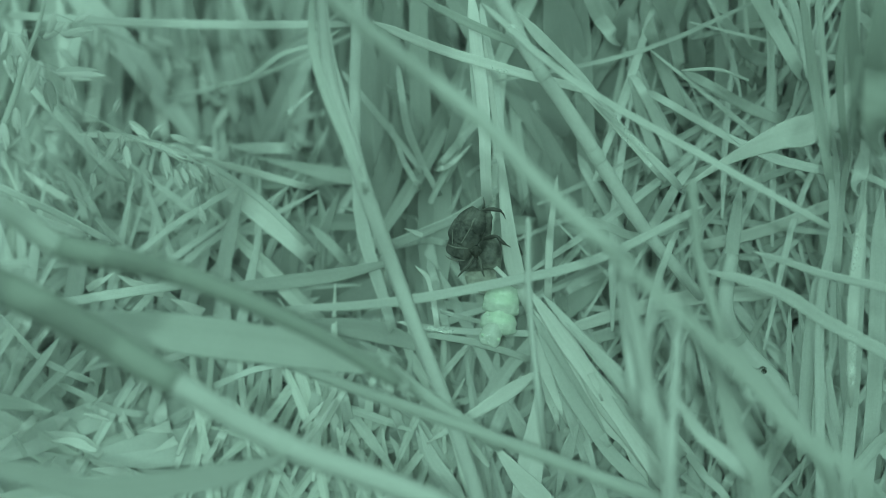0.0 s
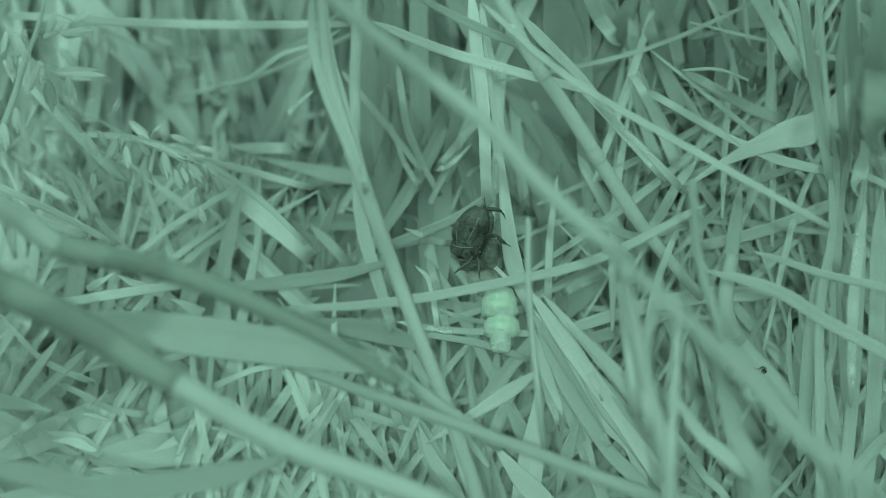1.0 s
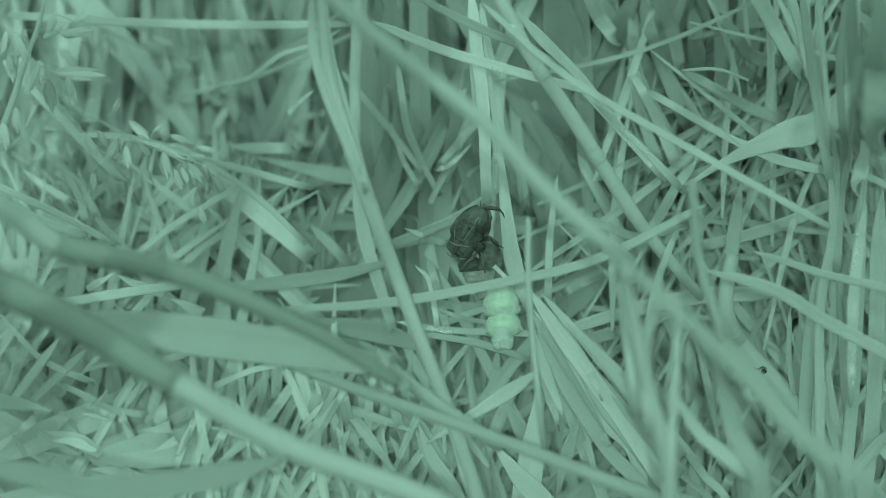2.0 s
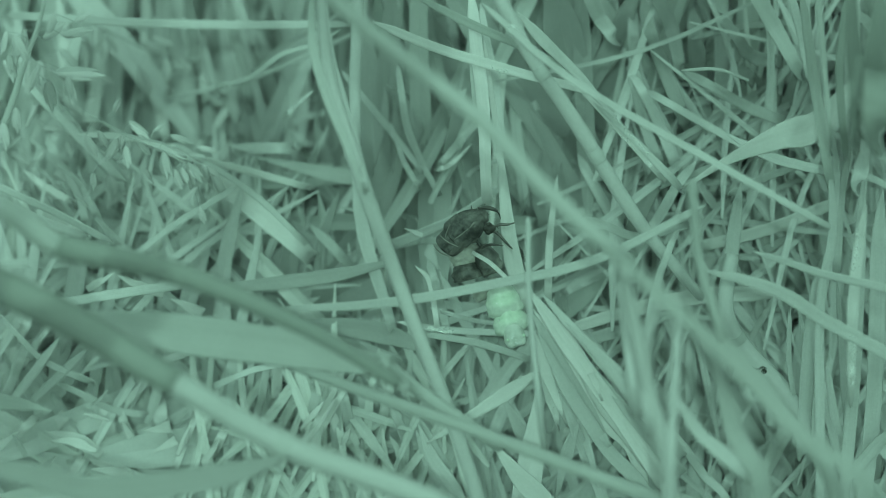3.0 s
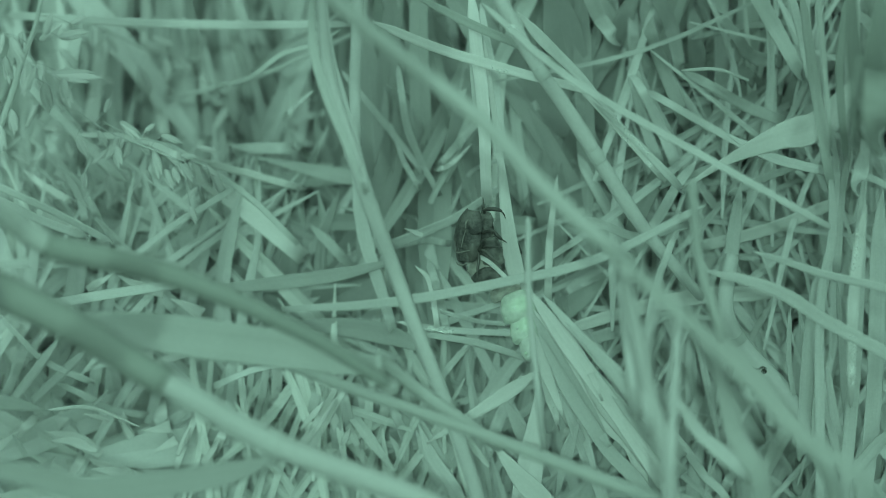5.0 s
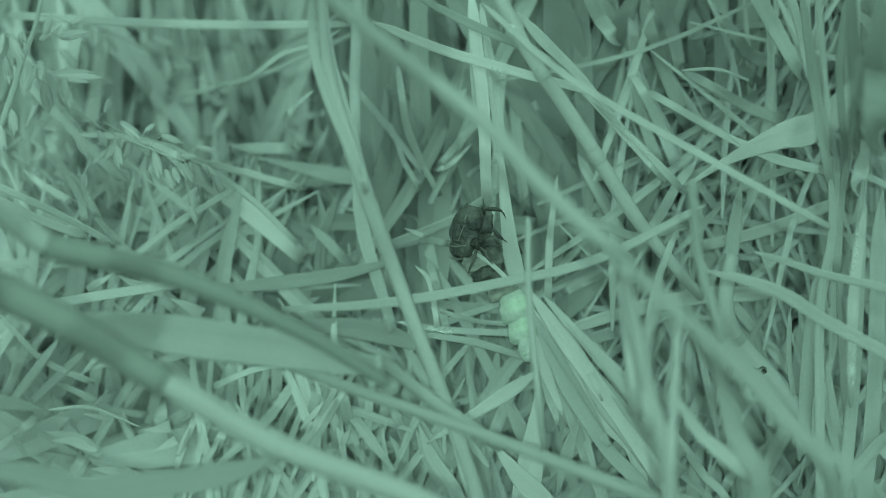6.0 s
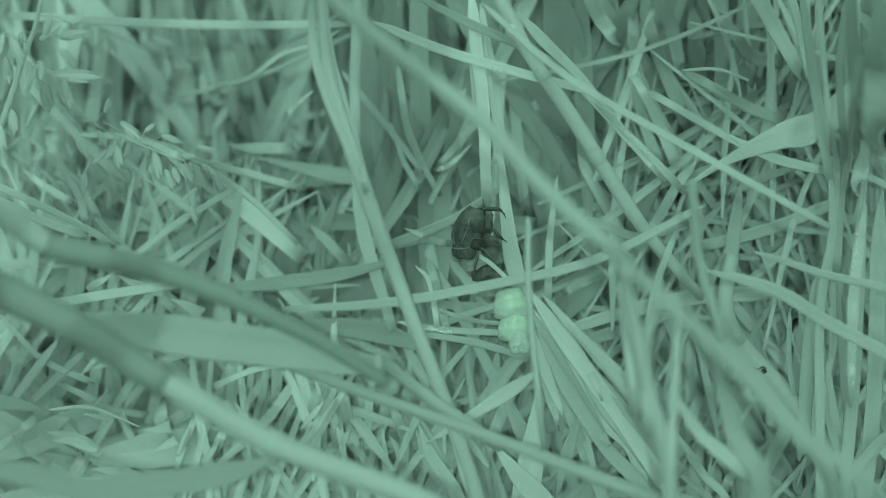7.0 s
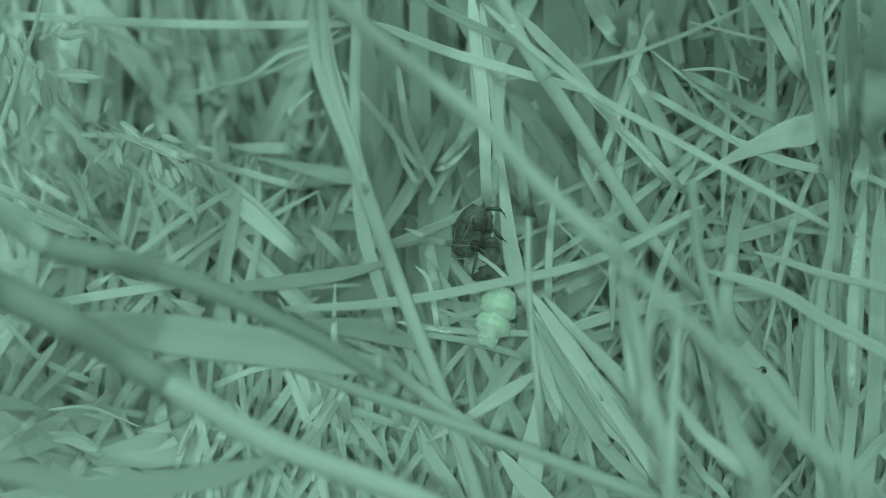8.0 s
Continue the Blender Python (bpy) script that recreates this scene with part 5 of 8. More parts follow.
leaf(p, ((18.5, 53, 71.7), (16.9, 44.3, 72.3), (15, 43.1, 66.2), (12.2, 40.2, 61.2), (13.3, 70.4, 39.1), (15.3, 126.5, -2)), (1.77, 1.92, 2.16, 2.17, 2.06, 2.06), 2, -12, dimmed=True)
leaf(p, ((27.7, 37.8, 76.2), (25.8, 32.1, 76.5), (22.8, 30, 69.8), (18.5, 26.2, 63.2), (20.4, 56.1, 40.4), (24, 111.6, -2)), (2.21, 2.42, 2.71, 2.40, 2.28, 2.28), 15, 19, dimmed=True)
leaf(p, ((21.8, 48.3, 74.3), (20.6, 39.2, 75.6), (19.3, 38.8, 69.1), (17.8, 37.4, 64.1), (19.8, 69.2, 41), (23.5, 128.2, -2)), (1.74, 1.89, 2.12, 1.97, 1.88, 1.88), -7, 0, dimmed=True)
leaf(p, ((28.2, 35.4, 82.1), (28.7, 29.1, 82.2), (31.5, 28.9, 75.8), (33, 24.9, 71), (38.2, 59.7, 45.4), (47.7, 124.3, -2)), (2.17, 2.37, 2.67, 1.88, 1.79, 1.79), -24, -19, dimmed=True)
leaf(p, ((28, 34.5, 77.4), (28.3, 25.6, 78), (30.5, 23.9, 72.6), (33.8, 20.3, 65.6), (38.6, 50.9, 41.9), (47.6, 107.7, -2)), (1.67, 1.81, 2.03, 1.73, 1.64, 1.64), 12, -7, dimmed=True)
leaf(p, ((51.8, 35.1, 72.9), (46.9, 30.2, 75.7), (41.6, 30.9, 74.5), (35.1, 31.3, 72.4), (39.7, 69.3, 46.4), (48.3, 139.8, -2)), (0.78, 0.85, 0.95, 0.80, 0.76, 0.76), 20, 13, dimmed=True)
leaf(p, ((27.2, 36.2, 74.8), (26.4, 28.4, 75.2), (27.1, 27.7, 69), (25.9, 24.6, 64.4), (29.1, 54.9, 41.2), (35.1, 111.1, -2)), (1.56, 1.69, 1.91, 1.91, 1.81, 1.81), -10, 12)
leaf(p, ((17.6, 33.4, 83.1), (19.7, 26.9, 82.7), (21.4, 27.1, 78.8), (23.8, 26.2, 75.7), (28.3, 64.9, 48.5), (36.5, 136.8, -2)), (1.77, 1.94, 2.17, 2.03, 1.92, 1.92), -3, -3)
p = tuft(73, 114, "tuft of green blades mixed with some dry straw", "tussock_plant")
leaf(p, ((36.6, 3.4, 76.5), (42.6, 0.7, 74.7), (50.1, 0.3, 72.8), (58.8, 33.6, 46.6), (74.9, 95.4, -2)), (0.88, 1.31, 1.17, 1.11, 1.11), 5, -12)
# dull: this one is coloured as if in shade too
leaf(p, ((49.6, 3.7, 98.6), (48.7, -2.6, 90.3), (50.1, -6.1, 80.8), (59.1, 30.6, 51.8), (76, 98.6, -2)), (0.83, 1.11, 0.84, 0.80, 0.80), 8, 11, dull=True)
leaf(p, ((45.8, 3.7, 98.6), (46.5, -2, 92.5), (47.9, -7.2, 82.5), (56.8, 30.4, 52.9), (73.5, 100.3, -2)), (0.69, 0.83, 0.56, 0.53, 0.53), -24, 8, green=True)
leaf(p, ((51.8, 6.6, 95.9), (51.2, 3.5, 92.1), (51.1, 0.3, 88.3), (61.6, 43.6, 56.7), (81.1, 124.2, -2)), (0.70, 1.41, 1.69, 1.60, 1.60), 11, -10)
leaf(p, ((41.1, 34.4, 82.6), (41.7, 25.7, 84.4), (44.8, 23.6, 79.8), (48.5, 20, 74.4), (56.6, 56.6, 47.7), (71.8, 124.7, -2)), (1.91, 2.06, 2.30, 1.73, 1.64, 1.64), 0, 6, green=True)
leaf(p, ((45.2, 24.6, 89), (45.3, 16.7, 89.3), (46.8, 13, 84.7), (48.3, 10.8, 79.1), (56.9, 49.2, 50.7), (72.9, 120.4, -2)), (0.98, 1.06, 1.18, 1.04, 0.99, 0.99), 1, 1)
leaf(p, ((32.8, 22.3, 73.2), (35.9, 17.3, 74.4), (41.3, 17.6, 70.6), (46.5, 17.4, 68.3), (53.9, 50.1, 43.7), (67.7, 110.8, -2)), (1.26, 1.37, 1.54, 1.39, 1.32, 1.32), -5, -26, dimmed=True)
leaf(p, ((27.6, 19.5, 72), (30.4, 14, 73.6), (35.7, 14.6, 69.6), (42.7, 12.9, 66.1), (49.3, 43.5, 42.3), (61.4, 100.2, -2)), (1.00, 1.09, 1.22, 1.08, 1.02, 1.02), -13, -25)
leaf(p, ((51.7, 29.9, 71.4), (49.6, 23.7, 72.7), (47.5, 21, 67), (45.5, 18.9, 60.7), (50.7, 46.3, 38.8), (60.3, 97.1, -2)), (1.80, 1.96, 2.19, 2.21, 2.10, 2.10), 11, -21, dimmed=True)
leaf(p, ((40.4, 30.4, 69.5), (42.1, 24.9, 71), (44.7, 24.8, 68.1), (48.2, 25.1, 65), (55.3, 56.4, 41.6), (68.5, 114.5, -2)), (1.55, 1.69, 1.89, 1.91, 1.81, 1.81), -6, 9, dimmed=True)
leaf(p, ((38.4, 33.2, 75.7), (39.9, 25.1, 77.4), (42.6, 25.2, 73.6), (46.8, 25.9, 72.2), (54.9, 62.8, 46.2), (70, 131.5, -2)), (1.54, 1.67, 1.87, 1.88, 1.79, 1.79), 0, 20, dimmed=True)
leaf(p, ((54.9, 40.9, 73.4), (56.6, 32.1, 76.5), (58.2, 28.2, 77.2), (59.7, 26.7, 76.3), (70.2, 66.1, 48.9), (89.8, 139.2, -2)), (1.98, 2.13, 2.34, 0.94, 0.89, 0.89), -17, 6, dimmed=True)
leaf(p, ((65.3, 28, 74.9), (61.5, 20.3, 77.9), (58.8, 20, 74.9), (55.4, 20.1, 71.5), (63.1, 55.1, 45.8), (77.5, 120.2, -2)), (1.14, 1.24, 1.38, 1.24, 1.18, 1.18), -13, 0)
p = tuft(64, 73, "dense tuft of narrow green grass blades", "tussock_plant")
leaf(p, ((4.6, 2.6, 97.3), (15.5, -5.1, 91.3), (30.7, -10.2, 84.1), (45.8, -16.2, 78), (54.4, 17.5, 50), (70.3, 80, -2)), (0.69, 0.96, 0.96, 0.82, 0.78, 0.78), 3, 21)
leaf(p, ((44.9, 8.7, 95.3), (46.8, 2.8, 85.6), (49, -5.6, 75.1), (57, 27.3, 48.1), (72, 88.4, -2)), (0.99, 1.43, 1.14, 1.09, 1.09), -2, -26, green=True)
leaf(p, ((48.4, 3.3, 82.7), (50.2, -2.1, 75), (49.7, -7.6, 66.5), (56.4, 19.8, 42.5), (68.9, 70.6, -2)), (0.58, 1.01, 0.87, 0.83, 0.83), -18, -27)
leaf(p, ((51.9, -0.4, 78.2), (51.1, -3.5, 70.6), (50.5, -9.5, 64.3), (57, 16.4, 41.1), (69, 64.5, -2)), (0.72, 1.16, 1.16, 1.10, 1.10), 21, 12)
leaf(p, ((48, 25.5, 60.5), (46.9, 18.4, 60.1), (46.4, 17.3, 53.9), (45.5, 13.8, 48.5), (49.5, 33.7, 30.8), (56.8, 70.6, -2)), (1.56, 1.71, 1.92, 1.92, 1.83, 1.83), -22, 23)
leaf(p, ((49.7, 24.2, 61.1), (48.2, 16.8, 61.4), (48.1, 16.9, 55.2), (46.6, 12.8, 50.4), (50.8, 33.6, 32.1), (58.7, 72.2, -2)), (1.30, 1.41, 1.59, 1.59, 1.51, 1.51), -24, 23)
leaf(p, ((33.7, 19.3, 59.3), (35.5, 13.2, 60.2), (40, 12.7, 53.5), (44.7, 9.3, 49.2), (49.4, 29.4, 31.3), (58, 66.8, -2)), (1.16, 1.26, 1.42, 1.42, 1.35, 1.35), -11, 15)
leaf(p, ((54.3, 14.2, 54), (50.8, 8.2, 57.3), (47.9, 8.3, 55.2), (43.6, 8.7, 51.7), (47.3, 30.5, 32.9), (54, 70.9, -2)), (1.03, 1.11, 1.24, 1.26, 1.19, 1.19), 25, -27, dimmed=True)
leaf(p, ((65.4, 13.1, 59.3), (61.5, 7, 62.2), (58.9, 7.7, 59.2), (55.4, 7.7, 56.7), (60.9, 32, 36.2), (71.1, 77.2, -2)), (1.26, 1.37, 1.54, 1.24, 1.18, 1.18), 11, 4, dimmed=True)
p = tuft(41, 86, "tuft of green blades mixed with some dry straw", "tussock_plant")
leaf(p, ((17.1, 5.9, 82.6), (23.1, 3.5, 76.7), (28.2, -0.1, 72.4), (33.1, 32.3, 46.3), (42.2, 92.3, -2)), (0.58, 0.88, 0.88, 0.83, 0.83), 23, 22, dry=True)
leaf(p, ((19.1, 2.9, 82.1), (24.3, 1.2, 77.5), (30.4, -0.9, 71.4), (35.5, 30.7, 45.7), (45.1, 89.3, -2)), (0.58, 0.87, 1.17, 1.11, 1.11), -4, -23)
leaf(p, ((42.6, 89.8, -2), (35, 29.7, 46.4), (30.9, -2.6, 72.5), (36.7, 0, 75), (42.7, -1.1, 79.5), (47.9, 0.9, 80.1), (52.6, 3.6, 86)), (0.28, 0.28, 0.29, 1.16, 3.15, 5.32, 4.28), 4, -4, dry=True)
leaf(p, ((11.6, 33.5, 63.6), (12.8, 25.6, 65.6), (15.4, 25.1, 59.5), (16.6, 21.6, 54.6), (18.5, 45.6, 34.8), (22, 90.1, -2)), (0.66, 0.72, 0.81, 0.65, 0.61, 0.61), 12, -10)
leaf(p, ((25.8, 24.6, 73.7), (26, 19, 73.3), (27.6, 17.7, 67.5), (30.1, 14.7, 62), (34.1, 42.3, 39.6), (41.5, 93.6, -2)), (1.26, 1.38, 1.55, 1.87, 1.78, 1.78), -18, -6)
leaf(p, ((25.4, 24.3, 72.5), (26.8, 16.8, 73.9), (29.5, 17, 68.1), (32.4, 14.7, 62), (36.8, 42.4, 39.6), (44.8, 93.7, -2)), (1.14, 1.24, 1.39, 1.71, 1.63, 1.63), -8, 8)
leaf(p, ((39.6, 39.7, 78.2), (38.8, 34.1, 78.9), (39.2, 29, 69.1), (39.3, 22.6, 58.9), (43.9, 49.2, 37.6), (52.3, 98.6, -2)), (1.76, 1.92, 2.15, 2.16, 2.05, 2.05), -1, -5)
leaf(p, ((45.6, 16.5, 65.2), (39.8, 9.6, 68.3), (35.7, 10.7, 65.1), (29.7, 10.1, 62.7), (32.7, 38.3, 40), (38.3, 90.7, -2)), (0.88, 0.95, 1.07, 0.92, 0.88, 0.88), 15, -16, dimmed=True)
leaf(p, ((51.6, 16, 62.7), (46.3, 8.4, 66.9), (43.1, 9, 64.9), (38.9, 9.3, 61.8), (43, 36.8, 39.5), (50.7, 87.9, -2)), (0.95, 1.02, 1.14, 0.92, 0.88, 0.88), -19, 2)
leaf(p, ((56.4, 14.5, 57.5), (52, 6.9, 62), (44.4, 7, 57.8), (35.3, 6.4, 55.2), (38.4, 30.1, 35.2), (44.1, 74, -2)), (1.53, 1.65, 1.85, 1.70, 1.62, 1.62), -15, -12, dry=True)
leaf(p, ((18.6, 17, 63.2), (20.1, 10.6, 63.3), (23, 10, 57.8), (26.2, 7.2, 53), (29.2, 29, 33.8), (34.8, 69.5, -2)), (1.27, 1.38, 1.55, 1.56, 1.48, 1.48), -1, -19)
leaf(p, ((34.3, 11.5, 65.9), (30.9, 5.1, 66.1), (28.8, 6, 59.5), (25.8, 4.2, 55.6), (28.1, 27.1, 35.4), (32.5, 69.7, -2)), (1.24, 1.35, 1.53, 1.38, 1.31, 1.31), 19, -26)
leaf(p, ((35.7, 38.9, 73.5), (35.5, 31.7, 72.9), (36.4, 28.3, 66.6), (38, 25.7, 59.6), (42.6, 53.1, 38), (51.1, 103.9, -2)), (1.97, 2.15, 2.40, 2.26, 2.14, 2.14), 8, -13, dimmed=True)
leaf(p, ((19.1, 7.2, 59.4), (21.5, 2, 62.4), (26.3, 3.1, 59.5), (32.5, 5.1, 59.8), (37.2, 31.8, 38.2), (46, 81.3, -2)), (1.12, 1.22, 1.37, 1.07, 1.01, 1.01), -16, 3)
leaf(p, ((31.4, 16.4, 67.1), (29, 13.6, 59.9), (25.2, 9.7, 52.9), (27.4, 31.7, 33.7), (31.5, 72.5, -2)), (0.70, 2.32, 1.76, 1.68, 1.68), 0, -6, dimmed=True)
p = tuft(44, 43, "dense tuft of narrow green grass blades", "tussock_plant")
leaf(p, ((40, 7.5, 65.9), (39.4, 5, 59.9), (38.5, 0.3, 55.9), (37.7, -2.8, 50.5), (41.1, 16.6, 32.1), (47.6, 52.7, -2)), (0.76, 1.83, 1.98, 1.98, 1.88, 1.88), 25, 22)
leaf(p, ((33.8, 24.3, 56.5), (33.8, 14.8, 59), (35.1, 13.8, 51.7), (36.1, 10.8, 44.8), (39.2, 28.5, 28.4), (44.8, 61.5, -2)), (1.31, 1.41, 1.59, 1.60, 1.52, 1.52), 1, -27, dimmed=True)
leaf(p, ((30.3, -5.7, 68.2), (28.6, -10.7, 69.1), (26.8, -13.5, 63.9), (25.8, -17, 58.4), (28.6, 4.9, 37.3), (33.8, 45.6, -2)), (0.82, 0.90, 1.00, 0.86, 0.82, 0.82), 2, 17)
leaf(p, ((46.6, 4.5, 50.5), (44.7, -1.3, 52.2), (42.1, -2.4, 46), (39.9, -5.8, 40.7), (42.6, 8.9, 25.7), (47.5, 36.1, -2)), (0.76, 0.82, 0.93, 1.08, 1.03, 1.03), 6, 1)
leaf(p, ((44.1, 5.9, 50.8), (43.1, 0.7, 51.5), (43.3, 0.4, 45.5), (42.5, -3.3, 40.5), (45.5, 11.4, 25.6), (51.1, 38.7, -2)), (1.01, 1.11, 1.25, 1.25, 1.18, 1.18), -12, -20)
leaf(p, ((17.6, 0.4, 47.3), (20.5, -6.7, 48.9), (23.3, -8, 45.5), (28.1, -8.2, 40.9), (30.8, 6.7, 25.9), (35.7, 34.4, -2)), (0.69, 0.75, 0.84, 0.77, 0.73, 0.73), -18, -2)
leaf(p, ((29.1, 8.2, 45.3), (30.9, 1.7, 46.5), (34.2, -1.2, 40.6), (37.6, -3.4, 34.1), (40.2, 8.6, 21.5), (44.9, 30.9, -2)), (1.80, 1.96, 2.19, 2.21, 2.10, 2.10), 4, 23)
p = tuft(35, 21, "tuft of green blades mixed with some dry straw", "tussock_plant")
leaf(p, ((10.6, -13.0, 64.7), (15.8, -17.8, 59.0), (22.3, -23.5, 52.2), (27.8, -28.8, 45.9), (31.8, -6.7, 21.6), (35.6, 15.4, -2)), (0.97, 2.15, 2.15, 2.15, 1.94, 1.94), 0, 0, dry=True)
leaf(p, ((11.3, -12.7, 60.4), (14.6, -16.6, 55.8), (18.9, -21.4, 50.1), (21.8, -24.4, 46.5), (25.0, -1.7, 22.2), (28.2, 21.1, -2)), (0.78, 1.74, 1.91, 0.28, 0.25, 0.25), 0, 0)
leaf(p, ((12.4, -15.1, 65.3), (19.6, -20.2, 59.2), (25.0, -24.3, 54.3), (29.6, -27.9, 50.1), (34.3, -3.1, 23.7), (38.9, 21.8, -2)), (0.70, 1.57, 1.57, 1.57, 1.41, 1.41), 0, 0)
leaf(p, ((12.0, -13.1, 56.8), (13.4, -16.4, 52.9), (15.8, -20.4, 48.1), (18.2, 4.0, 22.7), (20.5, 28.4, -2)), (0.66, 1.61, 0.28, 0.25, 0.25), 0, 0, dry=True)
leaf(p, ((14.5, -14.7, 61.2), (18.1, -18.4, 56.7), (20.4, -21.7, 52.8), (23.8, 5.4, 25.2), (27.1, 32.5, -2)), (0.45, 1.11, 0.28, 0.25, 0.25), 0, 0, dry=True)
leaf(p, ((19.5, -19.1, 55.9), (24, -24.2, 52.4), (29.7, -28.6, 47.7), (32.8, -12.5, 30.3), (38.6, 17.4, -2)), (0.43, 1.43, 1.57, 1.49, 1.49), -5, -4)
leaf(p, ((15.1, -21.1, 66), (21.2, -26.6, 62.5), (27.9, -33.8, 57.1), (31.4, -14.2, 36.4), (38, 22.2, -2)), (0.42, 1.80, 2.06, 1.96, 1.96), 5, 6)
leaf(p, ((20.8, -8.7, 49.7), (24.6, -11.2, 44.9), (27.9, -13.6, 37.6), (30.1, -0.7, 23.8), (34.1, 23.2, -2)), (0.75, 1.96, 1.68, 1.59, 1.59), 21, -24)
leaf(p, ((24.5, 7.4, 47.5), (23.7, 0.2, 47.8), (23.1, -2.1, 41.5), (21.7, -4.9, 35.5), (22.8, 7.6, 22.4), (25, 30.7, -2)), (1.53, 1.67, 2.06, 0.28, 0.25, 0.25), -23, -5)
leaf(p, ((36.5, -1.2, 36.4), (34.3, -9.2, 39.7), (32.2, -11.4, 34.3), (30.9, -13.3, 28.6), (32.2, -4.1, 17.9), (34.6, 13.1, -2)), (1.41, 1.52, 1.70, 1.71, 1.63, 1.63), -14, -9)
leaf(p, ((44, 4.8, 41.1), (42.5, -1.3, 42.9), (41.2, -4.1, 36.9), (40, -7.5, 29.3), (41.8, 2.3, 18.3), (45.3, 20.4, -2)), (1.93, 2.10, 2.35, 2.37, 2.25, 2.25), -7, 8)
leaf(p, ((29.4, 3.4, 35.3), (29.3, -4.8, 38.7), (30.5, -5.6, 31.8), (31.3, -10, 26.2), (32.7, -1.5, 16.4), (35.4, 14.2, -2)), (1.82, 1.96, 2.21, 2.21, 2.10, 2.10), -8, 14)
p = tuft(47, -20, "dense tuft of narrow green grass blades", "tussock_plant")
leaf(p, ((53.5, -3.0, 76.6), (53.0, -9.2, 67.7), (52.5, -17.5, 57.8), (52.3, -21.6, 49.8), (51.5, -28.4, 40.2), (53.1, -25.7, 19.1), (52.5, -23, -2)), (0.50, 1.75, 1.75, 1.65, 1.50, 1.40, 1.40), -5, -8)
leaf(p, ((56.2, -3.3, 73.2), (55.8, -7.7, 66.4), (55.5, -16.0, 56.5), (55.3, -21.1, 47.3), (54.4, -27.0, 38.7), (56.1, -23.7, 19.1), (55.5, -21, -2)), (0.60, 2.10, 2.30, 2.30, 2.10, 2.00, 2.00), -5, -8)
leaf(p, ((48.6, -5.8, 77.9), (49.2, -9.5, 70), (47.8, -15.4, 61.8), (47.9, -30.4, 42.4), (48.1, -30.9, 20.2), (48.4, -31.4, -2)), (0.85, 1.29, 1.29, 1.15, 1.09, 1.09), -7, 23)
leaf(p, ((49.5, -15.5, 54), (51.4, -19.2, 45.4), (53.8, -24.9, 36.5), (52.8, -24.7, 17.3), (50.9, -24.5, -2)), (0.73, 1.33, 1.33, 1.27, 1.27), 9, -17)
leaf(p, ((47.2, -21.2, 53.4), (48.3, -24.4, 46.5), (49.7, -29, 40.9), (51.3, -27.4, 19.5), (52.2, -25.8, -2)), (1.01, 1.59, 1.45, 1.38, 1.38), -3, 23)
leaf(p, ((29.8, -11.1, 38.7), (32, -16.9, 39.9), (35.1, -16.7, 34.3), (38.6, -19.4, 30.6), (39.5, -19.3, 14.3), (38, -19.1, -2)), (0.99, 1.08, 1.22, 1.22, 1.16, 1.16), -3, -25)
leaf(p, ((41.4, -10.2, 29.5), (38.6, -17, 33.5), (37.9, -16.1, 29.2), (36.8, -17.2, 27.1), (35.2, -16, 12.5), (35.4, -14.8, -2)), (1.27, 1.37, 1.54, 1.55, 1.47, 1.47), -13, -2)
leaf(p, ((52.2, -2.4, 33.2), (49.2, -9.7, 35.9), (48.3, -10.2, 29.8), (47.5, -13.5, 25.3), (46.9, -14.2, 11.6), (46.8, -14.9, -2)), (1.29, 1.39, 1.57, 1.57, 1.49, 1.49), 9, -8)
leaf(p, ((54.3, -8, 36.3), (53.9, -13.6, 37.6), (55, -13.2, 31.7), (55.4, -16.7, 27.7), (55.9, -15.4, 12.8), (56.2, -14.2, -2)), (1.26, 1.37, 1.55, 1.55, 1.47, 1.47), 16, 28)
leaf(p, ((37, -3.9, 29.3), (37.1, -10.3, 32.1), (39.1, -9.8, 27.1), (40.8, -12.6, 23.2), (40.2, -13, 10.6), (38.4, -13.4, -2)), (1.55, 1.68, 1.89, 1.90, 1.80, 1.80), -7, -4)
p = tuft(-4, 79, "tuft of green blades mixed with some dry straw", "tussock_plant")
leaf(p, ((-35.9, 21.7, 59.2), (-32.1, 17, 61.6), (-26.2, 16.3, 60.2), (-18.9, 16.3, 57.6), (-20.3, 42.3, 36.7), (-22.8, 90.7, -2)), (0.91, 0.99, 1.10, 0.95, 0.90, 0.90), 20, -11, dry=True, key="A17")
leaf(p, ((-6.4, 29.3, 69.6), (-5.6, 19.6, 70.9), (-4.8, 18.3, 66.1), (-2.8, 17.4, 60.9), (-0.5, 15.6, 56.8), (-0.1, 40.3, 36.2), (0.5, 86.3, -2)), (0.97, 1.04, 1.17, 0.94, 0.79, 0.75, 0.75), 21, -24)
leaf(p, ((9.9, 22.3, 59.4), (7.5, 17.1, 61.7), (3.6, 17.4, 58.9), (0.3, 14.4, 52.2), (0, 36.4, 33.2), (-0.5, 77.2, -2)), (0.52, 0.56, 0.63, 0.64, 0.60, 0.60), -7, 11)
leaf(p, ((-9.1, 36.7, 56.6), (-7.7, 30, 58.4), (-4.9, 28.2, 51.6), (-2.4, 26.2, 44.6), (-2.3, 45.2, 28.3), (-2.2, 80.3, -2)), (1.22, 1.32, 1.49, 1.33, 1.27, 1.27), 8, -29)
leaf(p, ((19.6, 35.2, 62.1), (17.3, 26.2, 63.2), (14.6, 22.9, 56.7), (12.3, 20, 49.7), (13.1, 41.1, 31.6), (14.8, 80.3, -2)), (1.73, 1.87, 2.09, 2.11, 2.00, 2.00), -21, -21)
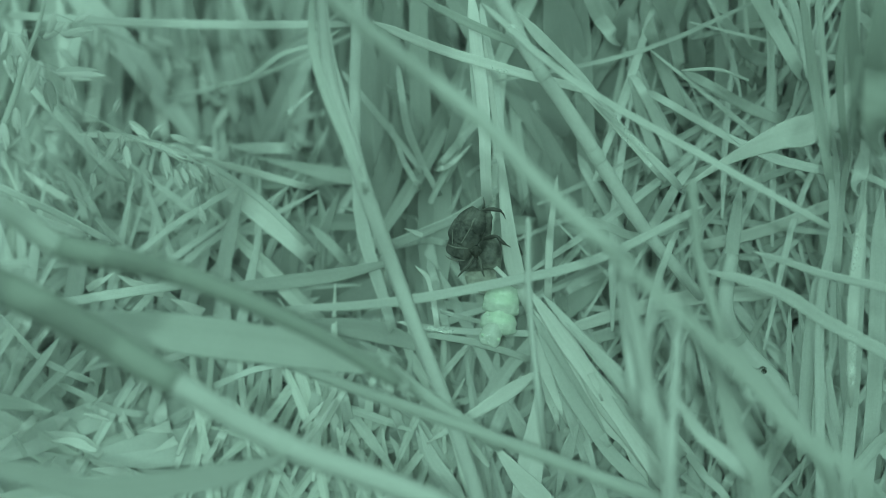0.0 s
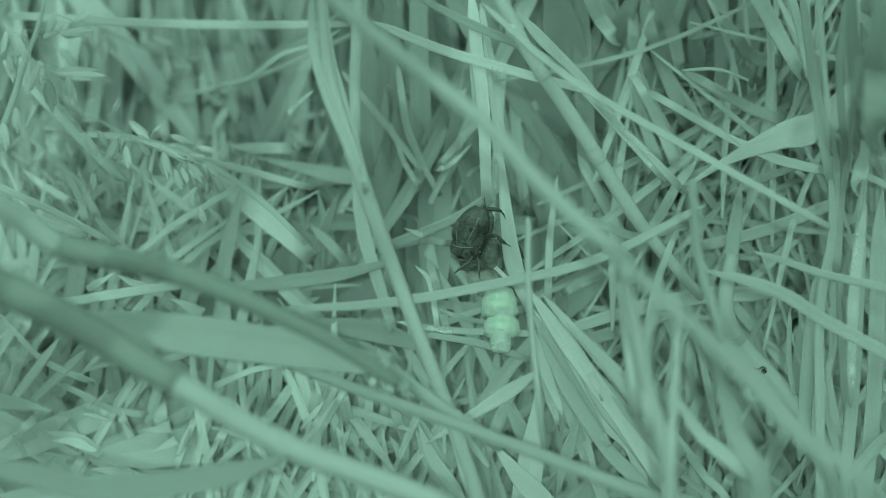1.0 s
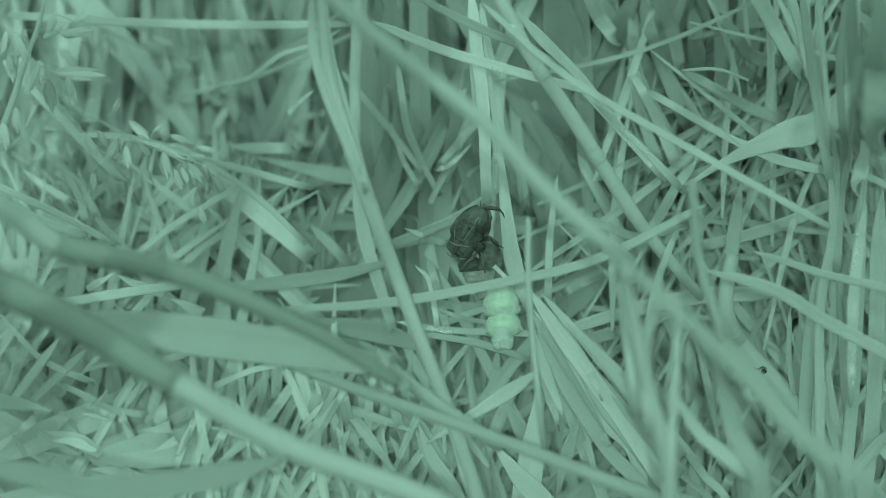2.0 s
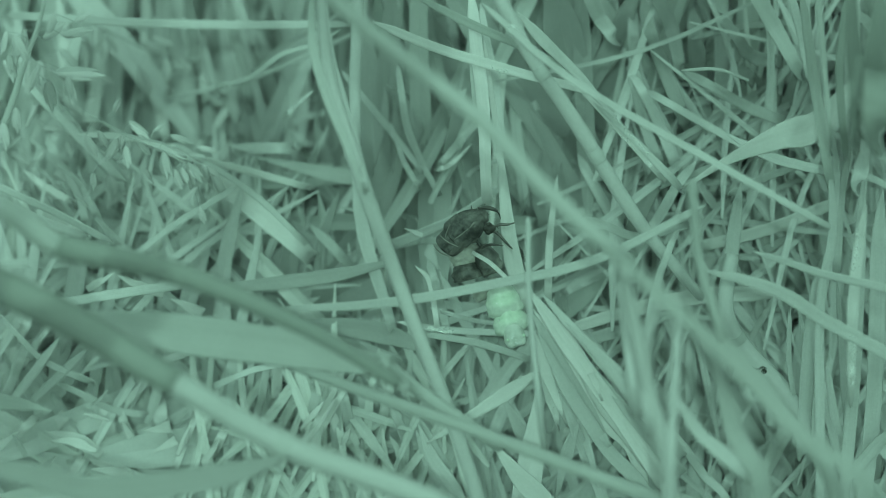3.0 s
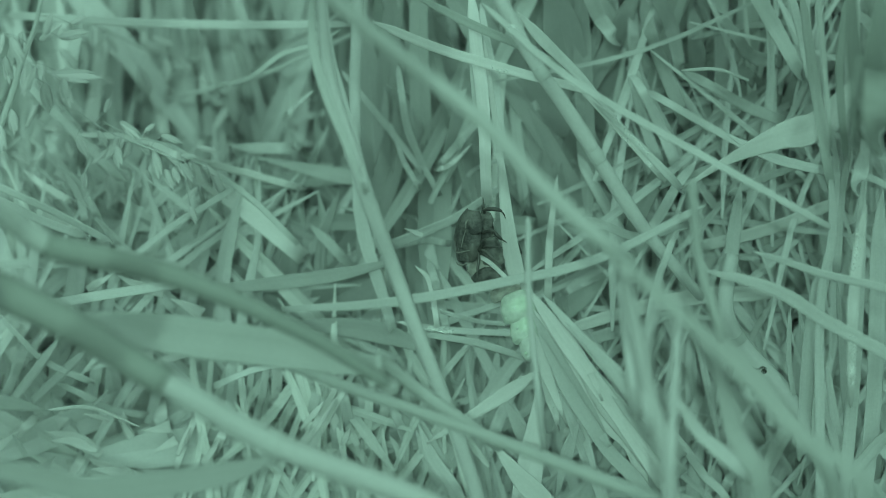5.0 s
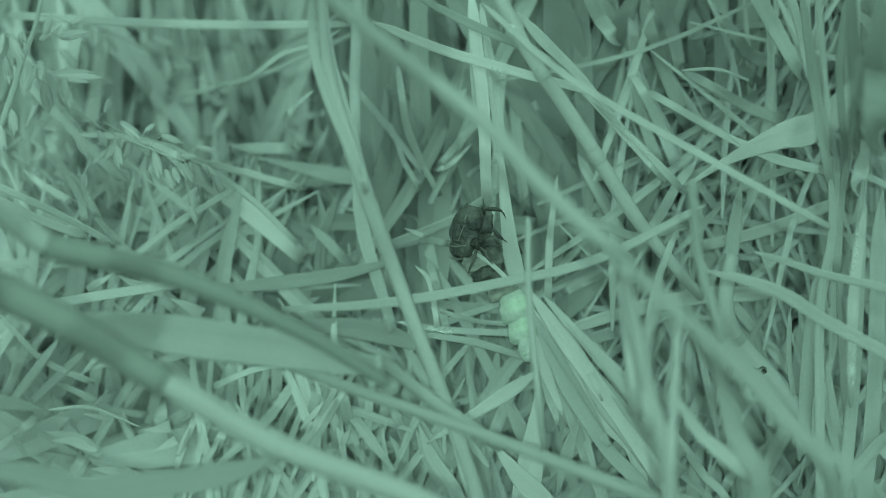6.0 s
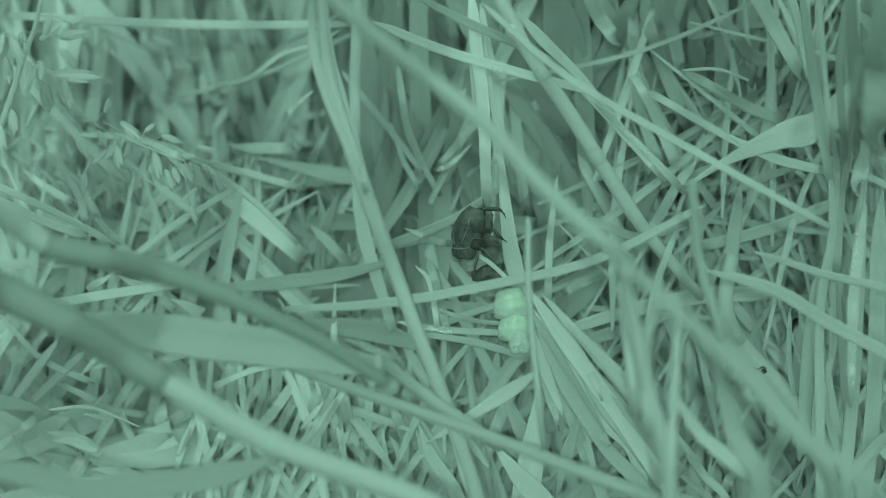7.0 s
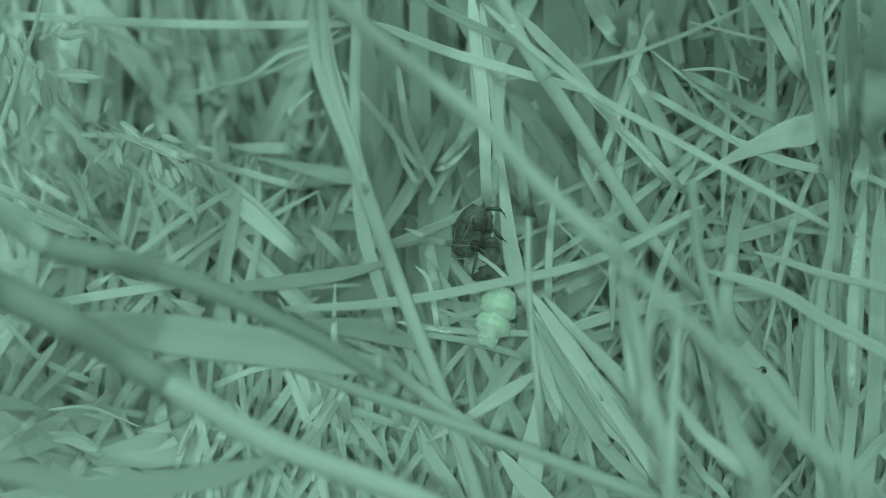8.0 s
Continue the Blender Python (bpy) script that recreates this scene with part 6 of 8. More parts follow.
leaf(p, ((8.9, 14.3, 60.3), (7, 9.7, 62.2), (1.2, 8.5, 58.2), (-6.5, 6.7, 55.5), (-7.9, 30.3, 35.4), (-10.6, 74.3, -2)), (1.14, 1.24, 1.39, 1.39, 1.32, 1.32), -22, 25)
leaf(p, ((-14.3, 29.2, 68.4), (-11.3, 22.9, 68.6), (-7.5, 22.6, 62.9), (-1.9, 18.4, 57.1), (-1.6, 43.8, 36.4), (-1.1, 90.8, -2)), (0.78, 0.85, 0.95, 0.80, 0.76, 0.76), 3, 11)
leaf(p, ((-1.4, 30.3, 59.1), (-1.1, 23.6, 60.1), (0.5, 22.5, 52.9), (-1.1, 17.9, 47.2), (-1.4, 37.5, 30), (-1.9, 73.8, -2)), (1.19, 1.30, 1.46, 1.30, 1.23, 1.23), 24, -21)
leaf(p, ((-9.9, 32.5, 50.8), (-8.5, 24.2, 51.5), (-6.9, 23.1, 45), (-5.3, 19.4, 39.5), (-5.5, 35.2, 25), (-5.8, 64.6, -2)), (1.35, 1.47, 1.65, 1.66, 1.57, 1.57), 21, 29)
# two broad leaves coloured dark in place of the shaded gap
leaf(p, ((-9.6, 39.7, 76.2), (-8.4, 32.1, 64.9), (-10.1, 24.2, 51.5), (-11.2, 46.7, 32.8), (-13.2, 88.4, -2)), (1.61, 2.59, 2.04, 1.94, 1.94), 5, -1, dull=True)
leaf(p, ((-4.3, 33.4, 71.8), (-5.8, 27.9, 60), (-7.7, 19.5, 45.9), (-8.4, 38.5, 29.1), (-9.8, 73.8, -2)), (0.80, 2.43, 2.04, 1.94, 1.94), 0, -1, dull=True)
leaf(p, ((6, 19.4, 61.3), (4.1, 18.5, 55), (1.3, 13.8, 48.5), (1.1, 33.8, 30.8), (0.9, 70.8, -2)), (0.95, 2.68, 2.40, 2.28, 2.28), 0, 1, green=True)
p = tuft(-71, 28, "tuft of green blades mixed with some dry straw", "tussock_plant")
leaf(p, ((-54.3, 6.5, 42.8), (-55.6, -0.3, 44.1), (-58.5, -0.9, 39.3), (-61.5, -4.4, 36.1), (-65.8, 8.5, 22.8), (-73.8, 32.4, -2)), (1.03, 1.12, 1.26, 1.26, 1.19, 1.19), -8, -1)
leaf(p, ((-51.4, 6.8, 41.4), (-51.3, 0.2, 44.7), (-54.7, 0.2, 39.3), (-58, -2.4, 35.3), (-62, 10.2, 22.3), (-69.4, 33.8, -2)), (1.16, 1.26, 1.42, 1.42, 1.35, 1.35), 23, 9)
leaf(p, ((-47.1, 6, 40.9), (-47.8, -0.8, 43.5), (-50.7, -1.1, 38.4), (-54, -3.4, 34.1), (-57.7, 8.7, 21.5), (-64.4, 31.1, -2)), (1.16, 1.26, 1.42, 1.42, 1.35, 1.35), 25, 8)
leaf(p, ((-55.1, -3.1, 33.9), (-57.2, -9.5, 36.2), (-60.2, -8.3, 32.3), (-63.5, -9.4, 30.1), (-71, -6.7, 14.1), (-75.3, -3.9, -2)), (1.15, 1.25, 1.41, 1.10, 1.04, 1.04), 11, -1, dry=True)
leaf(p, ((-58.9, 4.3, 40.8), (-58.8, -2.3, 41.7), (-59.5, -3.4, 37.4), (-60.8, -5.5, 31.7), (-64.2, 5.4, 19.9), (-70.5, 25.5, -2)), (1.16, 1.26, 1.41, 1.58, 1.50, 1.50), 21, -4)
leaf(p, ((-51.8, -1.3, 32.8), (-52.5, -7.3, 35.7), (-56.2, -7.7, 30.6), (-59.6, -10, 26.2), (-62.6, -1.4, 16.4), (-68.2, 14.7, -2)), (1.55, 1.68, 1.89, 1.74, 1.65, 1.65), -11, 14, dry=True)
leaf(p, ((-57.5, 5.7, 44.2), (-57.2, -0.5, 46.9), (-59.2, 1.4, 42.5), (-61.5, 0.6, 39), (-66.2, 15, 24.6), (-74.9, 41.8, -2)), (1.92, 2.09, 2.36, 2.37, 2.25, 2.25), 11, -14, dry=True)
leaf(p, ((-53.2, 3.5, 46), (-54.2, -2.9, 47.3), (-56.1, -1.8, 43.9), (-58.4, -1.3, 39.7), (-62.9, 13.3, 25.1), (-71.4, 40.5, -2)), (0.83, 0.90, 1.01, 1.10, 1.04, 1.04), 17, 4, dry=True)
leaf(p, ((-57.5, 4, 41.2), (-57.6, -3.3, 43.7), (-58.9, -3.5, 40.7), (-60.7, -3.9, 36.7), (-65, 9.2, 23.2), (-72.8, 33.5, -2)), (1.16, 1.25, 1.40, 1.41, 1.34, 1.34), -19, -7)
p = tuft(-44, 7, "tuft of mostly dry straw-pale grass blades", "tussock_plant")
leaf(p, ((-46, -1, 34.3), (-44, -8.5, 37.4), (-43.2, -9.1, 34.8), (-42.3, -9.4, 30.1), (-44.2, 0.6, 18.9), (-47.8, 19.3, -2)), (1.16, 1.25, 1.40, 1.10, 1.04, 1.04), 23, -25, dry=True)
leaf(p, ((-32.9, -1, 32.6), (-33.8, -7.6, 35.4), (-36, -8.2, 31.1), (-37.8, -10, 26.2), (-39.7, -1.5, 16.4), (-43.2, 14.4, -2)), (1.29, 1.40, 1.57, 1.58, 1.50, 1.50), 13, -18)
leaf(p, ((-40.9, 0.6, 31.8), (-39.3, -7.3, 35.7), (-38.2, -7, 29.8), (-37.1, -10.6, 25.6), (-38.5, -2.3, 16), (-41.2, 13.1, -2)), (1.30, 1.40, 1.58, 1.74, 1.65, 1.65), -22, -13)
leaf(p, ((-28.8, -3.8, 32.9), (-30.3, -8.8, 33.9), (-32.7, -8, 28.7), (-35.1, -11.1, 25), (-36.9, -3, 15.6), (-40.2, 12.1, -2)), (1.15, 1.26, 1.42, 1.42, 1.35, 1.35), -21, 10)
leaf(p, ((-27.2, -4.4, 33.2), (-28.2, -10.7, 34.8), (-30.1, -10.8, 29.2), (-31.3, -13.5, 25.3), (-32.3, -11.5, 11.6), (-32.2, -9.5, -2)), (1.15, 1.25, 1.41, 1.57, 1.49, 1.49), 17, -25)
leaf(p, ((-40.6, 1.1, 34.3), (-39.1, -6.6, 36.6), (-39.2, -7.9, 30.8), (-38.9, -10.6, 25.6), (-40.5, -2.3, 16), (-43.5, 13, -2)), (1.94, 2.10, 2.36, 2.21, 2.10, 2.10), 5, 27, dry=True)
leaf(p, ((-34.5, -4.6, 35), (-34.1, -10.8, 37.8), (-35.4, -10.2, 33.7), (-36.8, -11.8, 30.4), (-38.9, -1.8, 19), (-42.9, 16.8, -2)), (0.89, 0.97, 1.09, 1.09, 1.04, 1.04), 24, -21, dry=True)
leaf(p, ((-30, -4.9, 33.3), (-30.1, -11.8, 36.7), (-31.8, -10.5, 31.7), (-33.7, -13.3, 28.6), (-35.6, -4, 17.9), (-39.1, 13.2, -2)), (1.15, 1.24, 1.40, 1.56, 1.48, 1.48), 2, -6, dry=True)
leaf(p, ((-39.2, -2.5, 33.3), (-37.6, -9.5, 36.2), (-37.3, -9.6, 32.5), (-36.6, -10.9, 28.3), (-38.2, -1.7, 17.7), (-41.1, 15.5, -2)), (0.64, 0.70, 0.78, 0.94, 0.89, 0.89), 3, 19)
leaf(p, ((-58.7, -3.8, 31.7), (-56.4, -9.8, 32.7), (-56.3, -9.3, 27.7), (-54.8, -12.1, 23.8), (-54.2, -12.6, 10.9), (-54.7, -13.1, -2)), (1.41, 1.54, 1.74, 1.74, 1.65, 1.65), -22, -25)
leaf(p, ((-49.2, -8, 30.9), (-49.8, -12.7, 32.4), (-51.3, -12.9, 29.3), (-52.9, -13.7, 25), (-53.6, -14.1, 11.5), (-53, -14.4, -2)), (1.27, 1.39, 1.56, 1.57, 1.49, 1.49), 19, 22, dry=True)
leaf(p, ((-48.2, -1.3, 35.2), (-46.3, -7.3, 35.7), (-45.9, -8.1, 31), (-45.7, -10, 26.2), (-47.7, -1.5, 16.4), (-51.4, 14.2, -2)), (1.67, 1.82, 2.04, 2.05, 1.95, 1.95), 22, 28, dry=True)
leaf(p, ((-50.5, -4.3, 29.8), (-49.4, -10.3, 32.1), (-49.5, -10.3, 27.6), (-48.9, -12.6, 23.2), (-47.3, -9.6, 10.6), (-46.3, -6.7, -2)), (1.55, 1.68, 1.89, 2.05, 1.95, 1.95), -23, 12)
p = tuft(18, -19, "tuft of green blades mixed with some dry straw", "tussock_plant")
leaf(p, ((16.9, -15.5, 54), (20.7, -20.6, 50.9), (25.4, -24.7, 46.8), (29.4, -28.6, 41.5), (30.1, -27.3, 19.7), (28.7, -25.9, -2)), (0.44, 1.89, 2.17, 2.03, 1.93, 1.93), 5, -6, dry=True)
leaf(p, ((12, -15.1, 59.1), (16, -19.8, 53.1), (20.6, -25.5, 48.6), (26.2, -31.1, 43.2), (26.7, -31.3, 20.6), (24.9, -31.4, -2)), (0.58, 1.88, 1.87, 2.01, 1.91, 1.91), -4, 2)
leaf(p, ((11.8, -8.9, 57.2), (16.0, -12.9, 52.4), (20.6, -17.8, 46.6), (25.9, -24.1, 39.0), (21.9, -33.4, -2)), (0.60, 1.90, 2.20, 2.00, 1.60), 4, 8, dry=True)
leaf(p, ((6.1, -22, 46.2), (9.6, -25.1, 43.1), (14.1, -27.3, 36.9), (15.8, -27.5, 17.4), (15.2, -27.7, -2)), (1.02, 2.55, 3.30, 3.13, 3.13), 0, -5, dry=True)
leaf(p, ((-3.3, -14.9, 42.2), (-1.4, -16.9, 37.7), (2.4, -19, 31.2), (3.5, -17.5, 14.6), (2.5, -16, -2)), (0.90, 1.81, 1.98, 1.88, 1.88), 13, -6)
leaf(p, ((15.2, -16.8, 49.3), (18.3, -18.9, 41.9), (21.5, -22.2, 33.6), (22.6, -19.5, 15.8), (22.3, -16.9, -2)), (0.74, 1.79, 1.65, 1.57, 1.57), -6, 4)
leaf(p, ((1.9, -5.9, 33.2), (2.8, -10.7, 34.8), (4.7, -12.6, 31.2), (6.7, -14.8, 26.8), (6.7, -14.9, 12.4), (5.2, -15.1, -2)), (1.15, 1.25, 1.40, 1.56, 1.48, 1.48), 13, 1)
leaf(p, ((26.8, -8.3, 37.2), (24.1, -13.6, 37.6), (21.3, -14.1, 31.6), (19, -16.7, 27.7), (16.8, -17.1, 12.8), (16.3, -17.5, -2)), (1.38, 1.51, 1.70, 1.86, 1.76, 1.76), 4, -28)
leaf(p, ((24.4, -10.3, 40.4), (25.1, -16.8, 43), (27.7, -17.8, 36.6), (29.4, -19.4, 30.6), (29.3, -17.5, 14.3), (28, -15.6, -2)), (1.61, 1.75, 1.97, 1.98, 1.88, 1.88), 8, -21)
leaf(p, ((22, -2.8, 30.6), (19.8, -11.7, 33.6), (18.4, -12.3, 29.7), (16.9, -14, 24.7), (15.6, -11.3, 11.3), (15.5, -8.7, -2)), (1.55, 1.67, 1.87, 1.88, 1.79, 1.79), -24, 4)
p = tuft(-47, 114, "tuft of dry pale blades deep in the tussock", "tussock_plant")
leaf(p, ((-28.6, 51.7, 59.4), (-27.0, 48.4, 55.4), (-25.1, 44.2, 50.5), (-23.1, 40.5, 46.1), (-25.5, 70.5, 21.9), (-27.9, 100.6, -2)), (1.05, 2.34, 2.34, 2.34, 2.11, 2.11), 0, 0, dimmed=True)
leaf(p, ((-32.6, 50.4, 70.3), (-31.0, 45.1, 63.9), (-29.5, 41.8, 60.1), (-28.5, 38.0, 55.6), (-32.7, 75.8, 26.6), (-36.9, 113.6, -2)), (0.68, 1.51, 1.51, 1.51, 1.36, 1.36), 0, 0, dimmed=True)
leaf(p, ((-45.8, 58.9, 64.9), (-45.2, 53.9, 58.9), (-44.7, 50.6, 55.0), (-44.0, 47.8, 51.6), (-49.9, 83.3, 24.7), (-55.9, 118.9, -2)), (1.01, 2.25, 2.25, 2.25, 2.03, 2.03), 0, 0, dry=True)
leaf(p, ((-36.1, 60.1, 60.1), (-37.9, 53.9, 52.7), (-39.1, 50.8, 49.0), (-40.5, 48.0, 45.6), (-45.8, 78.7, 21.5), (-50.9, 109.5, -2)), (1.34, 2.98, 2.98, 2.98, 2.68, 2.68), 0, 0, dry=True)
leaf(p, ((-50.8, 52.3, 63.2), (-52.0, 46.8, 56.6), (-52.7, 44.0, 53.3), (-53.4, 40.7, 49.4), (-60.5, 73.3, 23.7), (-67.7, 106.0, -2)), (0.92, 2.05, 2.05, 2.05, 1.85, 1.85), 0, 0, dry=True)
leaf(p, ((-38.7, 53.8, 68.2), (-37.9, 49.5, 63.0), (-37.3, 47.3, 60.4), (-37.6, 45.1, 57.8), (-43.7, 85.9, 27.8), (-49.8, 126.7, -2)), (0.84, 1.88, 1.88, 1.88, 1.69, 1.69), 0, 0, dimmed=True)
leaf(p, ((-45.7, 51.2, 61.8), (-44.0, 45.1, 54.6), (-42.7, 42.4, 51.4), (-42.2, 39.6, 48.1), (-47.6, 71.2, 22.8), (-52.9, 103.0, -2)), (0.77, 1.71, 1.71, 1.71, 1.54, 1.54), 0, 0, dry=True)
leaf(p, ((-57.7, 51.1, 68.0), (-56.7, 46.7, 62.8), (-56.2, 41.8, 57.0), (-65.1, 81.5, 27.2), (-74.0, 121.3, -2)), (0.84, 1.86, 1.86, 1.67, 1.67), 0, 0, dry=True)
leaf(p, ((-65.7, 56.1, 64.7), (-64.0, 50.1, 57.4), (-62.3, 45.1, 51.5), (-70.8, 80.5, 24.4), (-79.3, 115.9, -2)), (0.93, 2.07, 2.07, 1.86, 1.86), 0, 0)
leaf(p, ((-42.2, 60.1, 63.2), (-41.7, 54.5, 56.5), (-42.2, 48.9, 49.8), (-47.9, 83.1, 23.7), (-53.6, 117.4, -2)), (0.78, 1.74, 1.74, 1.57, 1.57), 0, 0)
p = tuft(-53, 97, "tuft of narrow pale blades under the seed heads", "tussock_plant")
leaf(p, ((-14, 26.3, 77.4), (-17.4, 25, 75.8), (-22.1, 24.1, 74.7), (-26.7, 22, 72.2), (-30.6, 21.3, 71.4), (-38.4, 72.6, 34.5), (-46.2, 123.8, -2)), (0.29, 0.66, 0.66, 0.66, 0.66, 0.59, 0.59), 0, 0, green=True)
leaf(p, ((-17.9, 23.4, 69.2), (-19.9, 22.3, 67.9), (-21.8, 21.1, 66.5), (-26.9, 66.7, 32.1), (-32, 112.2, -2)), (0.28, 0.63, 0.63, 0.56, 0.56), 0, 0)
leaf(p, ((-50.6, 16.2, 66.9), (-45.2, 16, 66.7), (-40.5, 15.5, 66.1), (-35.1, 13.9, 64.2), (-40.8, 56.5, 30.9), (-46.5, 99.1, -2)), (0.45, 1.01, 1.01, 1.01, 0.91, 0.91), 0, 0, dry=True)
leaf(p, ((-53.9, 17.9, 61.1), (-50.7, 15.6, 58.3), (-47.9, 12.5, 54.7), (-54.7, 46, 26.2), (-61.4, 79.6, -2)), (0.57, 1.26, 1.26, 1.13, 1.13), 0, 0)
leaf(p, ((-57.6, 15.8, 53.9), (-54.4, 15, 52.9), (-49.6, 13.6, 51.3), (-55.7, 45.3, 24.5), (-61.8, 77, -2)), (0.64, 1.43, 1.43, 1.29, 1.29), 0, 0, dry=True)
leaf(p, ((-52.9, 16.3, 60.8), (-50.5, 13.8, 57.8), (-49.7, 11.3, 54.8), (-57, 44.2, 26.3), (-64.3, 77.2, -2)), (0.49, 1.10, 1.10, 0.99, 0.99), 0, 0)
leaf(p, ((-59, 18.7, 58.9), (-55.8, 17.1, 57.1), (-51.8, 15.6, 55.3), (-59, 50.8, 26.4), (-66.2, 85.9, -2)), (0.50, 1.11, 1.11, 1.00, 1.00), 0, 0, dry=True)
leaf(p, ((-30.8, 23.4, 59.8), (-27.6, 23, 59.4), (-21.1, 23, 59.4), (-23.7, 63.7, 28.5), (-26.3, 104.3, -2)), (0.72, 1.60, 1.60, 1.44, 1.44), 0, 0)
leaf(p, ((-51.1, 36.6, 72.5), (-52.7, 33.5, 68.8), (-53.5, 30.4, 65.1), (-63.9, 75.8, 31.3), (-74.2, 121.3, -2)), (0.80, 1.77, 1.77, 1.60, 1.60), 0, 0)
p = tuft(-7, 68, "tuft of thin pale blades round the leaning stem", "tussock_plant")
leaf(p, ((15.4, 8.7, 65.7), (14.4, 3.3, 59.3), (14.1, -2.4, 52.5), (16, 26.9, 25.2), (18, 56.3, -2)), (0.48, 1.06, 1.06, 0.96, 0.96), 0, 0, dry=True)
leaf(p, ((-7.4, 22.2, 64.7), (-5.5, 18.6, 60.4), (-3.1, 16.1, 57.4), (-3, 52.4, 27.5), (-3, 88.7, -2)), (0.36, 0.79, 0.79, 0.71, 0.71), 0, 0)
leaf(p, ((-6.6, 9.2, 52.3), (-3.1, 10, 53.2), (0.9, 9.7, 52.9), (2.1, 42.7, 25.3), (3.1, 75.7, -2)), (0.42, 0.94, 0.94, 0.85, 0.85), 0, 0)
leaf(p, ((-3.8, 2.4, 55.1), (-1.8, 0.9, 53.3), (-0.7, -3.3, 48.3), (-0.6, 23.1, 23), (-0.5, 49.6, -2)), (0.34, 0.77, 0.77, 0.69, 0.69), 0, 0, dry=True)
leaf(p, ((4, 17, 64.7), (1.2, 15.2, 62.6), (-0.7, 14.7, 62), (-1.9, 55.6, 29.8), (-2.9, 96.4, -2)), (0.32, 0.70, 0.70, 0.63, 0.63), 0, 0, dry=True)
head = seed_head(((-49.5, 9.7, 96.4), (-50.6, 6, 92.1), (-52.2, 3.3, 88.8), (-54, -0.4, 84.5), (-57, -5.4, 78.5), (-61.2, -11.3, 71.4), (-69.2, -8.3, -2)), (0.43, 0.57, 0.71, 0.85, 0.85, 0.85, 0.85), "head_a", "nodding grass seed head with pointed pale husks", GREEN)
hang(head, (
    (-50.0, 3.3, 85.3, 0.45, -2.01, -3.39, 4.3),
    (-47.5, 2.1, 86.3, 1.19, -2.76, -2.20, 4.0),
    (-51.3, 2.5, 88.9, -0.41, -3.38, -2.78, 4.7),
    (-47.4, 3.9, 85.6, 3.88, -0.71, 0.67, 4.3),
    (-48.2, 6.4, 89.8, 3.97, 0.24, 0.69, 4.4),
    (-49.1, 3.2, 92.2, 1.07, 1.42, 2.41, 3.2),
    (-54.7, 4.8, 87.8, 0.50, -2.34, -2.26, 3.6),
    (-52.5, 5.8, 91.2, -0.48, -1.02, -2.73, 3.2),
    (-53.5, 5.4, 89.9, -0.79, -1.98, -2.94, 3.9),
    (-54.5, 4.7, 91.7, -0.80, -1.45, -2.42, 3.2)))
hang(head, (
    (-53.5, -1.3, 84.3, 0.36, -2.36, -2.20, 3.5),
    (-50.6, 6.2, 89.3, 2.72, 2.00, 1.22, 3.9),
    (-55.0, -2.9, 83.2, 0.41, -2.21, -2.74, 3.8),
    (-46.7, 7.9, 90.8, 2.01, 1.29, 0.34, 2.6),
    (-53.2, 2.8, 92.4, 1.45, -2.21, -2.29, 3.8),
    (-54.6, 4.2, 88.6, 0.16, -1.24, -2.42, 2.9),
    (-49.9, 0.2, 89.7, -1.75, -2.38, -2.24, 4.0),
    (-46.9, 0.5, 87.7, 0.37, -1.59, -2.32, 3.1),
    (-49.0, 2.9, 86.6, 6.09, -0.12, -0.43, 6.6)))
head = seed_head(((-48.2, 14.3, 72.4), (-44, 12.5, 70.2), (-39.1, 11.2, 68.7), (-33.8, 9.8, 67), (-38.6, 45, 39.4), (-45.9, 97.9, -2)), (0.12, 0.15, 0.20, 0.30, 0.30, 0.30), "head_b", "drooping grass seed head with swollen pale husks", STEM)
hang(head, (
    (-44.7, 15.8, 70.8, 0.96, 1.17, 1.80, 2.5),
    (-42.3, 13.7, 71.0, 2.68, -1.98, -1.36, 3.9),
    (-43.5, 11.5, 68.2, -2.60, -1.30, -1.69, 3.6),
    (-42.7, 11.2, 68.8, 0.44, -2.65, -1.79, 3.5),
    (-37.8, 11.5, 67.6, 0.66, -2.67, -2.55, 4.1),
    (-36.4, 10.5, 65.4, 1.09, -1.89, -2.01, 3.2),
    (-35.3, 10.4, 65.7, 0.86, -1.96, -1.18, 2.6),
    (-34.5, 11.1, 66.5, 1.92, -2.52, -1.90, 4.0),
    (-32.7, 5.2, 63.2, 0.75, -1.49, -1.91, 2.7),
    (-46.6, 6.9, 67.6, -0.04, -1.37, -1.99, 2.6)))
hang(head, (
    (-47.9, 11.0, 70.7, 1.55, -2.01, -2.08, 3.5),
    (-36.8, 12.4, 69.6, 2.79, 0.01, -1.34, 3.3),
    (-39.1, 12.8, 69.8, 1.46, 1.14, 0.67, 2.1),
    (-34.2, 10.7, 67.5, 2.39, -0.92, 0.32, 2.8)))


def drooping(axis, foot, count, seed, label, long=(2.6, 4.4)):
    """A panicle whose husks hang in loose clusters along its arching stalk."""
    rng = random.Random(seed)
    axis = (*axis, foot)
    head = seed_head(axis, [0.14, 0.2, 0.24, 0.28, 0.3, 0.34][:len(axis)], "", label, STEM)
    line = catmull(axis[:-1], 40)
    grains = []
    for _ in range(count):
        p = rng.choice(line) + Vector((rng.gauss(0, 1.9), rng.gauss(0, 1.6), rng.gauss(-1.2, 1.9)))
        d = Vector((rng.gauss(0.25, 0.6), rng.gauss(-0.45, 0.35), rng.uniform(-1.0, -0.15)))
        grains.append((*p, *d, rng.uniform(*long)))
    hang(head, grains)


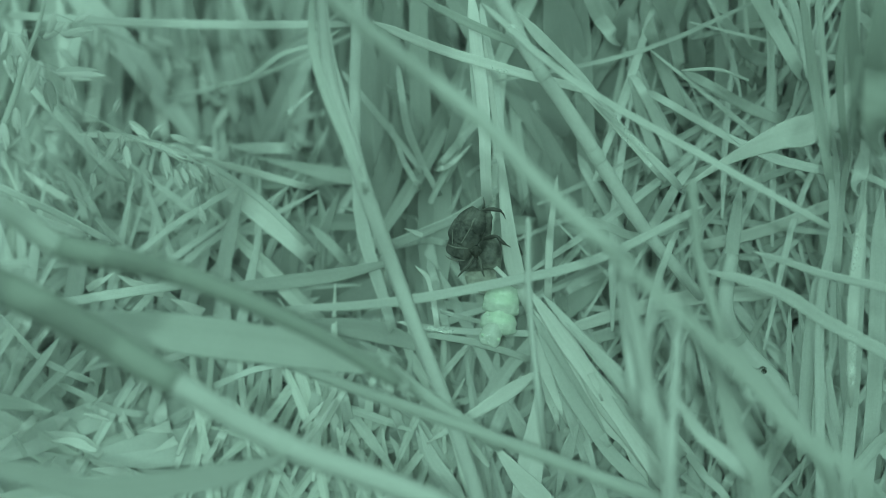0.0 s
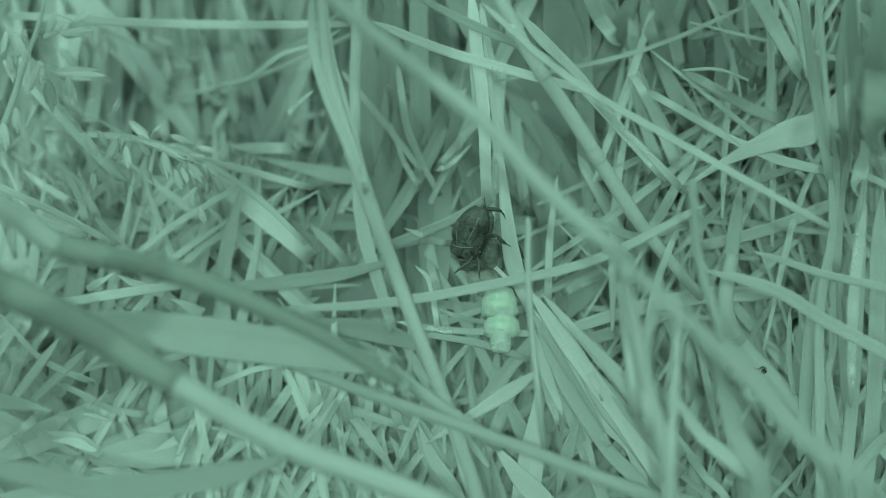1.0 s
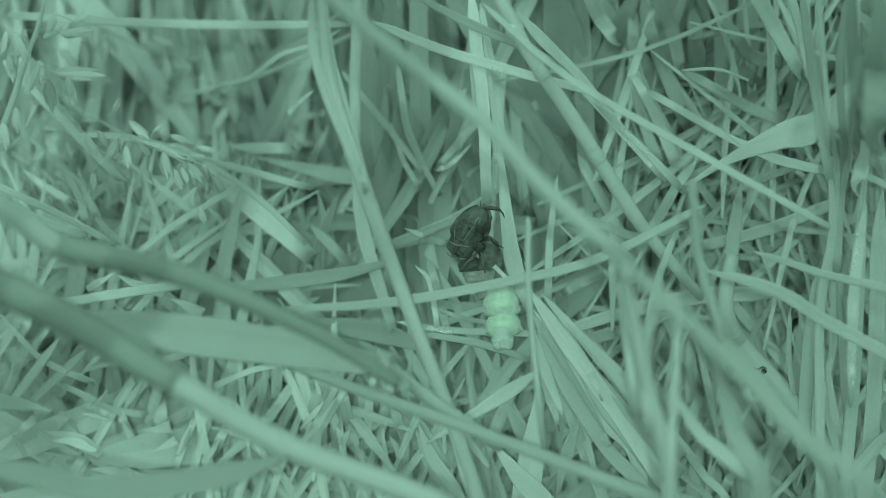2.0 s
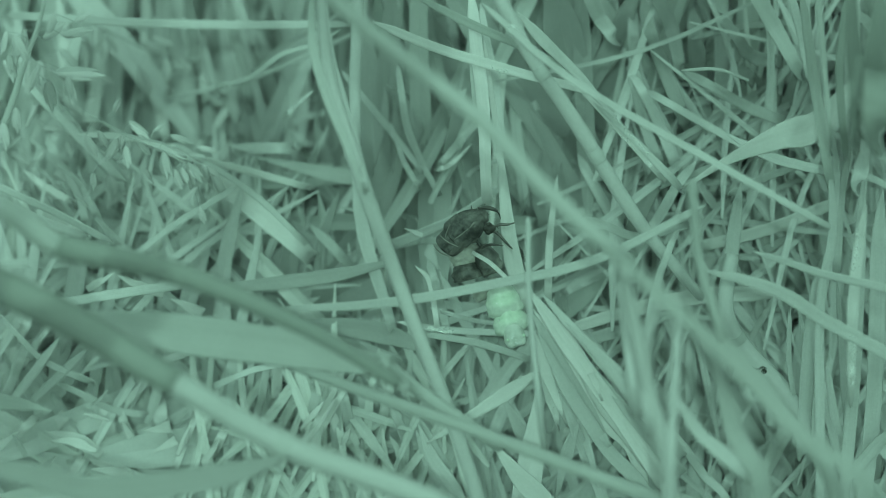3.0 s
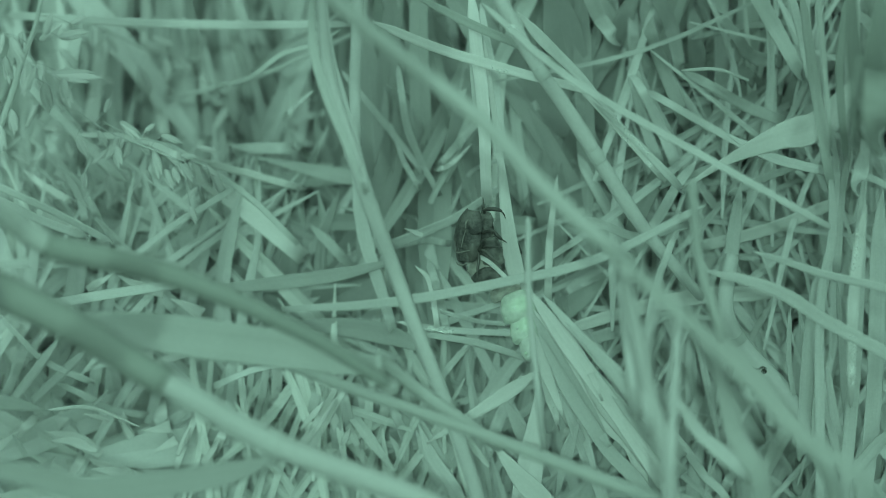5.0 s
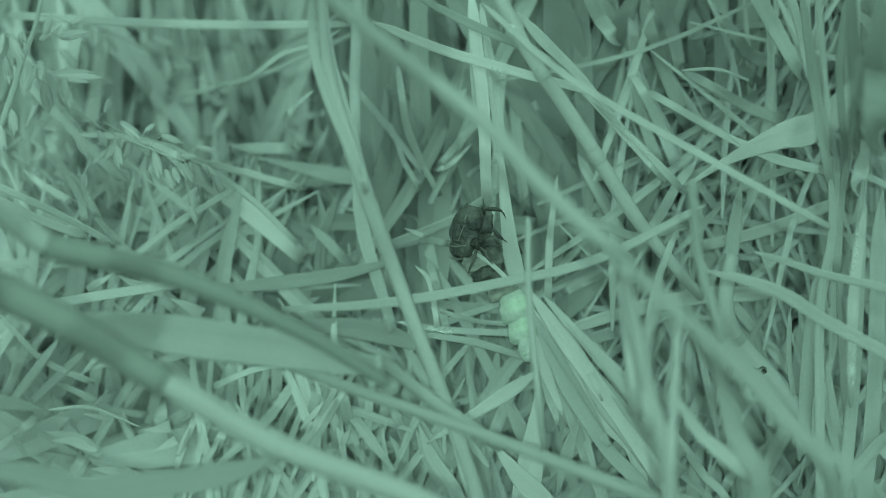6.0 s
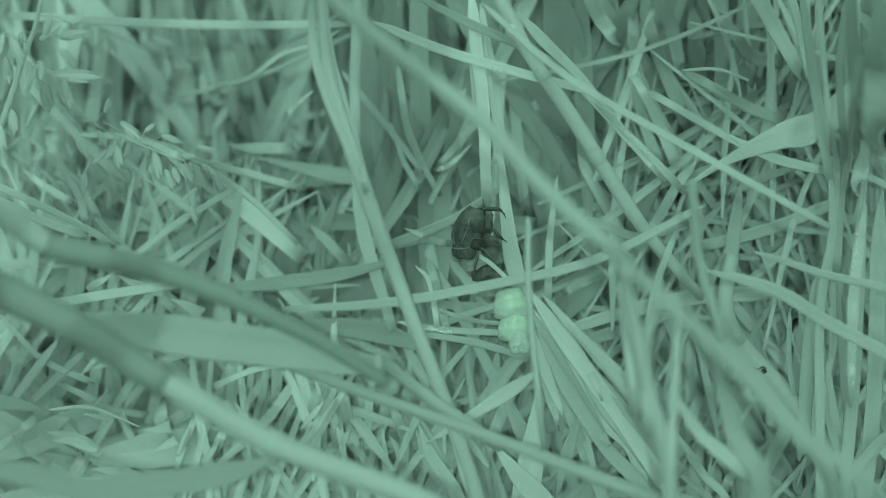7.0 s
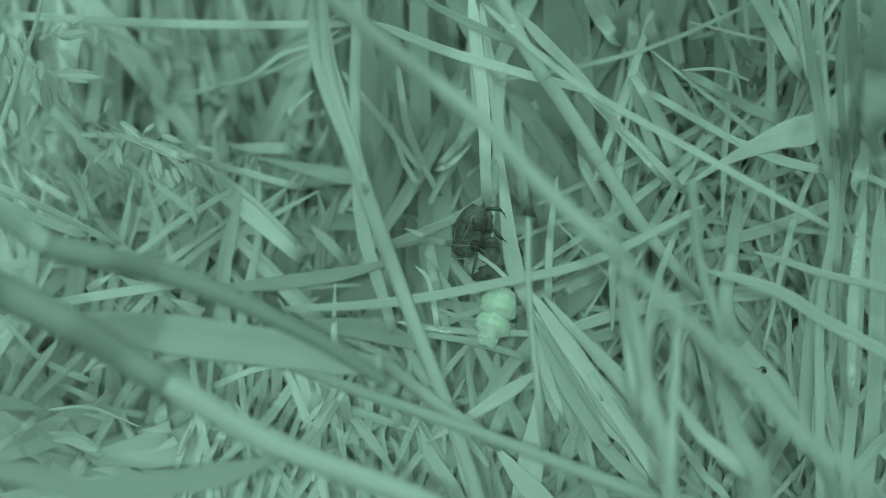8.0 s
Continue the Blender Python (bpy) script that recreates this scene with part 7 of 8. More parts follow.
drooping(((-59.9, 28.4, 75.2), (-57.2, 27.5, 71.0), (-53.4, 24.3, 65.6), (-48.8, 21.5, 60.7), (-44.4, 19.5, 55.2)), (-66, 60, -2), 30, 5, "blurred grass seed head deep in the tussock")
drooping(((-65.5, 25.1, 65.0), (-61.0, 23.3, 61.4), (-57.4, 21.8, 56.5), (-53.5, 19.0, 51.5)), (-70, 58, -2), 24, 6, "arching grass seed head with pale open husks")
drooping(((-55.0, 43.9, 68.7), (-48.4, 41.7, 66.2), (-40.3, 40.7, 61.8), (-32.2, 39.1, 56.8)), (-40, 120, -2), 26, 7, "pale grass seed head far back in the tussock", (3.2, 5.5))
drooping(((-46.2, 15.0, 70.0), (-42.4, 13.7, 68.6), (-38.0, 13.8, 67.1), (-34.2, 13.1, 64.7), (-32.0, 12.1, 62.0)), (-44, 70, -2), 13, 8, "drooping grass seed head with swollen pale husks")
dew((
    (8.4, 1.1, 94.5, 0.54, 1.35, -0.91, 60, 0.20),
    (-0.6, -4.6, 49.5, 1.83, -0.01, -0.25, 220, 0.18),
    (23.7, -1.5, 80.1, 2.41, 0.84, -3.61, 60, 0.16),
    (24.6, 0.9, 76.0, 1.85, -2.48, -0.49, 50, 0.16),
    (50.7, -23.7, 61.7, 0.16, -1.21, -2.70, 180, 0.25),
    (12.8, -11.9, 49.1, -0.14, -4.21, 3.47, 40, 0.20),
    (17.0, -2.6, 83.4, 0.37, -0.06, -0.39, 5, 0.20),
    (19.0, -5.0, 79.5, 0.29, -0.13, -0.26, 5, 0.20),
    (7.4, 8.5, 83.0, 1.02, -0.32, -0.04, 30, 0.15)) + (
    (52.6, -21.3, 43.0, -0.11, 0.58, 0.72, 40, 0.20),
    (51.5, -13.6, 71.5, -0.19, -1.47, -2.44, 70, 0.30),
    (24.5, 28.8, 78.2, -0.06, -2.97, 1.88, 5, 0.10),
    (-0.4, 13.8, 63.6, 0.24, -1.94, 1.21, 6, 0.15),
    (-57.7, -8.9, 37.0, 0.16, 0.09, -0.15, 8, 0.15),
    (-42.2, -15.2, 33.6, 0.17, -0.17, -0.04, 14, 0.25),
    (6.7, -11.5, 33.0, 0.13, 1.29, -1.64, 10, 0.30),
    (14.9, -16.8, 47.9, 0.03, -1.62, -0.73, 8, 0.20),
    (23.2, 7.6, 47.4, 0.08, -1.18, 0.87, 10, 0.20),
    (4.7, -9.9, 37.8, 0.38, -0.30, -0.14, 10, 0.40)))


# ---- a tiny curled insect on a stem ----
def tiny_insect(points, bead):
    ob = new("tiny_insect", mesh_of("tiny_insect", *sweep(points, (0.14, 0.34, 0.22, 0.3, 0.12), 16, ROUND), DARK, points[0]))
    ob.location = Vector(points[0]) * 0.001
    tagged(ob, "tiny dark curled insect resting on a grass stem", "insect")
    drop = [Vector((math.sin(a) * math.cos(b), math.sin(a) * math.sin(b), math.cos(a))) * 0.36 + Vector(bead)
            for a in np.linspace(0.001, math.pi, 9) for b in np.linspace(0, 2 * math.pi, 12, endpoint=False)]
    faces = [(i * 12 + j, (i + 1) * 12 + j, (i + 1) * 12 + (j + 1) % 12, i * 12 + (j + 1) % 12) for i in range(8) for j in range(12)]
    tail = new("abdomen", mesh_of("abdomen", drop, faces, [(0, 0)] * len(drop), DROP, points[0]))
    tail.parent = ob
    tagged(tail, "round shiny dark abdomen")


tiny_insect(((39.1, -18.2, 56.2), (39.5, -18.9, 56.1), (40.1, -19.4, 56.4), (40.6, -19.2, 56.5), (41.2, -19, 56.1)), (40.9, -19.2, 55.8))


# ---- the glow-worm; millimetres, x across, y up along the perch, z towards the open side ----
PERCH = look(HEART, HEART - FACE)


def lump(rows, cols, shape):
    """A closed skin over a sphere's grid, pushed out by shape(unit vector) -> place."""
    verts, faces, uvs = [], [], []
    for i in range(rows + 1):
        a = math.pi * i / rows
        for j in range(cols):
            b = 2 * math.pi * j / cols
            u = Vector((math.sin(a) * math.cos(b), math.cos(a), math.sin(a) * math.sin(b)))
            verts.append(shape(u))
            uvs.append((j / cols * 3, i / rows * 0.01))
    for i in range(rows):
        for j in range(cols):
            k = (j + 1) % cols
            faces.append((i * cols + j, i * cols + k, (i + 1) * cols + k, (i + 1) * cols + j))
    return verts, faces, uvs


def body_part(name, data, material, parent, at=(0, 0, 0), label=""):
    ob = new(name, mesh_of(name, *data, material))
    ob.parent = parent
    ob.location = Vector(at) * 0.001
    if label:
        tagged(ob, label)
    return ob


def plate(w, h, d, ridges=0.09, seed=0):
    """A domed, slightly creased body plate with a lip at its hind edge."""
    def shape(u):
        r = 1 + ridges * noise.noise(u * 2.6 + Vector((seed, 0, 0))) + ridges * 0.6 * noise.noise(u * 7 + Vector((0, seed, 0)))
        lip = 1 + 0.10 * max(0, -u.y - 0.45)
        keel = 0.10 * math.exp(-(u.x * 5) ** 2) * max(u.z, 0)
        sx = math.copysign(abs(u.x) ** 0.85, u.x)
        return Vector((sx * w * r * lip, math.copysign(abs(u.y) ** 0.8, u.y) * h * r, (u.z + keel) * d * r))
    return lump(14, 20, shape)


def ringed(w, h, d, scallop=0.06, seed=0, flare=0.0):
    """A soft abdomen segment: bulged flanks, a pinched front, a shallow fold across, and a hind edge drawn out into lobes."""
    def shape(u):
        r = 1 + scallop * noise.noise(u * 2.2 + Vector((seed, 1, 0))) + scallop * 0.5 * noise.noise(u * 6 + Vector((seed, 2, 0)))
        barrel = (1 - abs(u.y) ** 3.8) ** (1 / 3.8) / max(math.sqrt(max(1 - u.y * u.y, 0)), 0.08) if abs(u.y) < 0.999 else 1
        fold = 1 - 0.10 * math.exp(-((u.y - 0.1) * 7) ** 2)
        side = 1 - (0.10 + flare) * u.y + 0.04 * math.cos(u.y * 7)
        lobe = 1 + flare * 0.9 * max(0, -u.y - 0.2) * math.cos(5.2 * u.x)
        return Vector((u.x * barrel * w * r * side, u.y * h * r * lobe, u.z * barrel * d * r * fold))
    return lump(20, 32, shape)


def lobed(w, h, d, seed=0):
    """The last soft segment, cleft into two blunt lobes at its end."""
    def shape(u):
        r = 1 + 0.07 * noise.noise(u * 2.5 + Vector((seed, 0, 4)))
        barrel = (1 - abs(u.y) ** 2.6) ** (1 / 2.6) / max(math.sqrt(max(1 - u.y * u.y, 0)), 0.1) if abs(u.y) < 0.999 else 1
        cleft = math.exp(-(u.x * 3.2) ** 2) * max(0, 0.3 - u.y)
        return Vector((u.x * barrel * w * r * (1 - 0.1 * u.y), u.y * h * r * (1 - 0.10 * cleft), u.z * barrel * d * r * (1 - 0.3 * cleft)))
    return lump(18, 28, shape)


def hood(top, base, wide, tall, keel, seed, thick=0.16):
    """One back plate: a roof-shaped shell from its front edge to its hind edge, with a keel, a turned-up hind lip and fine creases."""
    rows, cols, verts, faces, uvs = 10, 18, [], [], []
    top, base = Vector(top), Vector(base)
    along = base - top
    across = Vector((-along.y, along.x, 0)).normalized()
    for layer in (0.0, -thick):
        for i in range(rows + 1):
            s = i / rows
            half = wide[0] + (wide[1] - wide[0]) * math.sin(min(1.0, s * 1.15) * math.pi / 2)
            half *= 1 - 0.16 * max(0, s - 0.8) / 0.2
            for j in range(cols + 1):
                t = (j / cols) * 2 - 1
                arch = tall * (1 - abs(t) ** 2.2) * (0.75 + 0.25 * math.sin(s * math.pi))
                ridge = keel * math.exp(-((t - 0.18) * 6) ** 2) + 0.5 * keel * math.exp(-((t + 0.45) * 9) ** 2)
                lip = 0.09 * max(0, (s - 0.82) / 0.18) ** 2
                rough = 0.10 * noise.noise(Vector((t * 3 + seed, s * 4, 1))) + 0.06 * noise.noise(Vector((t * 9, s * 11 + seed, 4)))
                bow = 0.14 * along.length * (1 - t * t) * s
                p = top + along * s + along.normalized() * (bow - 0.3) + across * (-t * half)
                verts.append(p + Vector((0, 0, arch + ridge + lip + rough + layer)))
                uvs.append((t, s * 0.01))
    n = (rows + 1) * (cols + 1)
    for i in range(rows):
        for j in range(cols):
            a = i * (cols + 1) + j
            faces.append((a, a + 1, a + cols + 2, a + cols + 1))
            faces.append((n + a, n + a + cols + 1, n + a + cols + 2, n + a + 1))
    edge = [j for j in range(cols + 1)] + [i * (cols + 1) + cols for i in range(1, rows + 1)]
    edge += [rows * (cols + 1) + j for j in range(cols - 1, -1, -1)] + [i * (cols + 1) for i in range(rows - 1, 0, -1)]
    for a, b in zip(edge, edge[1:] + edge[:1]):
        faces.append((a, a + n, b + n, b))
    return verts, faces, uvs


def limb(points, widths):
    return sweep(points, widths, 6 * (len(points) - 1), ROUND)


def beads(spots, parent, label):
    """Tiny near-white drops that stand in for the sparkle on wet skin, as one mesh."""
    V, F, U = [], [], []
    for x, y, z, r in spots:
        v, f, u = lump(5, 6, lambda q: Vector((x, y, z)) + q * r)
        F += [tuple(k + len(V) for k in g) for g in f]
        V += v
        U += u
    body_part("sheen_beads", (V, [g[::-1] for g in F], U), WET, parent, label=label)


def glow_worm():
    top = new("glow_worm")
    top.empty_display_size = 0.005
    top.matrix_world = PERCH
    tagged(top, "dark wingless glow-worm with pale glowing tail, clinging to a blade", "insect")
    part = {}
    part["shield"] = body_part("forebody", plate(1.5, 3.2, 0.9, 0.1, seed=1), DARK, top, (0, 0, -0.4), label="dark humped forebody")
    for front, hind, wide, tall, keel, seed in (((-0.45, -1.1, -0.15), (-0.85, -3.15, -0.2), (1.7, 1.7), 1.05, 0.16, 13),
                                                ((0.05, 1.15, 0.0), (-0.55, -1.35, 0.0), (2.0, 2.15), 1.15, 0.18, 12),
                                                ((0.95, 3.3, 0.0), (0.1, 0.55, 0.12), (0.95, 2.1), 1.1, 0.16, 11)):
        ob = body_part("back_plate", hood(front, hind, wide, tall, keel, seed), CHITIN, part["shield"], label="dull dark creased back plate")
    for line, w in ((((1.05, 2.5, 0.95), (0.75, 1.9, 1.32), (0.66, 1.2, 1.3)), (0.06, 0.26, 0.1)),
                    (((0.52, 0.95, 1.22), (0.1, -0.3, 1.38), (-0.3, -1.2, 1.3)), (0.08, 0.16, 0.06)),
                    (((-1.75, 0.3, 0.62), (-1.6, -0.8, 0.78), (-1.4, -1.5, 0.8)), (0.05, 0.14, 0.05))):
        body_part("rim", limb(line, w), RIM, part["shield"], label="paler raised edge")
    for line in (((-2.2, -1.55, 0.2), (-1.6, -1.75, 0.75), (-0.7, -1.85, 1.1), (0.7, -1.65, 0.85)),
                 ((-2.2, -3.05, 0.0), (-1.7, -3.35, 0.45), (-0.8, -3.5, 0.75), (0.5, -3.3, 0.5))):
        body_part("hind_edge", limb(line, (0.06, 0.14, 0.16, 0.08)), RIM, part["shield"], label="paler hind edge")
    part["thorax"] = body_part("thorax", plate(1.15, 2.4, 1.3, 0.2, 5), FLANK, top, label="mottled brown flank")
    part["head"] = body_part("head", lump(10, 14, lambda u: Vector((u.x * 0.66, u.y * 0.85, u.z * 0.6))), DROP, top, label="small glossy black head")
    for s in (-1, 1):
        eye = lump(8, 10, lambda u: Vector((u.x * 0.33 + s * 0.5, u.y * 0.38 + 0.1, u.z * 0.35 + 0.3)))
        body_part("eye", eye, DROP, part["head"])
        tip = ((s * 0.25, -0.5, 0.2), (s * 0.65, -1.3, 0.45), (s * (1.45 if s < 0 else 0.75), -2.2, 0.5), (s * (2.3 if s < 0 else 1.1), -3.2, 0.4))
        body_part("antenna", limb(tip, (0.26, 0.42, 0.36, 0.14)), DARK, part["head"])
        jaw = ((s * 0.2, -0.6, 0.1), (s * 0.35, -0.95, 0.1), (s * 0.1, -1.15, 0.1))
        body_part("jaw", limb(jaw, (0.2, 0.15, 0.06)), DARK, part["head"])
    part["seg_a"] = body_part("segment", ringed(1.62, 1.95, 1.5, 0.12, 8), FLANK, top, label="dark mottled side of the body")
    part["seg_b"] = body_part("segment", ringed(2.0, 1.35, 1.4, 0.14, seed=3), SKIN, top, label="pale stretched skin between plates")
    part["seg_c"] = body_part("segment", ringed(1.9, 1.15, 1.4, 0.12, seed=4), FLANK, top, label="dark shining back plate")
    part["seg_d"] = body_part("segment", ringed(2.1, 1.0, 1.5, seed=6), SKIN, top)
    part["light_a"] = body_part("lantern", ringed(2.3, 2.05, 1.8, 0.08, 2, 0.10), LANTERN, top, label="pale swollen glowing segment")
    part["light_b"] = body_part("lantern", ringed(2.2, 1.95, 1.7, 0.09, 7, 0.18), LANTERN, top, label="pale swollen glowing segment")
    part["tail"] = body_part("tail_tip", lobed(1.4, 1.7, 1.25, 9), TAIL, top, label="translucent wet tail tip")
    rng = random.Random(12)
    for key, w, h, d, count in (("light_a", 2.2, 1.3, 1.75, 5), ("light_b", 2.1, 1.3, 1.65, 9), ("tail", 1.3, 1.3, 1.2, 13)):
        spots = []
        for _ in range(count):
            x, y = rng.uniform(-0.85, 0.5), rng.uniform(-0.9, 0.2)
            spots.append((x * w, y * h, d * math.sqrt(max(0.05, 1 - x * x)) * (1 - 0.22 * y * y), rng.uniform(0.05, 0.13)))
        beads(spots, part[key], "near-white specks for the sheen of wet skin")
    for s in (-1, 1):
        for key, x, y, z, r in (("tail", 1.1, -0.3, 0.85, 0.22), ("light_b", 2.0, -1.0, 0.3, 0.3), ("light_a", 2.15, -1.0, 0.3, 0.3)):
            nub = lump(6, 8, lambda u: Vector((u.x * r + s * x, u.y * r * 1.1 + y, u.z * r + z)))
            body_part("wart", nub, LANTERN, part[key])
    # legs: thigh, shin and claw of each
    part["leg_a"] = body_part("leg", limb(((5.1, 5.0, 6.4), (5.8, 5.12, 7.6), (6.6, 5.12, 7.9), (7.35, 4.95, 7.8), (7.6, 4.75, 7.6), (7.85, 4.5, 7.3), (8.1, 3.95, 6.6)), (0.34, 0.52, 0.58, 0.42, 0.2, 0.2, 0.1)), DARK, top)
    part["leg_b"] = body_part("leg", limb(((5.49, 4.67, 6.00), (5.32, 5.4, 6.60), (5.36, 5.9, 6.4), (5.3, 6.7, 6.00)), (0.5, 0.46, 0.2, 0.1)), DARK, top)
    part["leg_c"] = body_part("leg", limb(((5.3, 1.3, 6.0), (6.4, 1.6, 7.2), (7.0, 1.62, 7.5), (7.45, 1.1, 7.5), (7.95, 0.7, 7.3), (8.2, 0.55, 7.1), (8.75, 0.25, 6.4)), (0.55, 0.6, 0.36, 0.54, 0.42, 0.18, 0.12)), DARK, top)
    part["leg_d"] = body_part("leg", limb(((8.9, 1.9, -1.00), (9.9, 0.5, -2.00), (10.6, -0.8, -3.00)), (0.34, 0.72, 0.34)), DARK, top)
    part["leg_e"] = body_part("leg", limb(((9.6, 0.0, -2.00), (10.5, -1.60, -4.00), (11.0, -2.98, -4.00)), (0.34, 0.5, 0.21)), DARK, top)
    part["leg_f"] = body_part("leg", limb(((4.86, -0.81, 6.00), (6.14, -0.22, 8.00), (7.89, -0.37, 8.00)), (0.34, 0.36, 0.17)), DARK, top)
    return top, part


WORM, BODY = glow_worm()


def motions():
    """The glow-worm turns its forebody and swings its tail; the leaning stems shift as they are brushed."""
    def rows(part_name, *keys):
        walk(BODY[part_name], [(t, pose(x * 0.001, y * 0.001, z * 0.001, rx, ry, rz)) for t, x, y, z, rx, ry, rz in keys])

    rows("shield",
         (0, 3.01, 1.83, 7.00, 0, -8, -10), (0.5, 3.23, 1.83, 7.00, 0, -8, -8), (1, 3.52, 1.91, 7.00, 0, -4, -8),
         (1.5, 3.59, 1.98, 7.00, 0, -6, -8), (2.8, 2.35, 2.13, 7.00, 0, -4, -30), (3, 2.27, 2.05, 7.00, 0, 0, -32),
         (3.5, 2.27, 2.13, 7.00, 0, 0, -36), (4, 2.20, 1.98, 7.00, 0, -6, -30), (4.25, 2.79, 1.83, 7.00, 0, -18, -14),
         (4.5, 3.45, 1.25, 7.00, 0, -40, 4), (6, 2.86, 2.13, 7.00, 0, -30, -2), (6.5, 2.93, 2.13, 7.00, 0, -28, -6),
         (7, 3.23, 1.83, 7.00, 0, -26, -2), (7.5, 3.23, 2.13, 7.00, 0, -22, -6), (8, 3.37, 2.13, 7.00, 0, -24, -6))
    rows("thorax",
         (0, 5.26, 2.89, 4.00, 0, 12, -6), (1.5, 5.49, 2.89, 4.00, 0, 12, -6), (2.8, 4.28, 3.03, 5.00, 0, 10, -26),
         (3.5, 4.28, 2.88, 5.00, 0, 10, -30), (4, 4.43, 2.73, 5.00, 0, 10, -24), (4.5, 5.49, 2.45, 4.00, 0, 15, 0),
         (6.5, 5.34, 3.19, 4.00, 0, 15, -5), (8, 5.34, 3.04, 4.00, 0, 15, -5))
    rows("head",
         (0, 4.22, -0.36, 9.00, 0, 0, 0), (0.5, 4.08, -0.44, 9.00, 0, 0, 8), (1, 4.22, -0.44, 9.00, 0, 0, -10),
         (1.5, 4.29, -0.29, 9.00, 0, 0, -14), (2.8, 5.68, 2.11, 9.00, 0, 0, 60), (3, 5.97, 2.62, 9.00, 0, 0, 84),
         (3.5, 6.26, 2.33, 9.00, 0, 0, 92), (3.8, 5.97, 1.67, 9.00, 0, 0, 88), (4, 5.38, 0.80, 9.00, 0, 0, 80),
         (4.25, 4.97, 0.22, 8.00, 0, 0, 60), (4.5, 4.69, 0.22, 7.00, 0, 0, 50), (6, 4.31, 0.66, 8.00, 0, 0, 20),
         (6.5, 4.31, 1.17, 8.00, 0, 0, 22), (7, 4.31, 0.51, 8.00, 0, 0, 30), (7.5, 4.31, 0.95, 8.00, 0, 0, 32),
         (8, 4.24, 0.37, 8.00, 0, 0, 28))
    rows("seg_a",
         (0, 6.05, -0.65, 5.60, 0, 0, -6), (1.5, 6.15, -0.65, 5.60, 0, 0, -4), (2.8, 5.7, -1.3, 4.4, 0, 0, 26), (3, 5.75, -1.45, 4.40, 0, 0, 30),
         (3.5, 5.75, -1.5, 4.40, 0, 0, 32), (4, 5.85, -1.5, 4.40, 0, 0, 30), (4.5, 6.15, -0.5, 4.40, 0, 0, 14),
         (6.5, 6.15, -0.3, 4.00, 0, 0, 8), (8, 6.05, -0.5, 4.00, 0, 0, 6))
    rows("seg_b",
         (0, 5.0, -3.6, 3.60, 0, 0, -4), (1.5, 5.2, -3.7, 3.60, 0, 0, 0), (2.8, 3.1, -1.0, 3.0, 0, 0, 8), (3, 2.9, -0.82, 4.00, 0, 0, 10),
         (3.5, 2.75, -1.0, 4.00, 0, 0, 12), (4, 3.0, -1.2, 4.00, 0, 0, 14), (4.5, 5.3, -2.2, 4.00, 0, 0, 24),
         (6.5, 4.45, -1.45, 4.00, 0, 0, 8), (8, 4.75, -1.7, 4.00, 0, 0, 14))
    rows("seg_c",
         (0, 4.15, -1.75, 4.20, 0, 0, 2), (1.5, 4.3, -1.7, 4.20, 0, 0, 4), (2.8, 3.2, -2.7, 3.2, 0, 0, 12), (3, 3.12, -3.0, 4.20, 0, 0, 14),
         (3.5, 3.0, -3.1, 4.20, 0, 0, 16), (4, 3.5, -3.2, 4.20, 0, 0, 18), (4.5, 5.6, -3.2, 4.20, 0, 0, 22),
         (6.5, 5.75, -3.1, 4.20, 0, 0, 4), (8, 5.75, -2.95, 4.20, 0, 0, 6))
    rows("seg_d",
         (0, 6.70, -5.28, 3.00, 0, 0, -8), (1.5, 6.55, -5.51, 3.00, 0, 0, 0), (3, 5.82, -5.30, 2.00, 0, 0, 34),
         (3.5, 5.82, -5.38, 2.00, 0, 0, 36), (4, 6.42, -5.45, 2.00, 0, 0, 40), (4.5, 8.21, -5.53, 2.00, 0, 0, 30),
         (6.5, 7.47, -5.53, 2.00, 0, 0, 24), (7.2, 6.87, -5.30, 2.00, 0, 0, 0), (8, 6.87, -5.00, 2.00, 0, 0, 0))
    rows("light_a",
         (0, 7.71, -6.67, 4.00, 0, 0, -8), (0.5, 7.56, -6.82, 4.00, 0, 0, -2), (1, 7.41, -6.97, 4.00, 0, 0, 2),
         (1.5, 7.49, -6.97, 4.00, 0, 0, 2), (2.8, 7.86, -6.82, 4.00, 0, 4, 14), (3.5, 8.08, -7.04, 4.00, 0, 5, 20),
         (4, 8.78, -7.37, 3.00, 0, 11, 24), (4.5, 9.9, -7.6, 3.00, 0, 20, 18), (6, 9.6, -7.6, 3.00, 0, 18, 20),
         (6.5, 9.5, -7.6, 3.00, 0, 17, 18), (6.8, 9.3, -7.55, 3.00, 0, 17, 16), (7, 8.95, -7.15, 3.40, 0, 16, 8),
         (7.2, 7.56, -6.82, 4.00, 0, 0, 0), (7.5, 7.56, -6.75, 4.00, 0, 0, -8), (8, 7.41, -7.04, 4.00, 0, 0, -14))
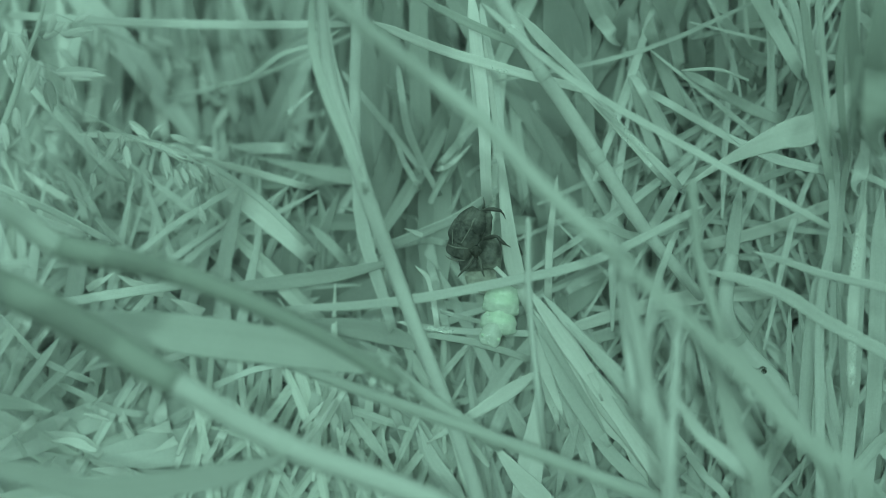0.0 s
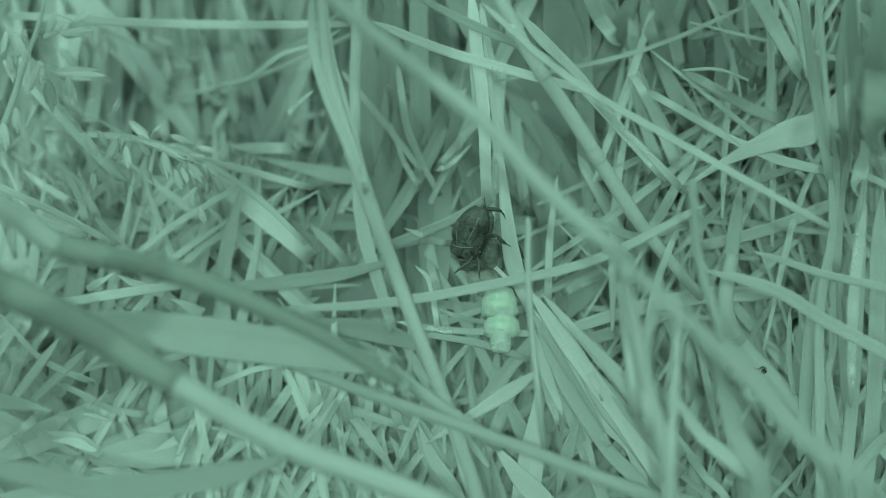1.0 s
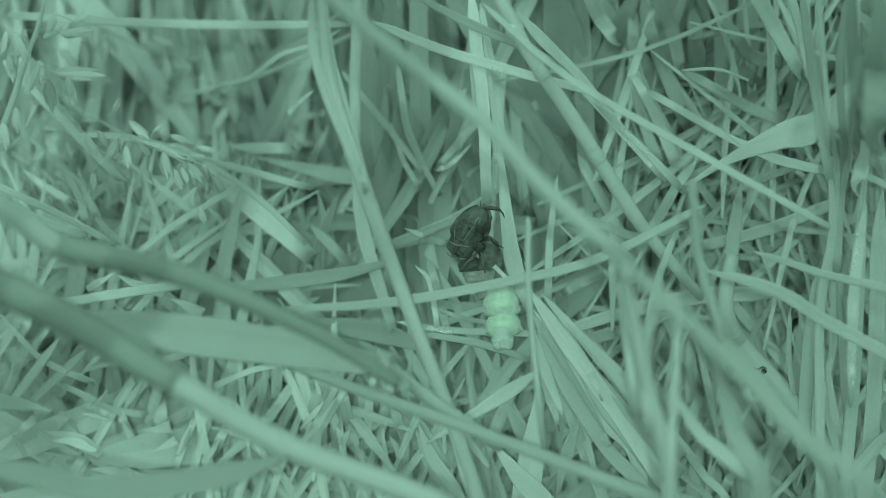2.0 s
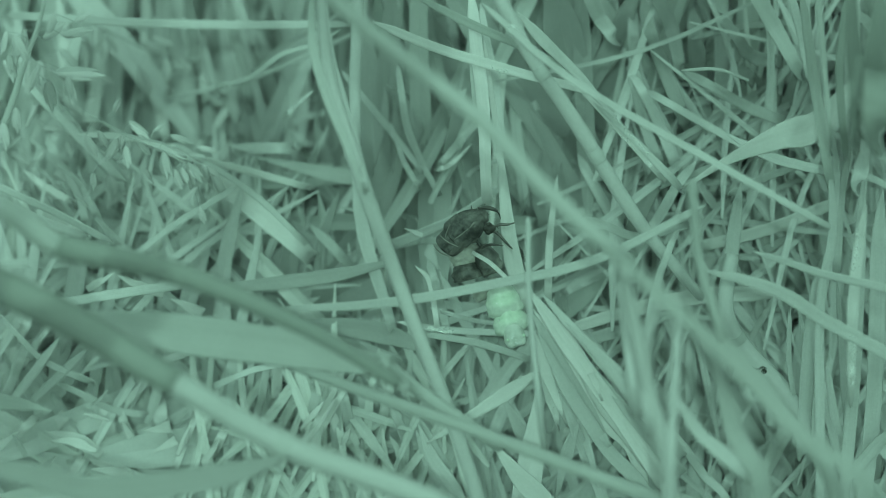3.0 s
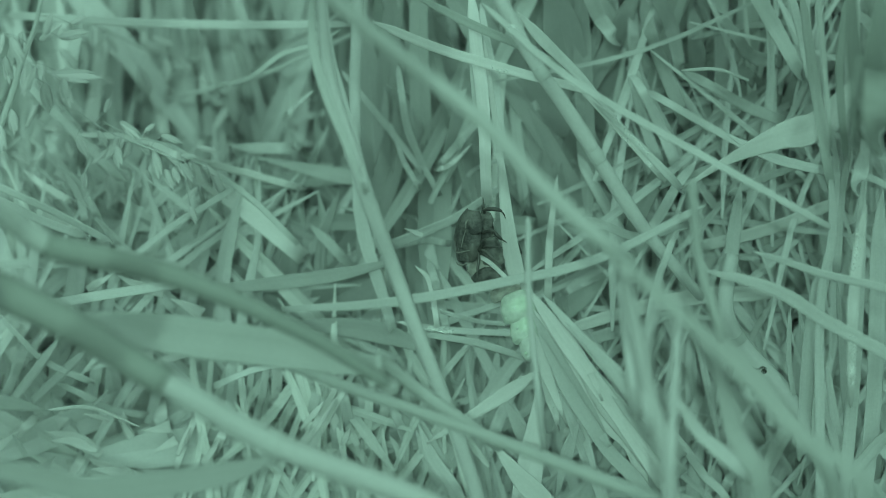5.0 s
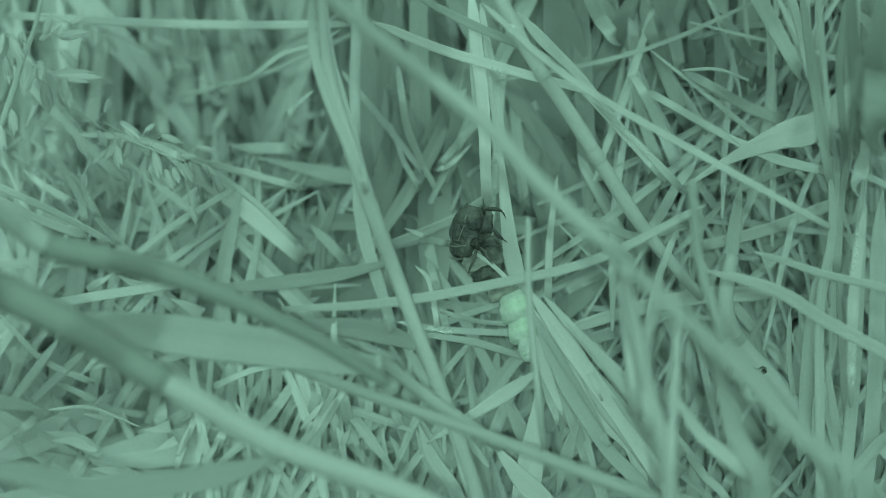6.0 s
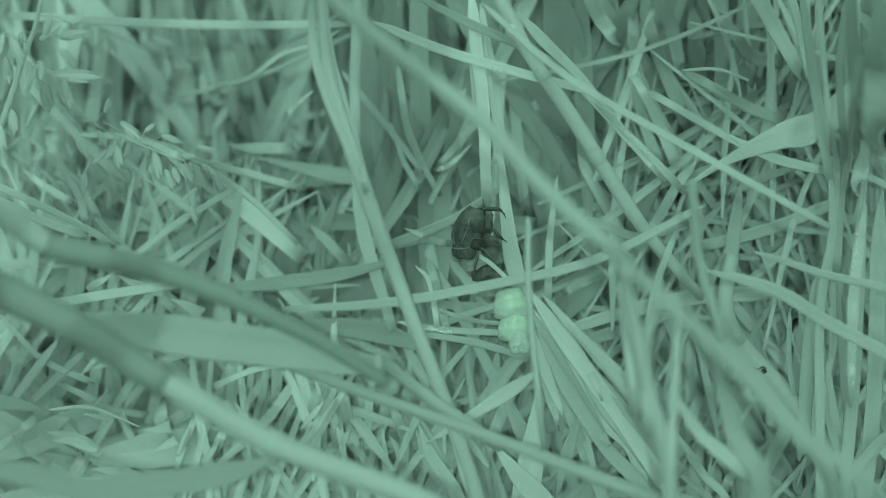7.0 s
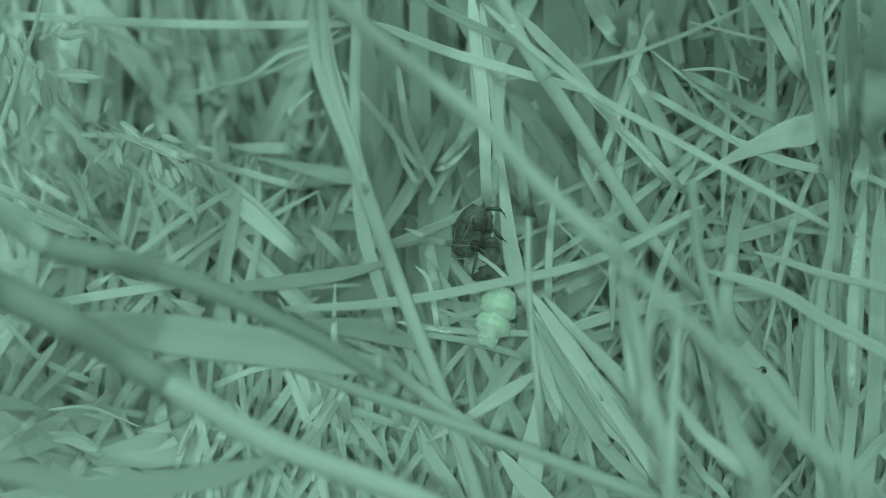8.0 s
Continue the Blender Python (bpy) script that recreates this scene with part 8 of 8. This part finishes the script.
    rows("light_b",
         (0, 7.41, -9.12, 4.00, 0, 0, -12), (0.5, 7.49, -9.41, 4.00, 0, 0, -4), (1, 7.71, -9.71, 4.00, 0, 0, 2),
         (1.5, 7.63, -9.71, 4.00, 0, 0, 2), (2.8, 8.60, -9.12, 4.00, 0, 4, 16), (3.5, 8.97, -9.27, 4.00, 0, 5, 20),
         (4, 9.60, -9.75, 3.00, 0, 11, 22), (4.5, 10.9, -10.1, 3.00, 0, 20, 24), (6, 10.5, -10.2, 3.00, 0, 18, 22),
         (6.5, 10.4, -10.2, 3.00, 0, 17, 20), (6.8, 10.0, -10.3, 3.00, 0, 17, 18), (7, 9.4, -9.95, 3.40, 0, 16, 8),
         (7.2, 7.63, -9.56, 4.00, 0, 0, 2), (7.5, 7.12, -9.27, 4.00, 0, 0, -10), (8, 6.67, -9.41, 4.00, 0, 0, -16))
    rows("tail",
         (0, 6.28, -11.23, 5.00, 0, 0, -16), (0.5, 6.94, -11.74, 5.00, 0, 0, -6), (1, 7.53, -12.04, 5.00, 0, 0, 0),
         (1.5, 7.31, -11.96, 5.00, 0, 0, -2), (2.8, 9.16, -11.30, 5.00, 0, 4, 14), (3.5, 9.53, -11.45, 5.00, 0, 5, 18),
         (4, 10.15, -11.93, 4.00, 0, 9, 16), (4.5, 11.56, -12.68, 4.00, 0, 14, 24), (6, 11.27, -13.12, 4.00, 0, 14, 24),
         (6.5, 11.27, -12.97, 4.00, 0, 14, 22), (6.8, 10.7, -12.6, 4.00, 0, 13, 16), (7, 10.0, -12.25, 4.40, 0, 12, 6),
         (7.2, 7.39, -12.04, 5.00, 0, 0, -2), (7.5, 6.50, -11.59, 5.00, 0, 0, -14), (8, 5.98, -11.37, 5.00, 0, 0, -18))
    rows("leg_a",
         (0, 0, 0, 0, 0, 0, 0), (1.5, 0, 0.05, 0, 0, 0, 0), (2.8, -0.9, 0.9, 0, 0, 0, -6), (3.5, -1.2, 1.0, 0, 0, 0, -8), (4, -0.9, 0.7, 0, 0, 0, -6),
         (4.5, 0.0, 0.05, 0, 0, 0, 0), (8, 0.05, 0.1, 0, 0, 0, 0))
    rows("leg_b",
         (0, 0, 0, 0, 0, 0, 0), (1.5, 0.1, 0, 0, 0, 0, 0), (2.8, -1.6, -1.0, -2, 0, 0, 0), (4, -1.6, -1.0, -2, 0, 0, 0), (4.5, -0.1, 0, 0, 0, 0, 0), (8, -0.1, -0.3, 0, 0, 0, 0))
    rows("leg_c",
         (0, 0, 0, 0, 0, 0, 0), (1.5, 0.05, 0.1, 0, 0, 0, 0), (2.8, -2.6, -0.6, -3.5, 0, 0, 0), (4, -2.6, -0.6, -3.5, 0, 0, 0),
         (4.5, -0.6, 1.0, 0, 0, 0, -3), (6.5, -0.4, 1.1, 0, 0, 0, -3), (8, -0.4, 1.1, 0, 0, 0, -3))
    rows("leg_f",
         (0, -1.6, 0.3, -3, 0, 0, 0), (1.5, -1.6, 0.3, -3, 0, 0, 0), (2.8, -0.6, 0.7, -1, 0, 0, 0), (3.5, 0.9, 0.9, 0, 0, 0, 0), (4, 0.6, 0.6, 0, 0, 0, 0),
         (4.5, -0.2, 0.5, 0, 0, 0, 0), (6.5, -0.2, 0.75, 0, 0, 0, 0), (8, -0.7, 0.6, 0, 0, 0, 0))
    for still in ("leg_d", "leg_e"):
        rows(still, (0, 0, 0, 0, 0, 0, 0), (2.8, 0.5, -0.9, 0, 0, 0, 0), (4, 0.3, -0.8, 0, 0, 0, 0), (4.5, -0.1, 0.2, 0, 0, 0, 0), (8, 0.1, -0.1, 0, 0, 0, 0))
    # moving the unseen N1 leaf moves the shadow it casts
    shifts = {"N1": (-3, 0, -9), "F2": (-1, 0, 0), "F3": (-1.2, 0, 0), "F4": (-0.8, 0, -0.2), "F5": (-0.3, 0, 0), "F8": (-0.5, 0, 0), "F9": (-0.5, 0, 0), "A15": (-1.1, 0, 0), "A16": (-1.1, 0, 0), "A17": (-1.3, 0, 0), "B1": (-0.8, 0, 0), "S1": (0, -12.3, 10.3), "head_a": (-0.5, 0, -0.3), "head_b": (-1.2, 0, 0)}
    for key, (dx, dy, dz) in shifts.items():
        ob = GROWN[key]
        x, y, z = ob.location
        walk(ob, [(0.0, pose(x, y, z)), (4.2, pose(x, y, z)),
                  (4.45, pose(x + dx * 0.001, y + dy * 0.001, z + dz * 0.001)),
                  (8.0, pose(x + dx * 0.001, y + dy * 0.001, z + dz * 0.001))])


motions()
